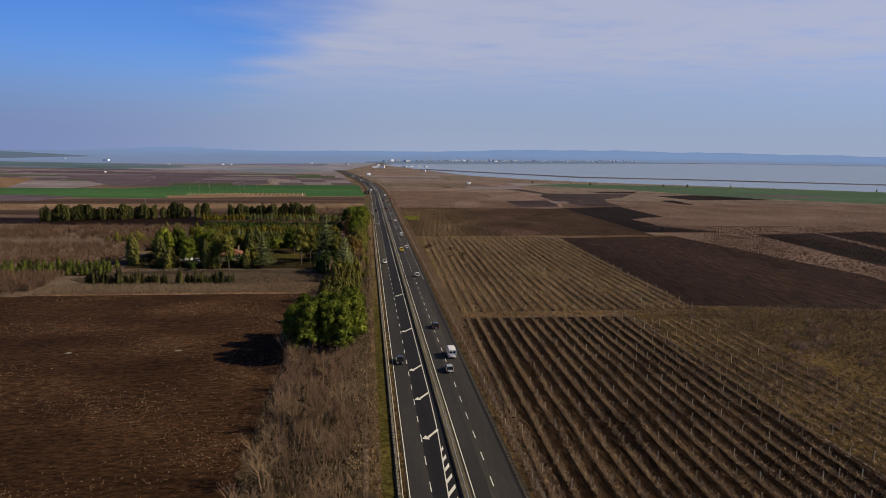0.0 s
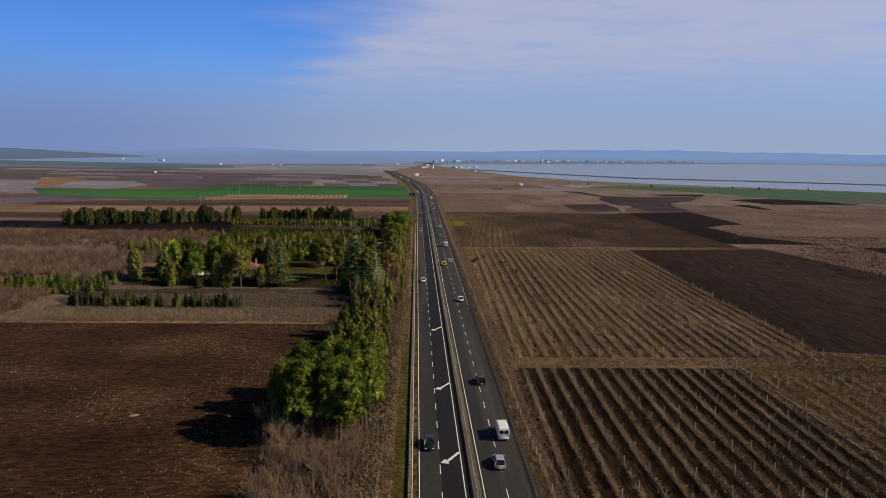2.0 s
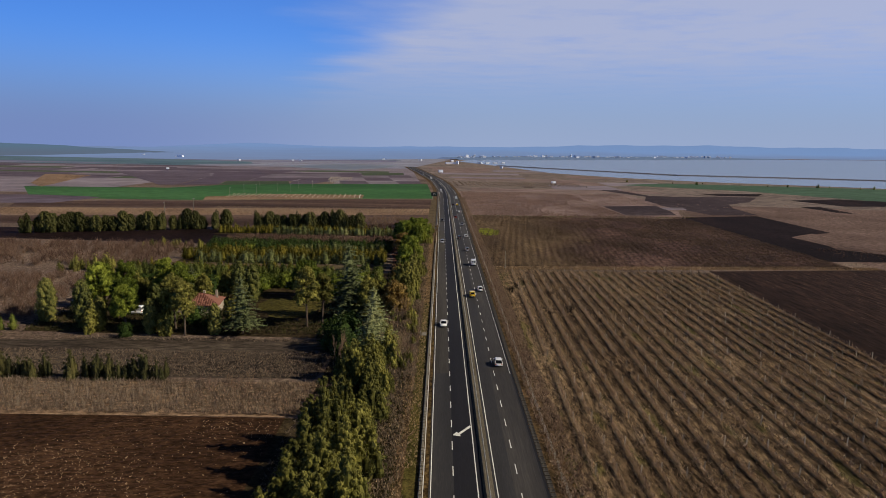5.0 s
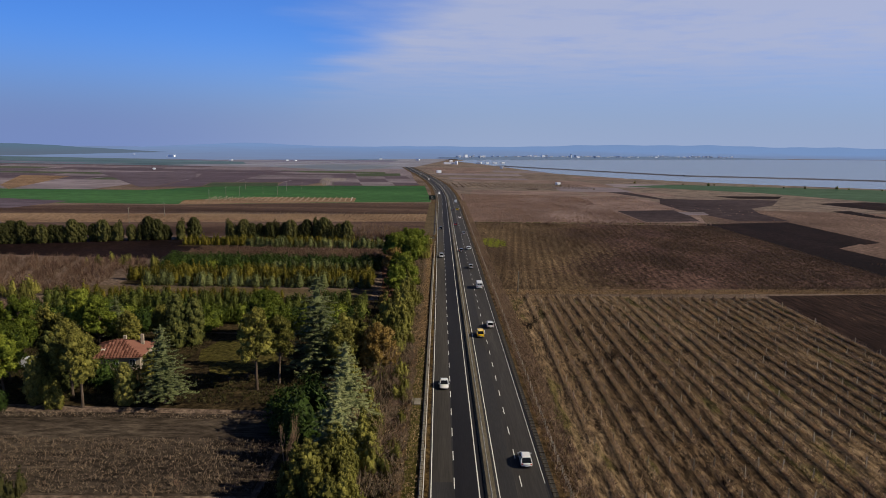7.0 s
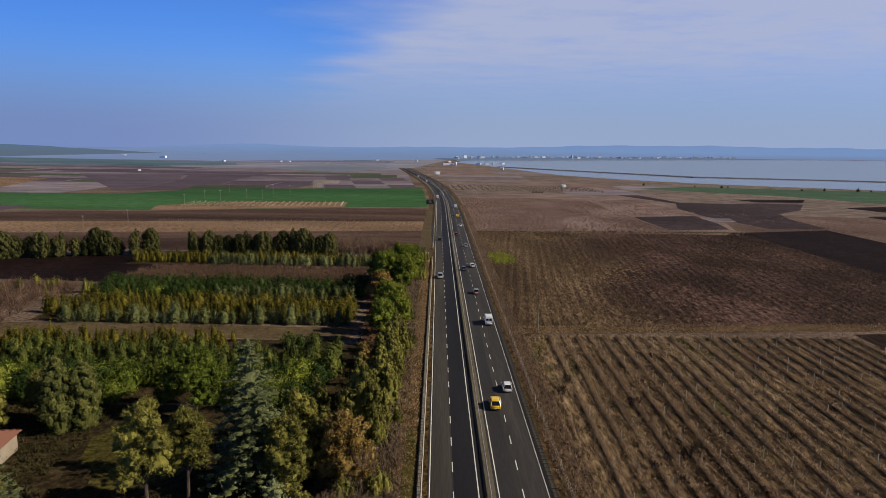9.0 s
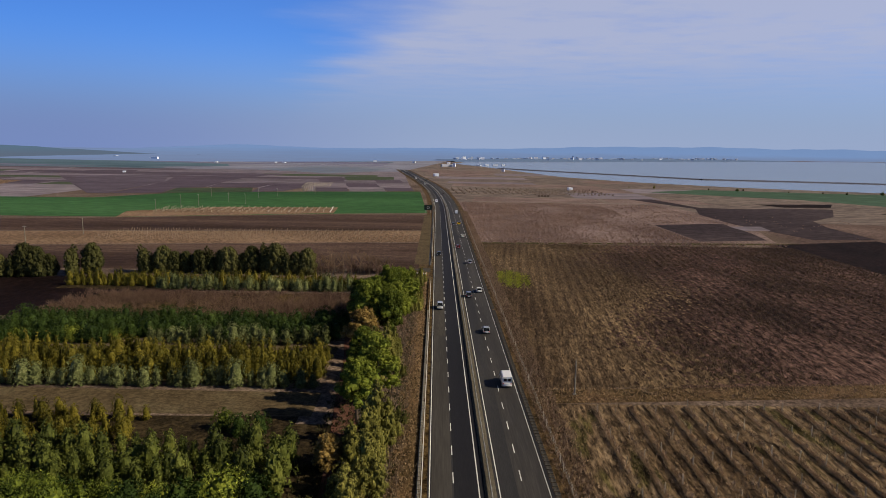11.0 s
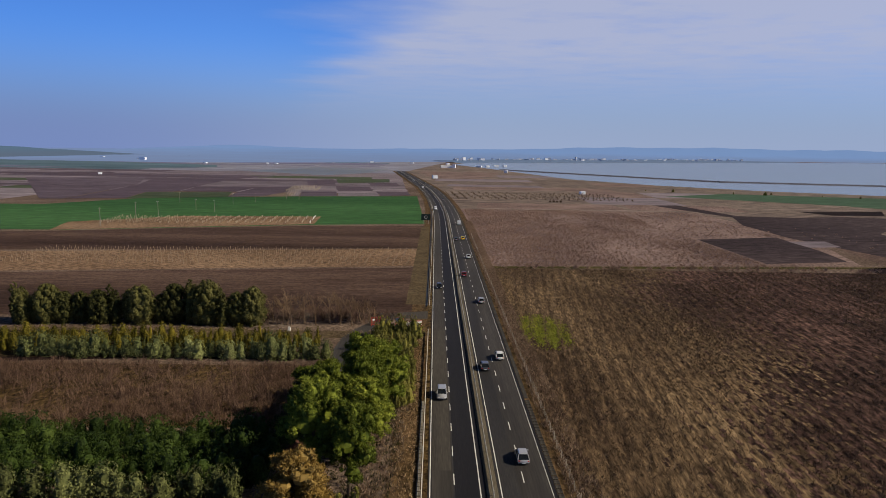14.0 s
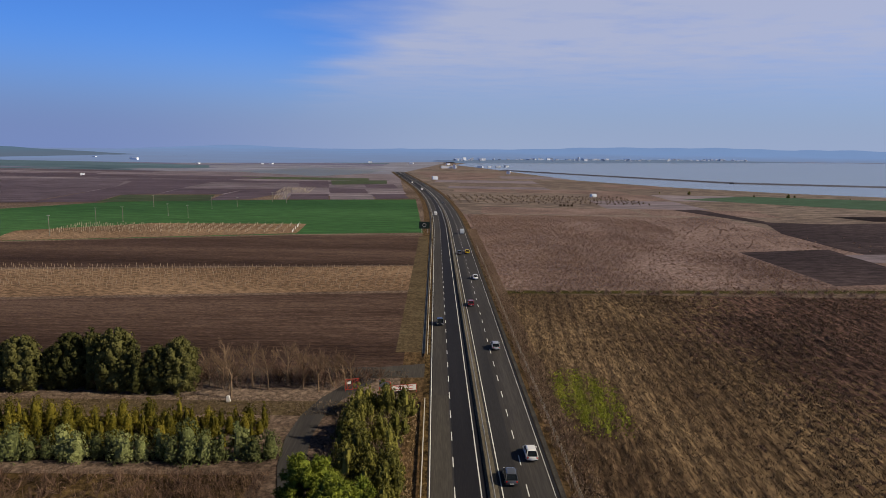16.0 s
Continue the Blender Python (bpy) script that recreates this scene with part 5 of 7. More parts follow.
def guardrail(label, x, y0, y1, side, post_step=4.0, last_post=410):
    """A W-beam rail on posts; side: the way its face looks."""
    rail = thing("guardrail", label, "guardrail", at=Matrix.Translation((0, 0, 0)))
    prof = [(0.0, 0.42), (0.08, 0.46), (0.08, 0.52), (0.02, 0.57), (0.08, 0.62), (0.08, 0.68), (0.05, 0.73), (-0.05, 0.75)]
    ys = [y for y in [y0] + [q for q in ROAD_Y if y0 < q < y1] + [y1]]
    v, f = [], []
    for y in ys:
        for a, h in prof:
            v.append((x + road_shift(y) + side * (0.06 + a), y, h + 0.12))
    n = len(prof)
    for i in range(len(ys) - 1):
        f += [(i * n + j, i * n + j + 1, i * n + n + j + 1, i * n + n + j) for j in range(n - 1)]
    part("rail", v, f, STEEL, rail)
    post = Shape().box(0, 0, 0, 0.10, 0.12, 0.85).mesh("guardrail_post", STEEL)
    y = y0 + 0.5
    while y < min(y1, last_post):
        share("post", post, rail, Matrix.Translation((x - side * 0.02 + road_shift(y), y, 0.05)))
        y += post_step
    return rail


guardrail("galvanised steel guardrail along the road's edge", 5.2, 40, 462, 1)
guardrail("galvanised steel guardrail beyond the side road", 5.3, 486, 1500, 1)
guardrail("galvanised steel guardrail in the median", 14.65, 40, 1500, -1)


# ---------------------------------------------------------------- trees of the wood and the roadside
pines = [round_tree("pine", 11 + i, 13.5 + i, 4.2, 3.0, PINE, "green pine with a domed crown of needle clumps", "pine", lobes=16, clumps=15, per=26, size=0.4, grain=0.38, flat=1.05) for i in range(3)]
umbrellas = [round_tree("umbrella_pine", 21, 10.2, 5.2, 1.6, PINE, "broad deep green umbrella pine by a clearing", "pine", lobes=20, clumps=14, per=24, size=0.38, flat=0.75, dome=1.0)]
olives = [column_tree("olive_green_conifer", 31 + i, 11 + i, 3.2, PINE_OLIVE, "olive-green conifer of several ragged spires", "conifer", clumps=110, per=20, size=0.36, spires=4, belly=0.35, cone=0.5, lump=0.4) for i in range(3)]
ragged = [round_tree("olive_pine", 36 + i, 12.0 + i, 4.0, 1.6, PINE_OLIVE, "yellow-olive pine with a ragged full crown", "pine", lobes=16, clumps=14, per=26, size=0.37, flat=1.0) for i in range(2)]
cedars = [cone_tree("cedar", 51 + i, 16 + i, 6.2, 2.2, CEDAR, "blue-green cedar with layered boughs", "cedar", tiers=15, arms=10, droop=0.10, per=14, size=0.32, power=0.85) for i in range(2)]
thin_pines = [round_tree("tall_pine", 61 + i, 14.0, 3.4, 5.2, PINE_OLIVE, "olive pine on a tall pale trunk", "pine", lobes=13, clumps=14, per=26, size=0.37, flat=0.95) for i in range(2)]
dark_cols = [column_tree("cypress", 71 + i, 9 + i, 1.8, CYPRESS, "dark green columnar cypress by the house", "cypress", clumps=70, per=24, size=0.28, belly=0.3) for i in range(2)]
row_firs = [column_tree("conifer", 81 + i, 10.2 + 0.7 * i, 3.6, ROW_FIR, "dark olive conifer with bushy overlapping sprays", "conifer", clumps=90, per=16, size=0.5, belly=0.35, up=0.3, spires=1 + 2 * (i == 2), lump=0.24) for i in range(3)]
silvers = [column_tree("silver_juniper", 91 + i, 5.2 + .4 * i, 2.0, SILVER, "silver-green juniper bush in a row", "juniper", clumps=26, per=18, size=0.44, belly=0.3, up=0.9, cone=0.55, spires=1 + i % 2, lump=0.5) for i in range(3)]
thujas = [column_tree("thuja", 101 + i, 7.0 + .5 * i, 2.2, THUJA, "yellow-olive thuja in a plantation row", "thuja", clumps=26, per=16, size=0.46, belly=0.3, up=1.2, cone=0.55, lump=0.42, spires=1 + 2 * (i == 2)) for i in range(3)]
youngs = [column_tree("young_pine", 111 + i, 5.6 + .4 * i, 2.5, GREEN_YOUNG, "young deep green pine in a dense plantation", "pine", clumps=22, per=20, size=0.46, up=0.8, belly=0.4, lump=0.5) for i in range(3)]
hedges = [column_tree("hedge_bush", 121 + i, 5.0, 2.6, GREEN_YOUNG if i < 2 else PINE, "dense dark green evergreen bush", "bush", clumps=40, per=18, size=0.42, belly=0.5, up=0.4, lump=0.36) for i in range(3)]
shrubs = [column_tree("olive_shrub", 131 + i, 5.2 + i * .9, 2.2, PINE_OLIVE, "olive-green wild shrub with upright sprays", "shrub", clumps=34, per=15, size=0.36, belly=0.35, up=0.8, spires=3) for i in range(3)]
bares = [bare_tree("bare_tree", 141 + i, 9.0 + i, 0.42, TWIG_PALE, "leafless grey-brown tree beside the road", "tree", stems=1 + i % 2, depth=4, forks=4, thick=0.02) for i in range(3)]
poplars = [bare_tree("bare_poplar", 147, 10.5, 0.10, TWIG_PALE, "leafless upright poplar with bundled pale stems", "tree", stems=9, depth=3, forks=3, thick=0.008)]
thickets = [bare_tree("bare_shrub", 151 + i, 6.0, 0.36, TWIG_PALE if i == 1 else TWIG, "leafless brown shrub of many stems", "shrub", stems=5, depth=3, thick=0.008) for i in range(3)]
ambers = [round_tree("amber_tree", 161, 9.5, 4.0, 1.0, AMBER, "tree with dry amber leaves", "tree", lobes=16, clumps=13, per=26, size=0.36)]

R = random.Random(77)


def scatter(n, x0, x1, y0, y1, s0=0.8, s1=1.2):
    return [(R.uniform(x0, x1), R.uniform(y0, y1), R.uniform(s0, s1)) for _ in range(n)]


# roadside strip, from south to north
strew(thickets, scatter(105, -17, -2.2, 74, 146, .75, 1.2), 1)
strew(bares, scatter(20, -16, -4, 76, 138, .55, .85) + [(-14, 138, .8), (-18, 143, .7), (-16, 140, .7)], 2)
strew(pines, [(-4.5, 137, .9), (-9, 140, .9), (-2.5, 142), (-13, 144, .95), (-7, 145), (-17, 149, .85), (-3, 149), (-11, 150), (-6, 153), (-15, 156, .9), (-3, 157), (-10, 159), (-17, 164, .75), (-6, 165, .9)]
      + [(-6, 346, .8), (-3, 353, .85), (-6, 359, .8), (-4, 388, 1.0), (-9, 392, 1.0), (-3, 396, 1.05), (-8, 400, 1.0), (-12, 402, .95), (-4, 406, 1.0), (-10, 409, .85), (-2, 412, .9), (-6, 417, .8)], 3, .92, 1.08)
strew(olives, [(-14, 170, .75), (-10, 172, .85), (-5, 172, .8), (-13, 178, .8), (-8, 180, .9), (-4, 184, .8), (-12, 187, .85), (-8, 190, .95), (-12, 196, .95), (-6, 197, .95), (-10, 203, .95), (-5, 207, .8), (-13, 207, .7)]
      + scatter(26, -12, -2, 211, 250, .45, .75) + [(-5, 296, 1.05), (-3, 301, .95), (-6, 306, .85), (-3, 311, .9), (-4, 318, .8), (-2, 324, .8), (-3, 331, .85), (-2, 338, .8), (-12, 290, .85), (-5, 366, .8), (-3, 372, .75), (-2, 378, .6)], 4)
strew(shrubs, scatter(44, -12, -1.8, 166, 245, .6, 1.0) + scatter(34, -8, 1.5, 240, 300, .4, .75) + scatter(105, -6.8, 2.2, 417, 459, .5, .9) + scatter(20, -6, 1, 300, 400, .4, .7), 5)
strew(ambers, [(-9, 380, 1), (-5.5, 282, 1.15), (-8, 330, .5)], 6)
strew(thickets, scatter(30, -9, 2, 236, 300, .5, .8) + scatter(26, -5, 2.5, 300, 420, .4, .6) + scatter(12, -60, -8, 466, 471, .5, .8) + scatter(22, -33, -7, 467, 472, .7, 1.0) + scatter(14, -40, -24, 225, 238, .4, .5), 7)
strew(poplars, [(-14.6, 240.7, 1.0)], 71)
# the wood round the house
strew(cedars, [(-42.3, 266, 1.05), (-17.4, 282.6, 1.05), (-69.8, 304, .72), (-7.6, 244.5, .7), (-8.5, 259, .8)], 8)
strew(thin_pines, [(-56, 264), (-27.6, 273), (-24.2, 276.5, .92), (-60, 268, .9)], 9)
strew(dark_cols, [(-49, 265.4, .9), (-53, 298, 1.25), (-50, 300, 1.1), (-80.7, 271), (-84, 270, 1.1), (-65.1, 265.5, 1.1), (-68, 274, 1.1), (-97, 275, 1.3), (-99, 278, 1.2), (-63, 272, 1.1)], 10)
strew(pines, [(-72.3, 267.6), (-77, 276), (-70, 296), (-82, 288), (-86, 281), (-90, 290), (-76, 300)], 11, .8, .98)
strew(umbrellas, [(-34, 305.5, 1.0), (-93, 297, .9)], 111)
strew(ragged, [(-12, 279.5, .95), (-9, 286, .85), (-13, 291, .8), (-63, 296, .7), (-58, 302, .7), (-47, 272, .6)], 112)
strew(olives, scatter(14, -94, -64, 298, 309, .5, .75) + [(-61, 264, .65), (-80, 266, .75), (-9, 270, .7), (-20, 296, .65), (-12, 299, .8)], 12)
strew(hedges, [(-20.5, 251, 1.7), (-23, 254, 1.5), (-12, 251, 1.6), (-18, 256, 1.6), (-15, 253, 1.5), (-26, 309, 1.25), (-22, 308, 1.25), (-18, 307, 1.2), (-15, 263, 1.4), (-70, 262, .7), (-52, 272, .9), (-58, 275, .9)], 13)
strew(bares, [(-21.7, 283, 1.05), (-30, 296, .6), (-3, 264, .7), (-7, 264, .75), (-1.5, 256, .6), (-3, 280, .8), (-2, 248, .8), (-4, 271, .9), (-1, 243, .7), (-5, 254, .7)], 14)
hedge_row = [column_tree("hedge_shrub", 171 + i, 5.0 + .7 * i, 1.5, HEDGE, "dark ragged evergreen shrub in a hedge", "shrub", clumps=26, per=12, size=0.45, belly=0.2, up=1.4, cone=0.6, spires=3) for i in range(3)]
# hedge at the edge of the field
strew(hedge_row, [(-98 + 1.5 * i + R.uniform(-.5, .5), 234.5 + R.uniform(-1, 1.5), R.uniform(.75, 1.1)) for i in range(34) if i not in (18, 19)], 15)
# plantation
strew(hedges, [(-100 + 2.9 * i + R.uniform(-.5, .5), yy + R.uniform(-.8, .8), R.uniform(.75, 1.0)) for yy in (311, 315, 319) for i in range(30) if not (yy < 318 and 17 < i < 24)], 16)
spruces = [column_tree("spruce", 181 + i, 6.4 + .6 * i, 1.9, SPRUCE, "young olive-green spruce in a dense row", "spruce", clumps=28, per=14, size=0.46, belly=0.2, up=1.2, cone=0.65, lump=0.4) for i in range(3)]
strew(spruces, [(-104 + 2.2 * i + R.uniform(-.4, .4), yy + R.uniform(-.8, .8), R.uniform(.6, .85)) for yy in (324, 328, 332) for i in range(42)], 17)
strew(thujas, [(-104 + 2.1 * i + R.uniform(-.6, .6), yy + R.uniform(-.9, .9), R.uniform(.38, .6)) for yy in (338, 342, 346) for i in range(31)], 172)
strew(hedges, [(-36, 342, .7), (-33, 343, .8), (-30, 341, .75), (-27, 343, .8), (-24, 341, .7), (-21, 342, .7)], 174)
strew(spruces, [(-176 + 2.5 * i + R.uniform(-.6, .6), yy + R.uniform(-1, 1), R.uniform(.45, .62)) for yy in (252, 257, 262, 267) for i in range(31)], 171)
strew(silvers, [(-96 + 2.5 * i + R.uniform(-.7, .7), 361.5 + R.uniform(-.6, .6), R.uniform(.55, .9)) for i in range(33)], 18)
strew(thujas, [(-98 + 1.9 * i + R.uniform(-.4, .4), yy + R.uniform(-.6, .6), R.uniform(.55, .72)) for yy in (365.5, 369, 372.5, 376) for i in range(44)], 19)
strew(silvers, [(-66 + 2.4 * i + R.uniform(-.7, .7), 387.5 + R.uniform(-.6, .6), R.uniform(.55, .9)) for i in range(21)], 20)
strew(youngs, [(-97 + 2.3 * i + R.uniform(-.4, .4), yy + R.uniform(-.6, .6), R.uniform(.55, .72)) for yy in (391.5, 395.5, 399.5, 403.5) for i in range(36)], 21)
strew(hedges, [(-94 + 2.5 * i, 387 + R.uniform(-.6, .6), R.uniform(.6, .8)) for i in range(12)], 211)
strew(silvers, [(-80 + 2.2 * i, 441.5 + R.uniform(-.9, .9), R.uniform(.65, .95)) for i in range(30)], 22)
strew(thujas, [(-110 + 2.2 * i, yy + R.uniform(-.7, .7), R.uniform(.42, .6)) for yy in (445.5, 449, 452) for i in range(42)], 23)
# the row of conifers
strew(row_firs, [(x + R.uniform(-.6, .6), 467 + R.uniform(-1.2, 1.2) - max(0, -100 - x) * 0.3, R.uniform(.8, 1.02)) for x in [-38.5 - 3.9 * i for i in range(44)] if not -111 < x < -99.5 and not -124 < x < -120], 24)
strew(bares, [(-28.5, 463, 1.15), (-31, 467, 1.0), (-26, 468, .9), (-23, 467, .95), (-20, 469, .8), (-17, 468, .85), (-14, 467, .8), (-11.5, 469, .8), (-9, 469.5, .75), (-34, 468, .8)], 25, .9, 1.1)

# leafless scrub west of the wood
bushes("bare_scrub", [(R.uniform(-300, -104), R.uniform(276, 332)) for _ in range(1100)], 301, 3.2, 0.05, DARK_SCRUB, "belt of leafless purple-brown scrub", "scrub")
bushes("bare_scrub", [(R.uniform(-260, -104), R.uniform(350, 402)) for _ in range(900)], 302, 3.2, 0.05, DARK_SCRUB, "belt of leafless purple-brown scrub", "scrub")
bushes("bare_scrub", [(R.uniform(-190, -112), R.uniform(219, 250)) for _ in range(420)], 303, 3.6, 0.05, DARK_SCRUB, "thicket of leafless scrub at the field's edge", "scrub")
bushes("bare_scrub", [(R.uniform(-70, -2), R.uniform(470, 474)) for _ in range(90)], 304, 3.0, 0.04, DARK_SCRUB, "leafless scrub beside the side road", "scrub")
strew(shrubs, scatter(26, -132, -104, 338, 350, .5, .9) + scatter(16, -135, -100, 392, 402, .5, .8), 173)


# ---------------------------------------------------------------- vineyards and rough growth
def vine_mesh(name, length, seed, grass):
    """One row of leafless vines with dry canes, and the grass at their feet."""
    rng = np.random.default_rng(seed)
    n = int(length / 1.1)
    ys = (np.arange(n) + rng.uniform(-.25, .25, n)) * 1.1
    ys = ys[rng.random(n) < 0.85]
    P = np.stack([rng.normal(0, 0.08, len(ys)), ys, np.full(len(ys), 0.25)], 1)
    stems = blades(P, np.tile([[0, 0, 1.0]], (len(P), 1)), rng, 2, 0.8, 0.05, 0.15)
    top = P + np.array([0, 0, 0.55])
    canes = blades(top, np.tile([[0, 0, 0.6]], (len(P), 1)), rng, 10, 0.85, 0.042, 0.8)
    m = int(length * grass)
    G = np.stack([rng.normal(0, 0.2, m), rng.uniform(0, length, m), np.full(m, 0.22)], 1)
    patch = np.sin(G[:, 1] / 4 + seed) + np.sin(G[:, 1] / 11 + seed * 2) + rng.normal(0, .7, m)
    G = G[patch > -0.6]
    return stems, canes, blades(G, np.tile([[0, 0, 0.8]], (len(G), 1)), rng, 3, 0.5, 0.026, 0.6)


post_mesh = Shape().box(0, 0, 0, 0.12, 0.12, 1.95, top=0.9).mesh("vine_post", WOODPOST)


def vineyard(x_first, count, y0, y1, seed, grass, label, group, posts=6.0):
    length = y1 - y0
    sets = []
    for k in range(3):
        stems, canes, turf = vine_mesh("vines", length, seed + k, grass)
        sets.append((cloud_mesh("vines", [stems, canes], VINE), cloud_mesh("row_grass", [turf], DRYGRASS)))
    rng = random.Random(seed)
    for i in range(count):
        x = x_first + ROW * i + LEAN_ROWS * (y0 - 180)
        row = thing("vine_row", label, "vine row", group, at=Matrix.Translation((x, y0, 0)) @ Matrix.Rotation(-math.atan(LEAN_ROWS), 4, "Z"))
        vines, turf = sets[rng.randrange(3)]
        share("vines", vines, row, Matrix.Identity(4))
        share("grass", turf, row, Matrix.Identity(4))
        y = rng.uniform(0, 2)
        while y < length:
            if rng.random() < 0.9:
                share("post", post_mesh, row, Matrix.Translation((rng.uniform(-.05, .05), y, 0.1)) @ Matrix.Rotation(rng.uniform(-.07, .07), 4, "X") @ Matrix.Rotation(rng.uniform(-.07, .07), 4, "Y"))
            y += posts * rng.uniform(.92, 1.08)


vineyard(30.0, 16, 62, 181, 401, 60, "row of leafless vines on grey posts", "vine rows by the road", posts=7)
vineyard(30.0, 24, 189, 353, 411, 95, "row of weedy leafless vines on leaning posts", "weedy vine rows", posts=9)
vineyard(82.8, 8, 78, 176, 421, 22, "overgrown vine row with grey posts among weeds", "overgrown vine rows", posts=10)

patchy = lambda sx, sy, lim: (lambda x, y, rng: np.sin(x / sx) * np.sin(y / sy) + 0.6 * np.sin(x / sx / 2.7 + 1) + rng.normal(0, .5, len(x)) > lim)
rows_only = lambda x, y, rng: np.cos(2 * math.pi * (x - 30 - 0.12 * (y - 180)) / ROW) + rng.normal(0, .45, len(x)) > 0.1
tufts("dry_grass", [(26, 110, 362, 546)], 1, 5.0, 0.6, 0.04, STRAW_BROWN, "dry canes and grass tufts in a fallow vineyard", "grass", 4, lambda x, y, rng: (rows_only(x, y, rng) | (rng.random(len(x)) < 0.35)) & (x < 72 + 0.12 * (y - 362) + rng.normal(0, 12, len(x))), 1.3)
tufts("dead_canes", [(60, 178, 366, 545)], 2, 1.7, 0.7, 0.06, STRAW_BROWN, "dead brown canes among clods", "canes", 5, patchy(9, 14, -0.3), 0.9)
tufts("weeds", [(80, 180, 60, 192)], 3, 2.0, 0.6, 0.06, REED, "tall brown weeds on fallow land", "weeds", 4, patchy(8, 12, -0.7), 0.8)
tufts("weeds", [(28, 140, 553, 780)], 4, 1.2, 0.6, 0.08, SCRUB, "pinkish brown scrub on fallow land", "weeds", 5, patchy(12, 20, -0.6), 1.2)
tufts("dry_grass", [(24.6, 29.0, 60, 700)], 5, 9.0, 0.6, 0.035, TAN_GRASS, "strip of tall dry grass beyond the fence", "grass", 4, None, 0.5)
tufts("dry_grass", [(-3, 2.4, 60, 460), (2.4, 4.2, 200, 460)], 6, 5.0, 0.4, 0.03, DRYGRASS, "short dry grass on the verge", "grass", 4, None, 0.6)
tufts("reeds", [(-110, -17, 218, 233)], 7, 6.0, 1.1, 0.035, REED, "pale band of dry reeds", "reeds", 4, None, 0.35)
tufts("tall_grass", [(-100, -15, 408.5, 437)], 8, 8.0, 1.2, 0.025, DARK_SCRUB, "band of tall brown grass", "grass", 4, patchy(9, 5, -0.55), 0.6)
bushes("bare_scrub", [(R.uniform(-100, -18), R.uniform(409, 436)) for _ in range(260)], 308, 2.3, 0.03, DARK_SCRUB, "leafless brown scrub in tall grass", "scrub")
tufts("dry_grass", [(-95, -18, 236, 262)], 9, 4.0, 0.6, 0.03, REED, "patchy dry grass in a clearing", "grass", 4, lambda x, y, rng: (y < 252) | (y > 259.5), 0.6)
tufts("straw", [(-110, -20, 74, 216)], 10, 1.6, 0.3, 0.035, DRYGRASS, "scattered straw on ploughed earth", "straw", 3, patchy(11, 6, 0.15), 1.2)
tufts("dry_grass", [(-18, 0, 74, 300)], 11, 3.0, 0.6, 0.03, REED, "dry undergrowth beneath roadside trees", "grass", 4, None, 0.6)
tufts("dry_grass", [(-95, -16, 456, 464), (-16, 3, 456, 462), (-60, 2, 470, 478)], 12, 3.5, 0.45, 0.03, REED, "dry grass beside the farm track", "grass", 4, None, 0.6)
tufts("undergrowth", [(-100, -8, 266, 308), (-12, 1.5, 150, 420)], 13, 1.8, 0.7, 0.07, UNDERGREEN, "dark green undergrowth beneath the trees", "grass", 4, lambda x, y, rng: (x < -47) | (x > -28) | (y < 280), 0.7)

# saplings and scrub of the fallow land
def off_the_plough(x, y):
    return not (140 < x < 195 and 560 < y < 645 or 165 < x < 275 and 380 < y < 570 or 285 < x < 405 and 285 < y < 395)


wild = [(R.uniform(30, 190), R.uniform(553, 775)) for _ in range(2600)] + [(R.uniform(190, 560), R.uniform(400, 690)) for _ in range(2600)]
bushes("saplings", [p for p in wild if off_the_plough(*p) and (p[0] < 190 or R.random() < 0.16)], 305, 0.8, 0.09, SCRUB, "leafless saplings on fallow land", "scrub", 7, 0.9)
bushes("bare_scrub", [(R.gauss(cx, 4), R.gauss(cy, 3)) for cx, cy in ((118, 150), (126, 158), (110, 143), (135, 166), (100, 130), (140, 140)) for _ in range(9)] + [(R.uniform(86, 175), R.uniform(80, 186)) for _ in range(30)] + [(R.uniform(30, 180), 548.5 + R.uniform(-1.5, 1.5)) for _ in range(70)], 306, 1.7, 0.05, SCRUB, "low leafless bushes among weeds", "scrub", 30, 0.8)
dark_shrubs = [bare_tree("dark_shrub", 156 + i, 3.2, 0.5, TWIG_DARK, "dark leafless shrub among weedy vines", "shrub", stems=8, depth=3, forks=4, thick=0.014) for i in range(2)]
strew(dark_shrubs, [(30.7, 315.7, .8), (33.6, 322.7, .8), (36.9, 328.9, .7), (42.8, 310.5, .95), (45.7, 291.7, 1.0), (55.5, 337.2, .6), (39.4, 288.3, .7), (42.9, 264.6, .7), (52, 281.4, .6), (65.4, 298.7, .55), (60, 318, .5), (75, 330, .5), (48, 240, .5), (70, 268, .5)], 62)
tufts("green_grass", [(28, 41, 448, 480)], 14, 30.0, 0.42, 0.08, FRESH_GRASS, "small patch of fresh green grass", "grass", 3, lambda x, y, rng: ((x - 34) / 5.5) ** 2 + ((y - 464) / 13) ** 2 + rng.normal(0, .45, len(x)) < 0.8, 1.6)
tufts("dry_grass", [(27, 106, 190, 353)], 15, 2.6, 0.45, 0.03, DRYGRASS, "dry grass between the weedy vine rows", "grass", 3, patchy(10, 17, -0.2), 1.0)
tufts("dry_grass", [(26, 106, 182, 188.5), (26, 180, 355, 371)], 16, 5.0, 0.35, 0.05, DRYGRASS, "dry grass on the field tracks", "grass", 3, lambda x, y, rng: (y < 190) | (np.abs(y - 358 - 0.07 * (x - 26)) < 3.5), 0.9)
tufts("weeds", [(190, 420, 180, 420)], 17, 0.35, 0.7, 0.10, DARK_SCRUB, "brown weeds beyond the ploughed fields", "weeds", 5, patchy(14, 22, -0.3), 0.9)
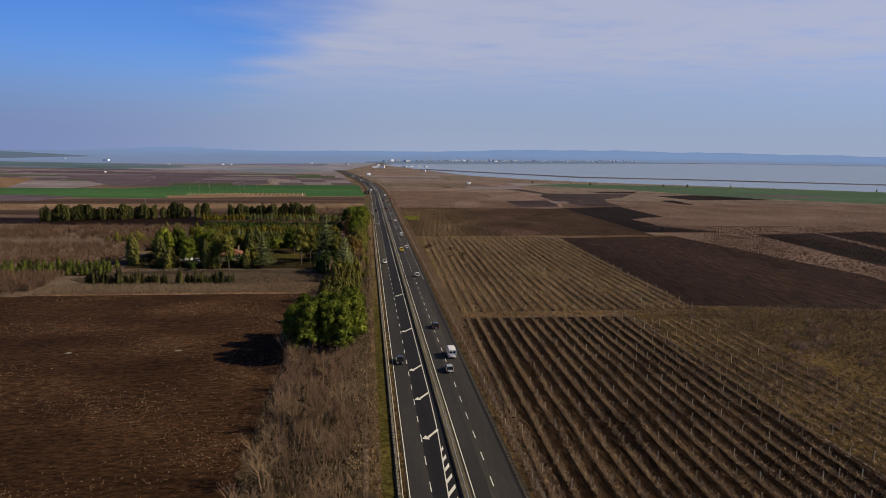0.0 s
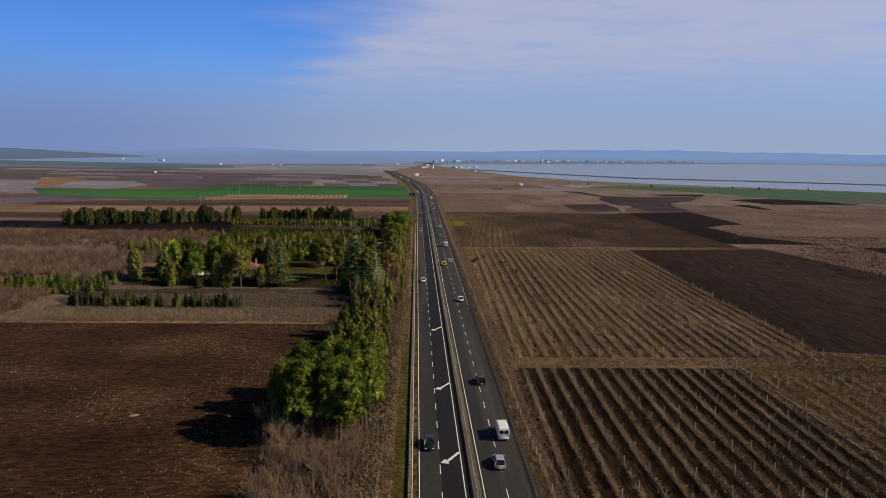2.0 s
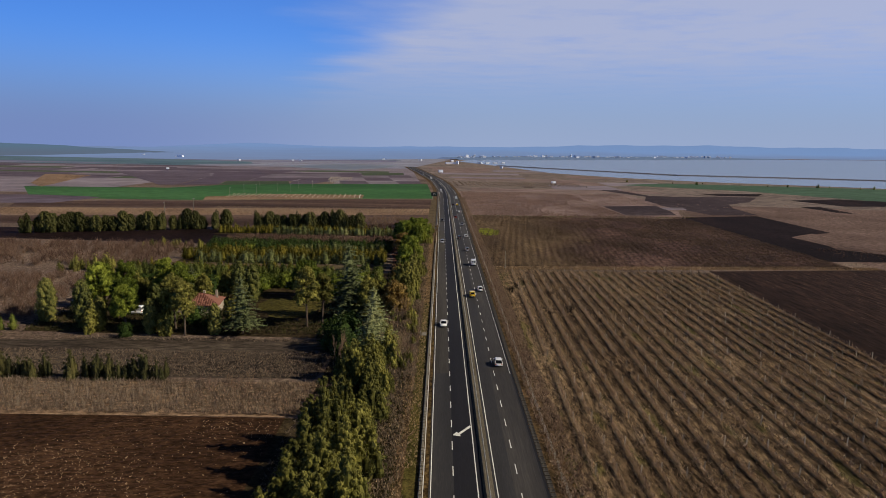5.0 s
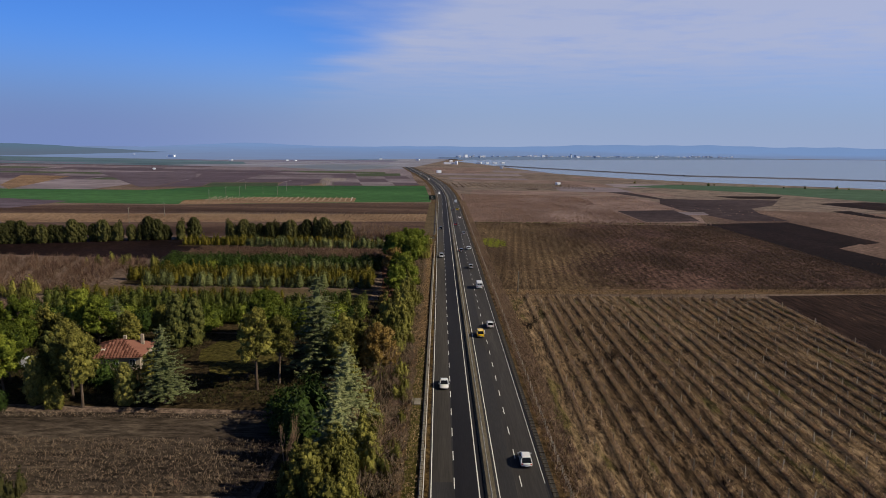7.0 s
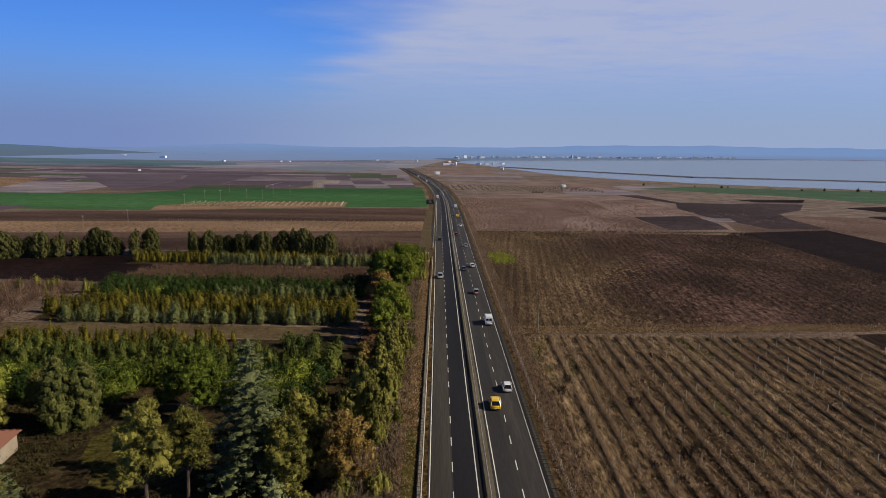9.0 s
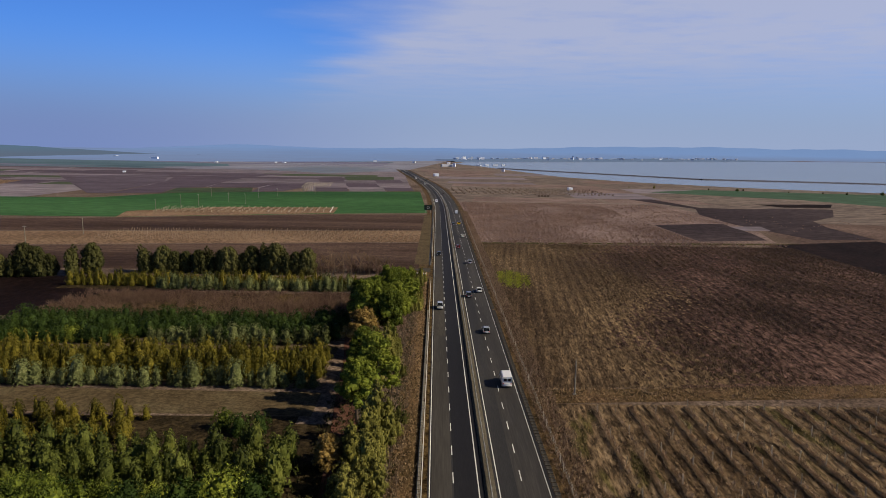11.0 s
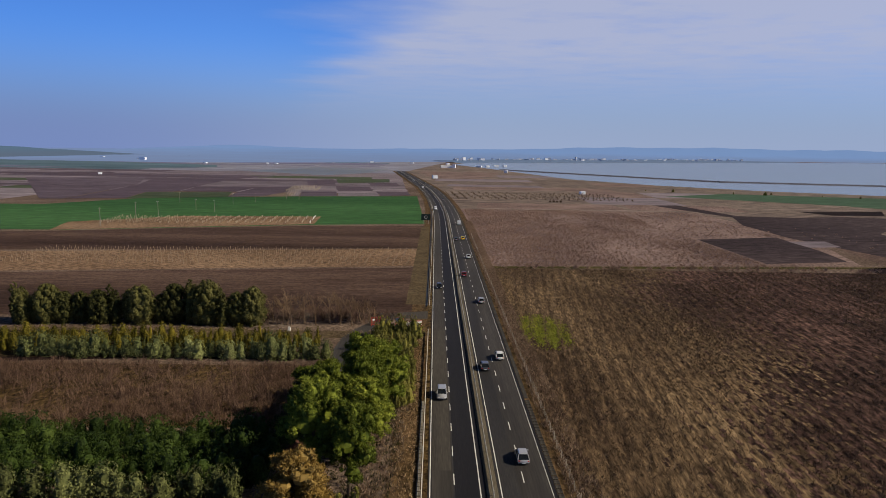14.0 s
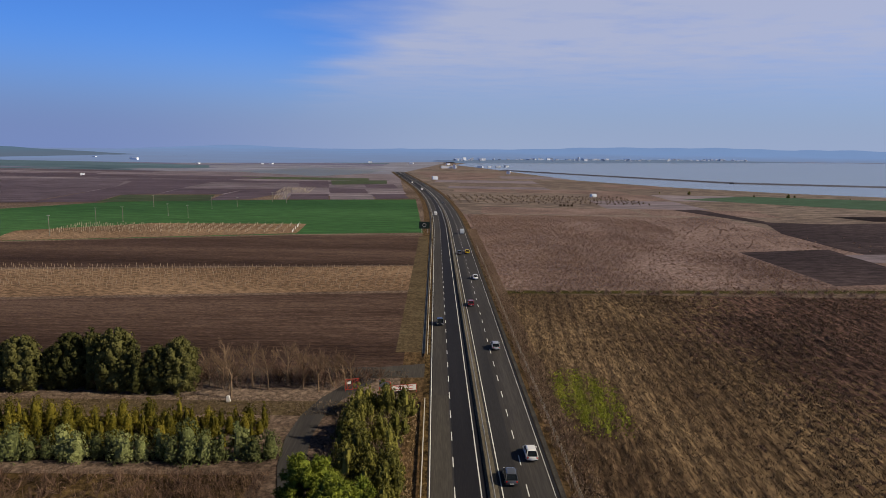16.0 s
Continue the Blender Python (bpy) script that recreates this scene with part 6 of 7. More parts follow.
tufts("dry_scrub", [(-19.7, 2.2, 72, 150), (-6, 2.4, 150, 420)], 18, 1.6, 1.1, 0.035, REED, "dry brown scrub beneath the roadside trees", "scrub", 6, None, 0.55)
tufts("tall_grass", [(-8.5, 2, 418, 460)], 19, 4.0, 1.7, 0.03, REED, "tall dry grass among roadside shrubs", "grass", 4, None, 0.4)
tufts("tall_grass", [(-9, 2.5, 236, 300)], 20, 2.0, 1.5, 0.03, REED, "tall dry grass beneath roadside trees", "grass", 4, None, 0.4)


# ---------------------------------------------------------------- roadside furniture
def gutter(label, x, y0, y1, wide, material):
    """A channel of short precast slabs with raised rims."""
    g = tagged(new("gutter"), label, "gutter", kind="structure")
    w = wide / 2
    slab = Shape().add([(-w, -0.47, 0.17), (-w * 0.6, -0.47, 0.17), (0, -0.47, 0.13), (w * 0.6, -0.47, 0.17), (w, -0.47, 0.17),
                        (-w, 0.47, 0.17), (-w * 0.6, 0.47, 0.17), (0, 0.47, 0.13), (w * 0.6, 0.47, 0.17), (w, 0.47, 0.17), (-w, -0.47, 0), (-w, 0.47, 0), (w, -0.47, 0), (w, 0.47, 0)],
                       [(0, 1, 6, 5), (1, 2, 7, 6), (2, 3, 8, 7), (3, 4, 9, 8), (10, 0, 5, 11), (4, 12, 13, 9), (10, 12, 4, 3, 2, 1, 0), (5, 6, 7, 8, 9, 13, 11)]).mesh("gutter_slab", material)
    y = y0
    for i in range(300):
        if y > y1:
            break
        share("slab", slab, g, Matrix.Translation((x + road_shift(y), y, 0)))
        y += 1.15
    return g


gutter("channel of short concrete slabs beside the guardrail", 4.8, 75, 420, 0.5, CONCRETE)
gutter("channel of short concrete slabs at the road's edge", 23.45, 76, 421, 0.75, DITCH)
ribbon("gutter", 23.1, 23.8, 0.15, DITCH, ys=[421, 680] + [y for y in ROAD_Y if y > 680], label="shallow concrete gutter along the road", category="gutter")
ribbon("gutter", 4.2, 4.9, 0.15, CONCRETE, ys=[488, 680] + [y for y in ROAD_Y if y > 680], label="shallow concrete gutter along the road", category="gutter")


def fence(x, y0, y1, step):
    f = thing("fence", "wire fence on weathered posts along the road", "fence")
    post = Shape().box(0, 0, 0, 0.12, 0.12, 1.5, top=0.85).mesh("fence_post", WOODPOST)
    rng = random.Random(3)
    y, last = y0, None
    while y < y1:
        share("post", post, f, Matrix.Translation((x + rng.uniform(-.1, .1) + road_shift(y), y, 0)) @ Matrix.Rotation(rng.uniform(-.08, .08), 4, "Y"))
        y += step * rng.uniform(.9, 1.1)
    for z in (0.5, 0.95, 1.35):
        w = Shape()
        w.tube([(x + road_shift(q), q, z) for q in (y0, 90, 120, y1)], [0.012] * 4, 3)
        w.part("wire", STEEL, f)


fence(25.4, 70, 640, 3.0)


def utility_pole(x, y, h, label, arm=True):
    p = thing("utility_pole", label, "utility pole", at=Matrix.Translation((x, y, 0)))
    Shape().tube([(0, 0, -0.1), (0, 0, h)], [0.17, 0.11], 8).part("pole", CONCRETE, p)
    Shape().box(0, 0, -0.05, 0.7, 0.7, 0.25, top=0.8).part("footing", CONCRETE, p)
    if arm:
        Shape().box(0, 0, h - 0.5, 1.5, 0.1, 0.1).part("crossarm", STEEL, p)
        for k in (-0.65, 0, 0.65):
            Shape().tube([(k, 0, h - 0.42), (k, 0, h - 0.2)], [0.05, 0.035], 6).part("insulator", PAINT, p)
    return p


utility_pole(33.2, 359.2, 6.8, "plain concrete post at the field's corner", arm=False)
for x, y, h in ((-173.6, 652.5, 10), (-175, 696, 9.5), (-168, 711, 8.8), (-157, 745, 7.6), (-141, 735, 7.8), (-146, 790, 8.6), (-135, 810, 7), (-168, 558, 8.5), (-172, 520, 9), (-190, 800, 8), (-120, 850, 8), (-108, 845, 8)):
    utility_pole(x, y, h, "pale concrete power pole in the fields")

# stakes of the far vineyard plots: each row one thing
def stake_row(x, y, n, step, slant, height, width, material, label, group, seed):
    rng = random.Random(seed)
    row = Shape()
    for k in range(n):
        if rng.random() < 0.9:
            row.box(slant * k + rng.uniform(-.25, .25), step * k + rng.uniform(-.3, .3), 0, width, width, height * rng.uniform(.8, 1.15), rz=rng.uniform(0, 1.5))
    ob = tagged(new("stake_row"), label, "vine row", group)
    ob.matrix_basis = Matrix.Translation((x, y, 0.05))
    tagged(row.part("stake_line", material, ob), kind="stuff")


STAKE = mat("pale_stakes", [(0.30, 0.25, 0.18), (0.42, 0.36, 0.27), (0.52, 0.46, 0.36)], 0.3, 3.0, bump=0)
STAKE_BROWN = mat("weathered_stakes", [(0.1810, 0.1357, 0.0961), (0.2601, 0.1979, 0.1413), (0.3393, 0.2657, 0.1923)], 0.3, 3.0, bump=0)
WHITE = mat("white_panel", [(0.62, 0.60, 0.56), (0.72, 0.70, 0.66), (0.8, 0.78, 0.75)], 0.4, 4, rough=0.6, bump=0.05, spec=0.3)
for i in range(26):
    stake_row(-66 - 4.6 * i, 677 - max(0, 0.5 * i), 17, 2.1, -0.20, 1.3, 0.13 if i else 0.22, STAKE if i else WHITE, "row of pale vineyard stakes in the wheat", "stake rows in the wheat", i)
for i in range(58):
    stake_row(-4 - 2.7 * i, 551 - 0.12 * i, 13, 2.9, 0.1, 1.15, 0.13, STAKE_BROWN, "row of short stakes in stubble", "stake rows in stubble", 100 + i)

# ---------------------------------------------------------------- side road, gate and signs
RED = mat("red_painted_steel", [(0.30, 0.03, 0.02), (0.42, 0.05, 0.03), (0.5, 0.08, 0.05)], 0.5, 8, rough=0.5, bump=0.05, spec=0.4)
CREAM = mat("cream_panel", [(0.66, 0.58, 0.38), (0.75, 0.67, 0.46), (0.8, 0.74, 0.55)], 0.4, 4, rough=0.6, bump=0.05, spec=0.3)
DARKPANEL = mat("dark_green_panel", [(0.012, 0.02, 0.018), (0.02, 0.032, 0.028), (0.03, 0.045, 0.04)], 0.4, 4, rough=0.6, bump=0.05)
sheet("side_road", [(5.9, 474), (5.9, 482), (-4, 479.5), (-40, 477), (-40, 473), (-9, 473), (-4, 473.5)], 0.085, ASPHALT_DUSTY, "dusty side road leading into the fields", "road")
curve = [(-5.5, 473), (-8, 469), (-11, 463), (-13, 456), (-13.6, 448), (-12.8, 440), (-10.9, 432), (-9.6, 425), (-9.0, 418)]
cv, cf = [], []
for i, (cx, cy) in enumerate(curve):
    a, b = curve[max(0, i - 1)], curve[min(len(curve) - 1, i + 1)]
    n = math.hypot(b[0] - a[0], b[1] - a[1])
    ux, uy = -(b[1] - a[1]) / n * 1.9, (b[0] - a[0]) / n * 1.9
    cv += [(cx + ux, cy + uy, 0.09), (cx - ux, cy - uy, 0.09)]
    if i:
        cf.append((2 * i - 2, 2 * i - 1, 2 * i + 1, 2 * i))
tagged(part("side_road", cv, cf, ASPHALT_GREY), "dark curved asphalt track into the wood", "road", kind="structure")


def framed_sign(name, label, x, y, turn, wide, high, foot, panel, bars, brace=True):
    s = thing(name, label, "sign", at=Matrix.Translation((x, y, 0)) @ Matrix.Rotation(radians(turn), 4, "Z"))
    for k in (-wide / 2, wide / 2):
        Shape().box(k, 0, 0, 0.09, 0.09, foot + high).part("post", RED, s)
        if brace:
            Shape().tube([(k, 0, (foot + high) * 0.8), (k, 1.0, 0)], [0.035, 0.035], 4).part("strut", RED, s)
    for z in (foot, foot + high):
        Shape().box(0, 0, z - 0.04, wide, 0.08, 0.08).part("rail", RED, s)
    if panel:
        Shape().box(0, -0.07, foot + 0.03, wide - 0.06, 0.03, high - 0.06).part("panel", panel, s)
    for k in range(bars):
        Shape().box(0, -0.10, foot + high * (0.25 + 0.5 * k / max(1, bars - 1)), wide * 0.7, 0.012, high * 0.09).part("lettering_bar", RED, s)
    return s


framed_sign("site_sign", "cream notice board on red steel frame", -1.9, 465.2, -32, 2.4, 1.3, 1.3, CREAM, 0)
framed_sign("banner", "white banner stretched on red steel frame", 1.4, 466.2, 14, 4.6, 1.1, 0.5, WHITE, 2)
gate = framed_sign("gate", "open red steel gate beside the side road", -7.9, 467, 18, 2.4, 1.9, 0.35, None, 0, brace=False)
for k in range(5):
    Shape().box(-0.9 + 0.45 * k, 0, 0.35, 0.05, 0.05, 1.9).part("gate_bar", RED, gate)
Shape().tube([(-1.1, 0, 0.4), (1.1, 0, 2.2)], [0.035, 0.035], 4).part("gate_bar", RED, gate)
Shape().box(-0.6, -0.06, 1.4, 0.6, 0.02, 0.45).part("notice", WHITE, gate)

board = thing("billboard", "dark green billboard on two steel legs", "billboard", at=Matrix.Translation((1.2, 684, 0)))
for k in (-1.6, 1.6):
    Shape().box(k, 0.1, 0, 0.18, 0.18, 4.2).part("leg", STEEL, board)
Shape().box(0, 0, 2.2, 5.4, 0.2, 3.6, bev=0.02).part("panel", DARKPANEL, board)
ring = Shape()
for k in range(16):
    a, b = 2 * math.pi * k / 16, 2 * math.pi * (k + 1) / 16
    ring.add([(math.cos(q) * r, -0.115, 4.0 + math.sin(q) * r) for q in (a, b) for r in (0.75, 1.0)], [(0, 1, 3, 2)])
ring.part("ring_mark", STEEL, board)

# a pale stone post and a log pile beside the track
marker = thing("marker_post", "white painted stone post by the bare tree", "post", at=Matrix.Translation((-28.4, 461.4, 0)))
Shape().box(0, 0, 0, 0.7, 0.5, 1.1, top=0.7, bev=0.1).part("shaft", WHITE, marker)
for x, y, a in ((-45.6, 155.1, 20), (-70.8, 154.9, -10)):
    rag = thing("plastic_sheet", "crumpled white plastic sheet on ploughed earth", "plastic sheet", at=Matrix.Translation((x, y, 0.14)) @ Matrix.Rotation(radians(a), 4, "Z"))
    Shape().add([(-.8, -.4, 0), (-.2, -.6, .1), (.5, -.4, .02), (1.0, -.1, .12), (.7, .5, .03), (0, .35, .2), (-.6, .5, .05), (.1, 0, .28)],
                [(0, 1, 7), (1, 2, 7), (2, 3, 7), (3, 4, 7), (4, 5, 7), (5, 6, 7), (6, 0, 7)]).part("film", CONCRETE, rag)
culvert = thing("culvert_head", "concrete culvert head below the guardrail", "culvert", at=Matrix.Translation((3.4, 268, 0)))
Shape().box(0, 0, 0, 1.2, 2.6, 0.35, bev=0.08).part("slab", CONCRETE, culvert)
Shape().box(-0.9, 0, 0, 0.3, 2.2, 0.7, bev=0.05).part("wing_wall", CONCRETE, culvert)

# ---------------------------------------------------------------- house in the wood
TILE = mat("red_clay_tile", [(0.085, 0.036, 0.027), (0.135, 0.060, 0.045), (0.20, 0.095, 0.072)], 0.6, 5, rough=0.85, bump=0.3, bump_dist=0.03, ob_random=0.5)
PLASTER = mat("cream_plaster", [(0.24, 0.20, 0.155), (0.31, 0.265, 0.21), (0.38, 0.33, 0.27)], 0.5, 5, rough=0.9, bump=0.2, bump_dist=0.01)
GLASS = plain("window_glass", (0.02, 0.025, 0.03), 0.08, 0.0, 0.6)
FRAME = plain("white_frame", (0.6, 0.6, 0.58), 0.5)


def house(x, y, turn, w, d, wall_h, roof_h, label, tiles=True):
    h = thing("house", label, "house", at=Matrix.Translation((x, y, 0)) @ Matrix.Rotation(radians(turn), 4, "Z"))
    Shape().box(0, 0, -0.1, w, d, wall_h + 0.1).part("wall", PLASTER, h)
    e = 0.6
    X, Y, rl = w / 2 + e, d / 2 + e, max(0.5, w / 2 - d / 2)
    z0, z1 = wall_h, wall_h + roof_h
    roof = Shape().add([(-X, -Y, z0), (X, -Y, z0), (X, Y, z0), (-X, Y, z0), (-rl, 0, z1), (rl, 0, z1)],
                       [(0, 1, 5, 4), (1, 2, 5), (2, 3, 4, 5), (3, 0, 4), (3, 2, 1, 0)]).part("roof", TILE, h)
    if tiles:
        tile = Shape().tube([(0, 0, 0), (0, 0.5, 0)], [0.16, 0.13], 6).mesh("tile", TILE)
        n_len = math.hypot(Y, roof_h)
        pitch = math.atan2(roof_h, Y)
        for side in (0, 1):
            for r in range(8):
                q = (r + 0.2) / 8.4
                half = X + (rl - X) * q
                m = int(2 * half / 0.62)
                for k in range(m):
                    px = -half + (k + 0.5) * 2 * half / m
                    at = Matrix.Rotation(math.pi * side, 4, "Z") @ Matrix.Translation((px, -Y + Y * q, z0 + roof_h * q + 0.03)) @ Matrix.Rotation(pitch, 4, "X") @ Matrix.Diagonal((1.6, n_len / 4.2, 0.7, 1))
                    ob = share("tile", tile, roof, at)
        ridge_cap = Shape().tube([(-rl, 0, z1 + 0.03), (rl, 0, z1 + 0.03)], [0.14, 0.14], 6).part("ridge", TILE, roof)
    for cx, cy in ((0.8, 0.9), (w / 2 - 1.2, 1.5)):
        ch = Shape().box(cx, cy, z0 + roof_h * 0.3, 0.6, 0.6, roof_h * 0.95).part("chimney", PLASTER, roof)
    Shape().box(-w * 0.22, -d * 0.3, z0 + roof_h * 0.42, 0.7, 0.6, 0.25).part("skylight", WHITE, roof)
    for k in (-0.3, 0.05, 0.36):
        win = Shape().box(w * k, -d / 2 - 0.02, 1.0, 1.2, 0.08, 1.3).part("window", FRAME, h)
        for g in (-0.28, 0.28):
            Shape().box(w * k + g, -d / 2 - 0.07, 1.08, 0.48, 0.03, 1.14).part("pane", GLASS, win)
        Shape().box(w * k, -d / 2 - 0.08, 0.93, 1.4, 0.16, 0.06).part("sill", CONCRETE, win)
    return h


house(-60.6, 286.9, 8, 10.6, 9.2, 2.9, 2.4, "single-storey house with red tiled hip roof", True)

# ---------------------------------------------------------------- vehicles
RUBBER = plain("tyre_rubber", (0.02, 0.02, 0.02), 0.85, 0, 0.2)
RIM = plain("alloy_rim", (0.42, 0.42, 0.43), 0.35, 0.9)
DARKGLASS = plain("tinted_car_glass", (0.012, 0.015, 0.018), 0.06, 0, 0.6)
LAMP = plain("lamp_lens", (0.75, 0.75, 0.72), 0.15, 0, 0.6)
TAIL = plain("red_lamp_lens", (0.45, 0.02, 0.015), 0.2, 0, 0.6)
TRIM = plain("black_plastic_trim", (0.02, 0.02, 0.022), 0.6)
PLATE = plain("plate_white", (0.7, 0.7, 0.68), 0.5)


def loft(sections, closed_ends=True):
    """Rings of equal length joined into a skin."""
    sh = Shape()
    n = len(sections[0])
    for ringpts in sections:
        sh.v += ringpts
    for i in range(len(sections) - 1):
        sh.f += [(i * n + j, i * n + (j + 1) % n, (i + 1) * n + (j + 1) % n, (i + 1) * n + j) for j in range(n)]
    if closed_ends:
        sh.f += [tuple(range(n - 1, -1, -1)), tuple((len(sections) - 1) * n + j for j in range(n))]
    return sh


def body_ring(y, w, z0, z1, tuck=0.12):
    return [(-w + tuck, y, z0), (w - tuck, y, z0), (w, y, z0 + (z1 - z0) * 0.35), (w, y, z0 + (z1 - z0) * 0.7), (w - tuck, y, z1), (-w + tuck, y, z1), (-w, y, z0 + (z1 - z0) * 0.7), (-w, y, z0 + (z1 - z0) * 0.35)]


def car(x, y, heading, paint, label, style="hatch"):
    """heading 0: nose towards +y."""
    root = thing("van" if style in ("van", "truck") else "car", label, "van" if style in ("van", "truck") else "car", "traffic on the highway",
                 at=Matrix.Translation((x + road_shift(y), y, 0.15)) @ Matrix.Rotation(radians(heading), 4, "Z"))
    L, W, belt, top = {"hatch": (4.1, .87, .88, 1.48), "sedan": (4.6, .89, .86, 1.42), "suv": (4.5, .92, 1.0, 1.68), "van": (5.3, .98, 1.15, 2.3), "truck": (6.2, 1.0, 1.15, 2.1)}[style]
    h = L / 2
    loft([body_ring(-h, W * .8, .38, belt * .80), body_ring(-h + .12, W * .95, .28, belt * .95), body_ring(-h + .7, W, .2, belt), body_ring(0, W, .2, belt),
          body_ring(h - 1.3, W, .2, belt * .98), body_ring(h - .45, W * .96, .24, belt * .84), body_ring(h - .1, W * .86, .32, belt * .70), body_ring(h, W * .72, .40, belt * .60)]).part("body", paint, root, smooth=True)
    r0, r1, f1, f0 = {"hatch": (-h + .15, -h + .75, .45, 1.15), "sedan": (-h + .75, -h + 1.5, .5, 1.2), "suv": (-h + .15, -h + .6, .5, 1.15), "van": (-h + .05, -h + .15, 1.1, 1.75), "truck": (0.75, .95, 1.7, 2.3)}[style]
    wb, wt = W * .93, W * .74 if style not in ("van", "truck") else W * .88
    cab = lambda y, w, z: [(-w, y, z), (w, y, z)]
    # glasshouse below, roof skin above
    g = Shape().add([(-wb, r0, belt - .03), (wb, r0, belt - .03), (wb, f0, belt - .06), (-wb, f0, belt - .06), (-wt, r1, top - .05), (wt, r1, top - .05), (wt, f1, top - .05), (-wt, f1, top - .05)],
                    [(0, 1, 5, 4), (1, 2, 6, 5), (2, 3, 7, 6), (3, 0, 4, 7), (4, 5, 6, 7)]).part("glasshouse", DARKGLASS if style not in ("van",) else paint, root)
    loft([[(-wt * .9, r1 - .02, top - .07), (wt * .9, r1 - .02, top - .07), (wt * .85, r1 + .02, top - .02), (-wt * .85, r1 + .02, top - .02)],
          [(-wt * 1.02, r1 + .25, top - .06), (wt * 1.02, r1 + .25, top - .06), (wt * .85, r1 + .25, top + .02), (-wt * .85, r1 + .25, top + .02)],
          [(-wt * 1.02, f1 - .2, top - .06), (wt * 1.02, f1 - .2, top - .06), (wt * .85, f1 - .2, top + .02), (-wt * .85, f1 - .2, top + .02)],
          [(-wt * .9, f1 + .02, top - .07), (wt * .9, f1 + .02, top - .07), (wt * .85, f1 - .02, top - .02), (-wt * .85, f1 - .02, top - .02)]]).part("roof", paint, root, smooth=False)
    for s in (-1, 1):
        for ya, yb, k in ((r0, r1, .07), (f0, f1, .06)):
            Shape().tube([(s * wb, ya, belt - .04), (s * wt, yb, top - .05)], [k, k * .8], 5).part("pillar", paint, root)
        if style != "truck":
            mid = (r1 + f1) / 2 - .1
            Shape().tube([(s * wb * 1.0, mid, belt - .04), (s * wt * 1.0, mid, top - .05)], [.045, .045], 4).part("pillar", paint, root)
        Shape().box(s * (W + .09), f0 - .25, belt - .02, .2, .12, .16, bev=.15).part("mirror", paint, root)
        Shape().box(s * W * .62, h - .13, belt * .55, .34, .16, .15, bev=.2).part("headlight", LAMP, root)
        Shape().box(s * W * .74, -h + .05, belt * .68, .26, .10, .20, bev=.15).part("tail_light", TAIL, root)
        for yy in (-h + .8, h - .85):
            tyre = Shape().tube([(s * (W - .2), yy, .31), (s * (W - .02), yy, .31)], [.32, .32], 14).part("wheel", RUBBER, root)
            Shape().tube([(s * (W - .05), yy, .31), (s * (W + .005), yy, .31)], [.2, .18], 10).part("rim", RIM, tyre)
    if style == "van":
        Shape().add([(-wb + .08, f0 + .01, belt + .05), (wb - .08, f0 + .01, belt + .05), (wt - .08, f1 + .03, top - .25), (-wt + .08, f1 + .03, top - .25)], [(0, 1, 2, 3)]).part("windscreen", DARKGLASS, root)
        for s in (-.42, .42):
            Shape().box(s * W, r0 - .0, belt + .25, W * .62, .06, .55).part("rear_window", DARKGLASS, root)
    if style == "truck":
        Shape().box(0, -1.35, .75, 2 * W, 3.9, 1.75, bev=.03).part("cargo_box", paint, root)
    Shape().box(0, -h - .005, belt * .42, .52, .03, .12).part("number_plate", PLATE, root)
    Shape().box(0, -h + .06, .28, W * 1.6, .14, .16, bev=.1).part("bumper", TRIM, root)
    Shape().box(0, h - .1, .28, W * 1.4, .14, .14, bev=.1).part("bumper", TRIM, root)
    return root


P_WHITE, P_SILVER, P_BLACK, P_YELLOW, P_RED, P_GREY = [plain("car_paint_" + n, c, .25, .3 if n in ("silver", "grey") else 0, .5, .6) for n, c in
    (("white", (.72, .72, .70)), ("silver", (.42, .43, .45)), ("black", (.012, .012, .014)), ("yellow", (.75, .50, .015)), ("red", (.20, .02, .02)), ("grey", (.10, .105, .115)))]
A, B, C, D = 20.75, 17.4, 7.95, 11.3
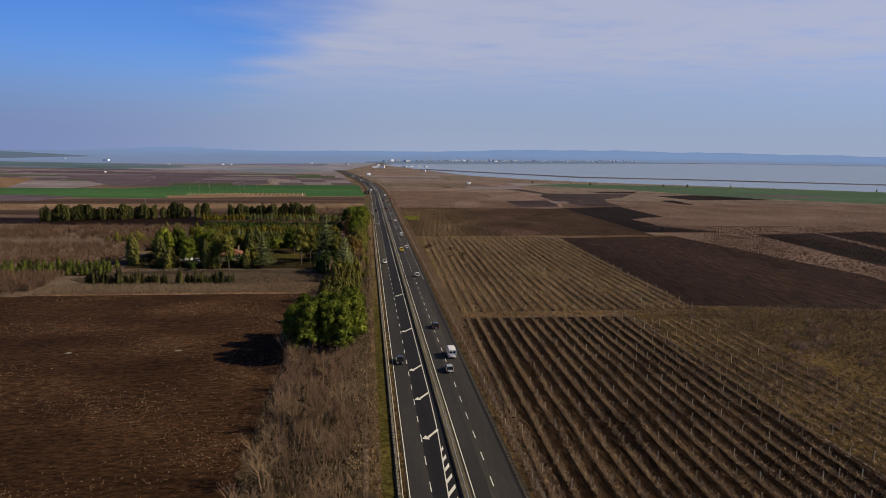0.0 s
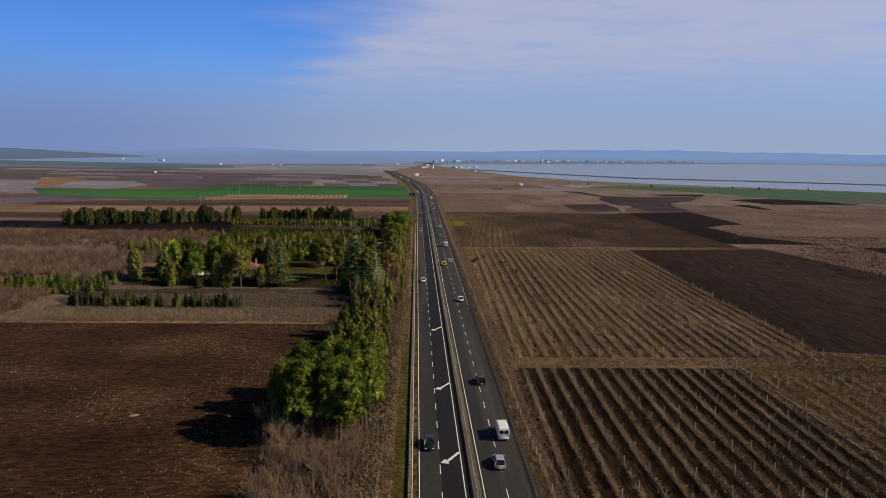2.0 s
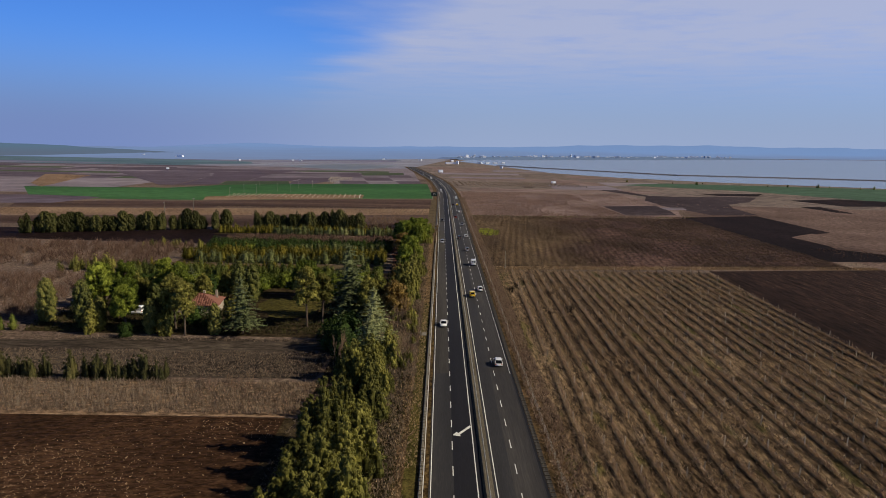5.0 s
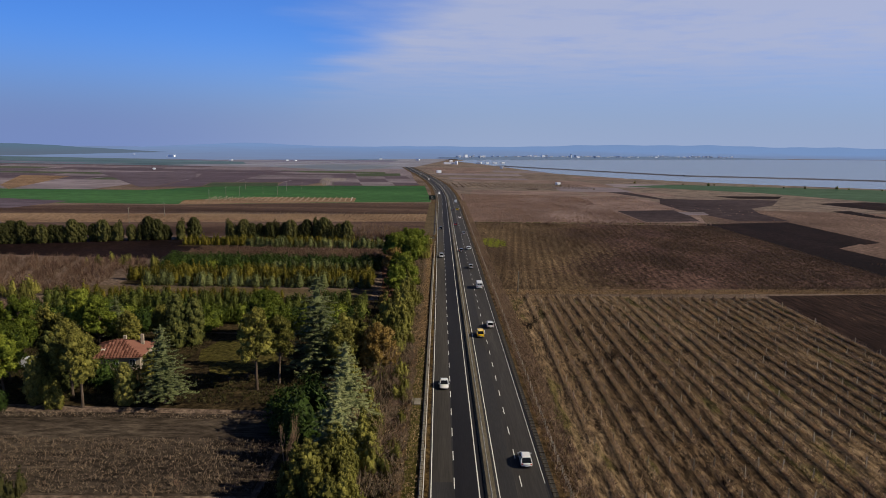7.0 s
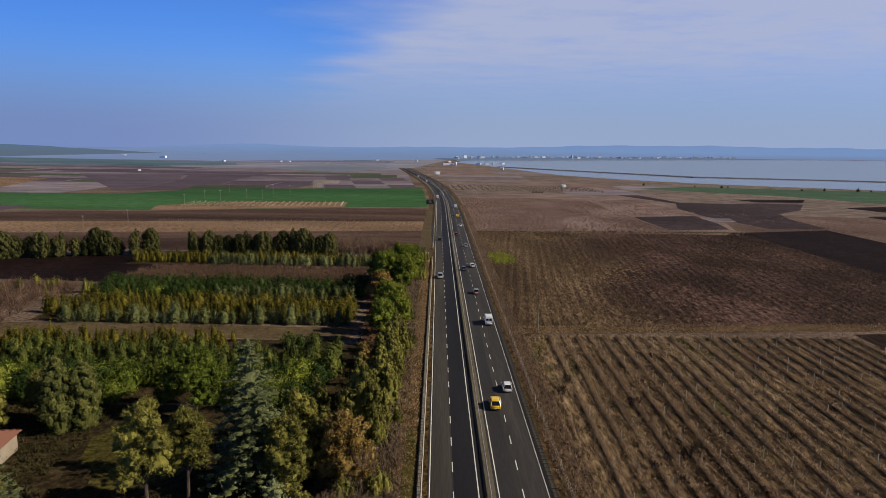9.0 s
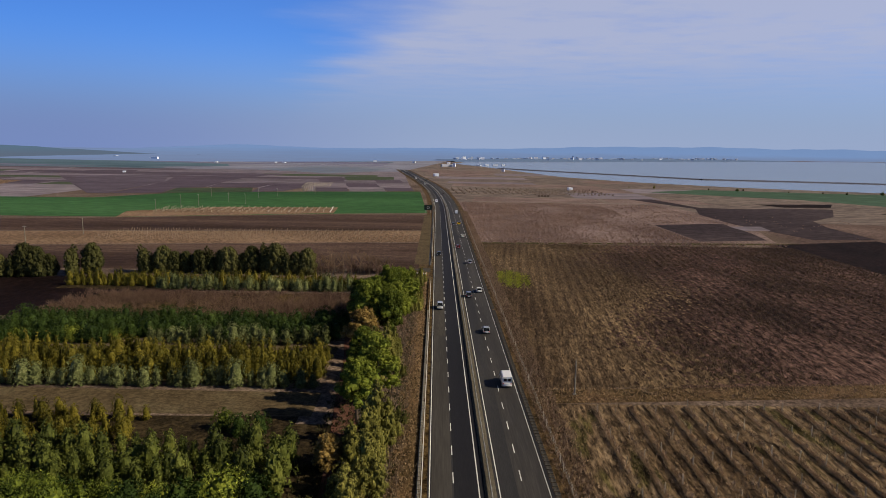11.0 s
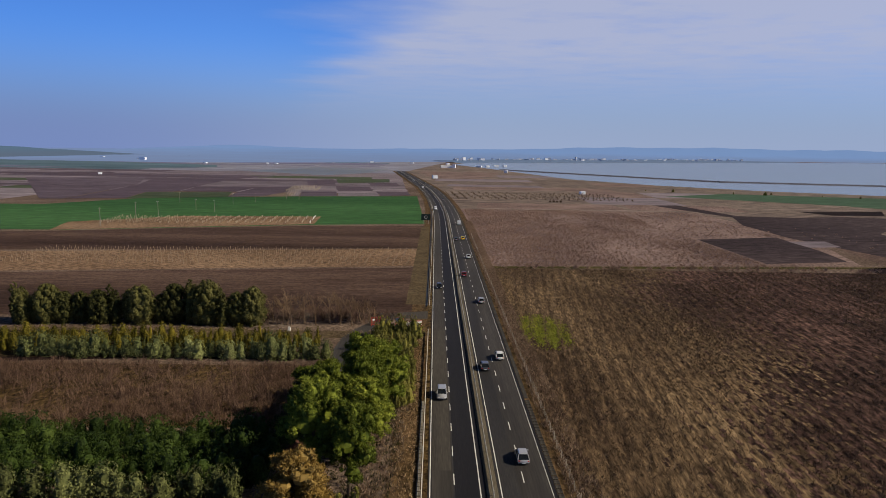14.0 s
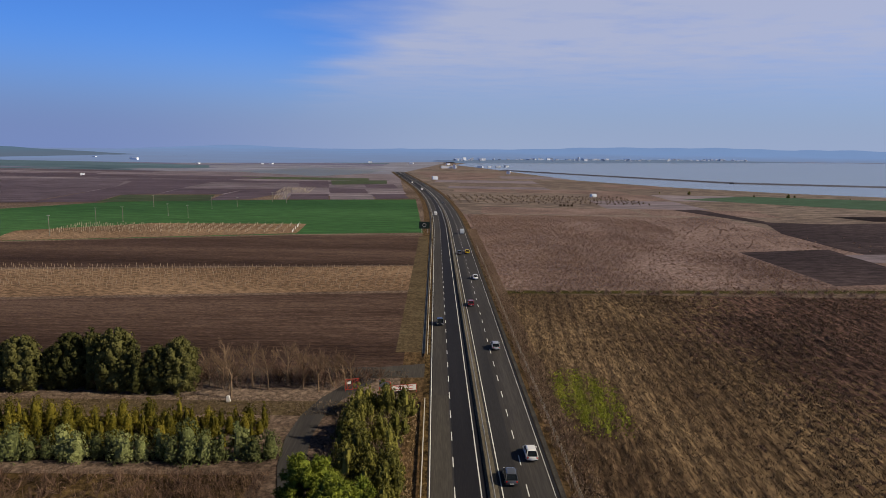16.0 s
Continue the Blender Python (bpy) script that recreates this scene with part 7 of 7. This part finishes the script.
for x, y, turn, paint, label, style in (
    (A, 147, 0, P_WHITE, "white panel van driving away", "van"), (18.9, 136.5, 0, P_SILVER, "silver hatchback driving away", "hatch"), (19.6, 172, 0, P_BLACK, "black hatchback driving away", "hatch"),
    (8.0, 143, 180, P_BLACK, "black sedan coming towards the junction", "sedan"), (8.4, 276, 180, P_WHITE, "white sedan driving the other way", "sedan"), (20.4, 246, 0, P_WHITE, "white hatchback driving away", "hatch"),
    (B + .3, 310, 0, P_YELLOW, "yellow taxi van driving away", "suv"), (A, 318, 0, P_WHITE, "white hatchback in the outer lane", "hatch"), (A, 364, 0, P_WHITE, "white delivery van driving away", "van"), (19.6, 398.5, 0, P_SILVER, "silver hatchback driving away", "hatch"),
    (8.2, 421.5, 180, P_SILVER, "pale blue-grey car coming closer", "suv"), (B - .3, 436.5, 0, P_GREY, "dark grey hatchback in the inner lane", "hatch"), (A, 443, 0, P_WHITE, "white hatchback in the outer lane", "hatch"),
    (A - .4, 492.5, 0, P_SILVER, "silver hatchback driving away", "hatch"), (B - .4, 531, 0, P_RED, "dark red hatchback driving away", "hatch"), (A - .2, 567.7, 0, P_WHITE, "white sedan driving away", "sedan"),
    (A - .4, 620, 0, P_YELLOW, "yellow taxi far along the road", "suv"), (B - .4, 618, 0, P_GREY, "grey sedan far along the road", "sedan"), (A, 682, 0, P_WHITE, "white box truck far along the road", "truck"),
    (8.2, 772, 180, P_WHITE, "white van coming along the bend", "van"), (8.2, 511, 180, P_BLACK, "black hatchback driving the other way", "hatch"), (18, 860, 0, P_SILVER, "silver car on the bend", "sedan"),
    (9, 1019, 180, P_WHITE, "white van far down the road", "van"), (9, 1152, 180, P_WHITE, "white truck far down the road", "truck"), (19, 1110, 0, P_GREY, "dark car far down the road", "suv"),
    (-9.3, 426.5, 184, P_WHITE, "white van parked on the shaded track", "van"), (-78, 283, 90, P_WHITE, "white van parked among the trees", "van"), (-73, 281, 60, P_SILVER, "silver car parked among the trees", "sedan")):
    car(x, y, turn, paint, label, style)

# ---------------------------------------------------------------- the far town and farms
# white, cream and grey walls, each blued in its colour for haze
TOWN = [mat("town_wall_" + n, [c, tuple(min(.85, v * 1.1) for v in c), tuple(min(.85, v * 1.2) for v in c)], .2, 3, bump=.1) for n, c in
        (("white", (.62, .66, .74)), ("cream", (.48, .50, .58)), ("grey", (.26, .31, .42)))]
rt = random.Random(21)


def building(x, y, w, d, h, material, label, gable=True, z=0.0):
    b = thing("building", label, "building", "far town", at=Matrix.Translation((x, y, z)) @ Matrix.Rotation(rt.uniform(-.4, .4), 4, "Z"))
    Shape().box(0, 0, -1, w, d, h + 1).part("wall", material, b)
    r = h * 0.3 if gable else 0.5
    if gable:
        Shape().add([(-w / 2 - .4, -d / 2 - .4, h), (w / 2 + .4, -d / 2 - .4, h), (w / 2 + .4, d / 2 + .4, h), (-w / 2 - .4, d / 2 + .4, h), (-w / 2, 0, h + r), (w / 2, 0, h + r)],
                    [(0, 1, 5, 4), (1, 2, 5), (2, 3, 4, 5), (3, 0, 4), (3, 2, 1, 0)]).part("roof", TILE, b)
    else:
        Shape().box(0, 0, h, w + .4, d + .4, r).part("roof", TOWN[0], b)
    return b


for i in range(165):
    x = 70 + 1500 * rt.random() ** 1.15
    y = 2300 + 0.717 * (x - 70) + rt.uniform(35, 170)
    building(x, y, rt.uniform(5, 15), rt.uniform(5, 8), rt.choice((2.5, 3, 4, 4, 5, 7)), rt.choice(TOWN), "small pale building of a far town", False, z=rt.uniform(4, 9))
building(33, 1770, 30, 8, 5, TOWN[1], "long pale block on the far shore", False)
building(49, 1764, 6, 6, 8, TOWN[0], "white tower at a long block", False)
for x, y, w, hh in ((113, 1866, 13, 3), (136, 1890, 9, 3), (160, 1915, 12, 3), (185, 1950, 9, 3), (6, 1253, 7, 4), (139, 1507, 6, 4.5), (-771, 2009, 18, 7), (-789, 2030, 9, 4), (-468, 1215, 4, 2), (-965, 2180, 12, 5), (-534, 1809, 7, 2), (-398, 1849, 6, 2.5), (-380, 1860, 6, 2), (40, 2050, 9, 4), (-60, 2120, 10, 3), (-175, 2122, 9, 4)):
    building(x, y, w, 8, hh, TOWN[0], "lone white building among far fields", False)
building(520, 2640, 6, 6, 12, TOWN[0], "tall tower in the far town", False, z=8)
shed = thing("shed", "row of small dark sheds in the field", "shed", at=Matrix.Translation((110, 853, 0)))
for k in range(4):
    Shape().box(-4.5 + 3 * k, 0, 0, 1.7, 1.7, 1.6, top=.95).part("hut", BARK, shed)
building(158, 960, 5, 4, 2.4, TOWN[0], "low white hut near the shore", False)

# rows of orchard trees beyond the fallow land
for i in range(12):
    stake_row(-112 - 2.6 * i, 946 - 0.5 * i, 16, 5.0, -0.55, 1.6, 0.2, STAKE, "row of pale stakes far along the road", "far stake rows", 300 + i)
for i in range(5):
    stake_row(-117 - 2.2 * i, 876, 9, 7.0, -1.3, 1.6, 0.2, STAKE, "row of pale stakes far along the road", "far stake rows", 330 + i)
bushes("orchard_row", [(26 + road_shift(yy) + 7.0 * i + rt.uniform(-1, 1), yy + rt.uniform(-1, 1)) for yy in range(872, 960, 11) for i in range(24)], 307, 2.4, 0.09, REED, "rows of small leafless orchard trees", "orchard", 16, 0.5)
# bushes on the lake shore and the peninsula
strew(shrubs, [(230 + 14 * i + rt.uniform(-6, 6), 1040 - 4.6 * i + rt.uniform(-15, 5), rt.uniform(.3, .8)) for i in sorted(rt.sample(range(40), 18))], 80)
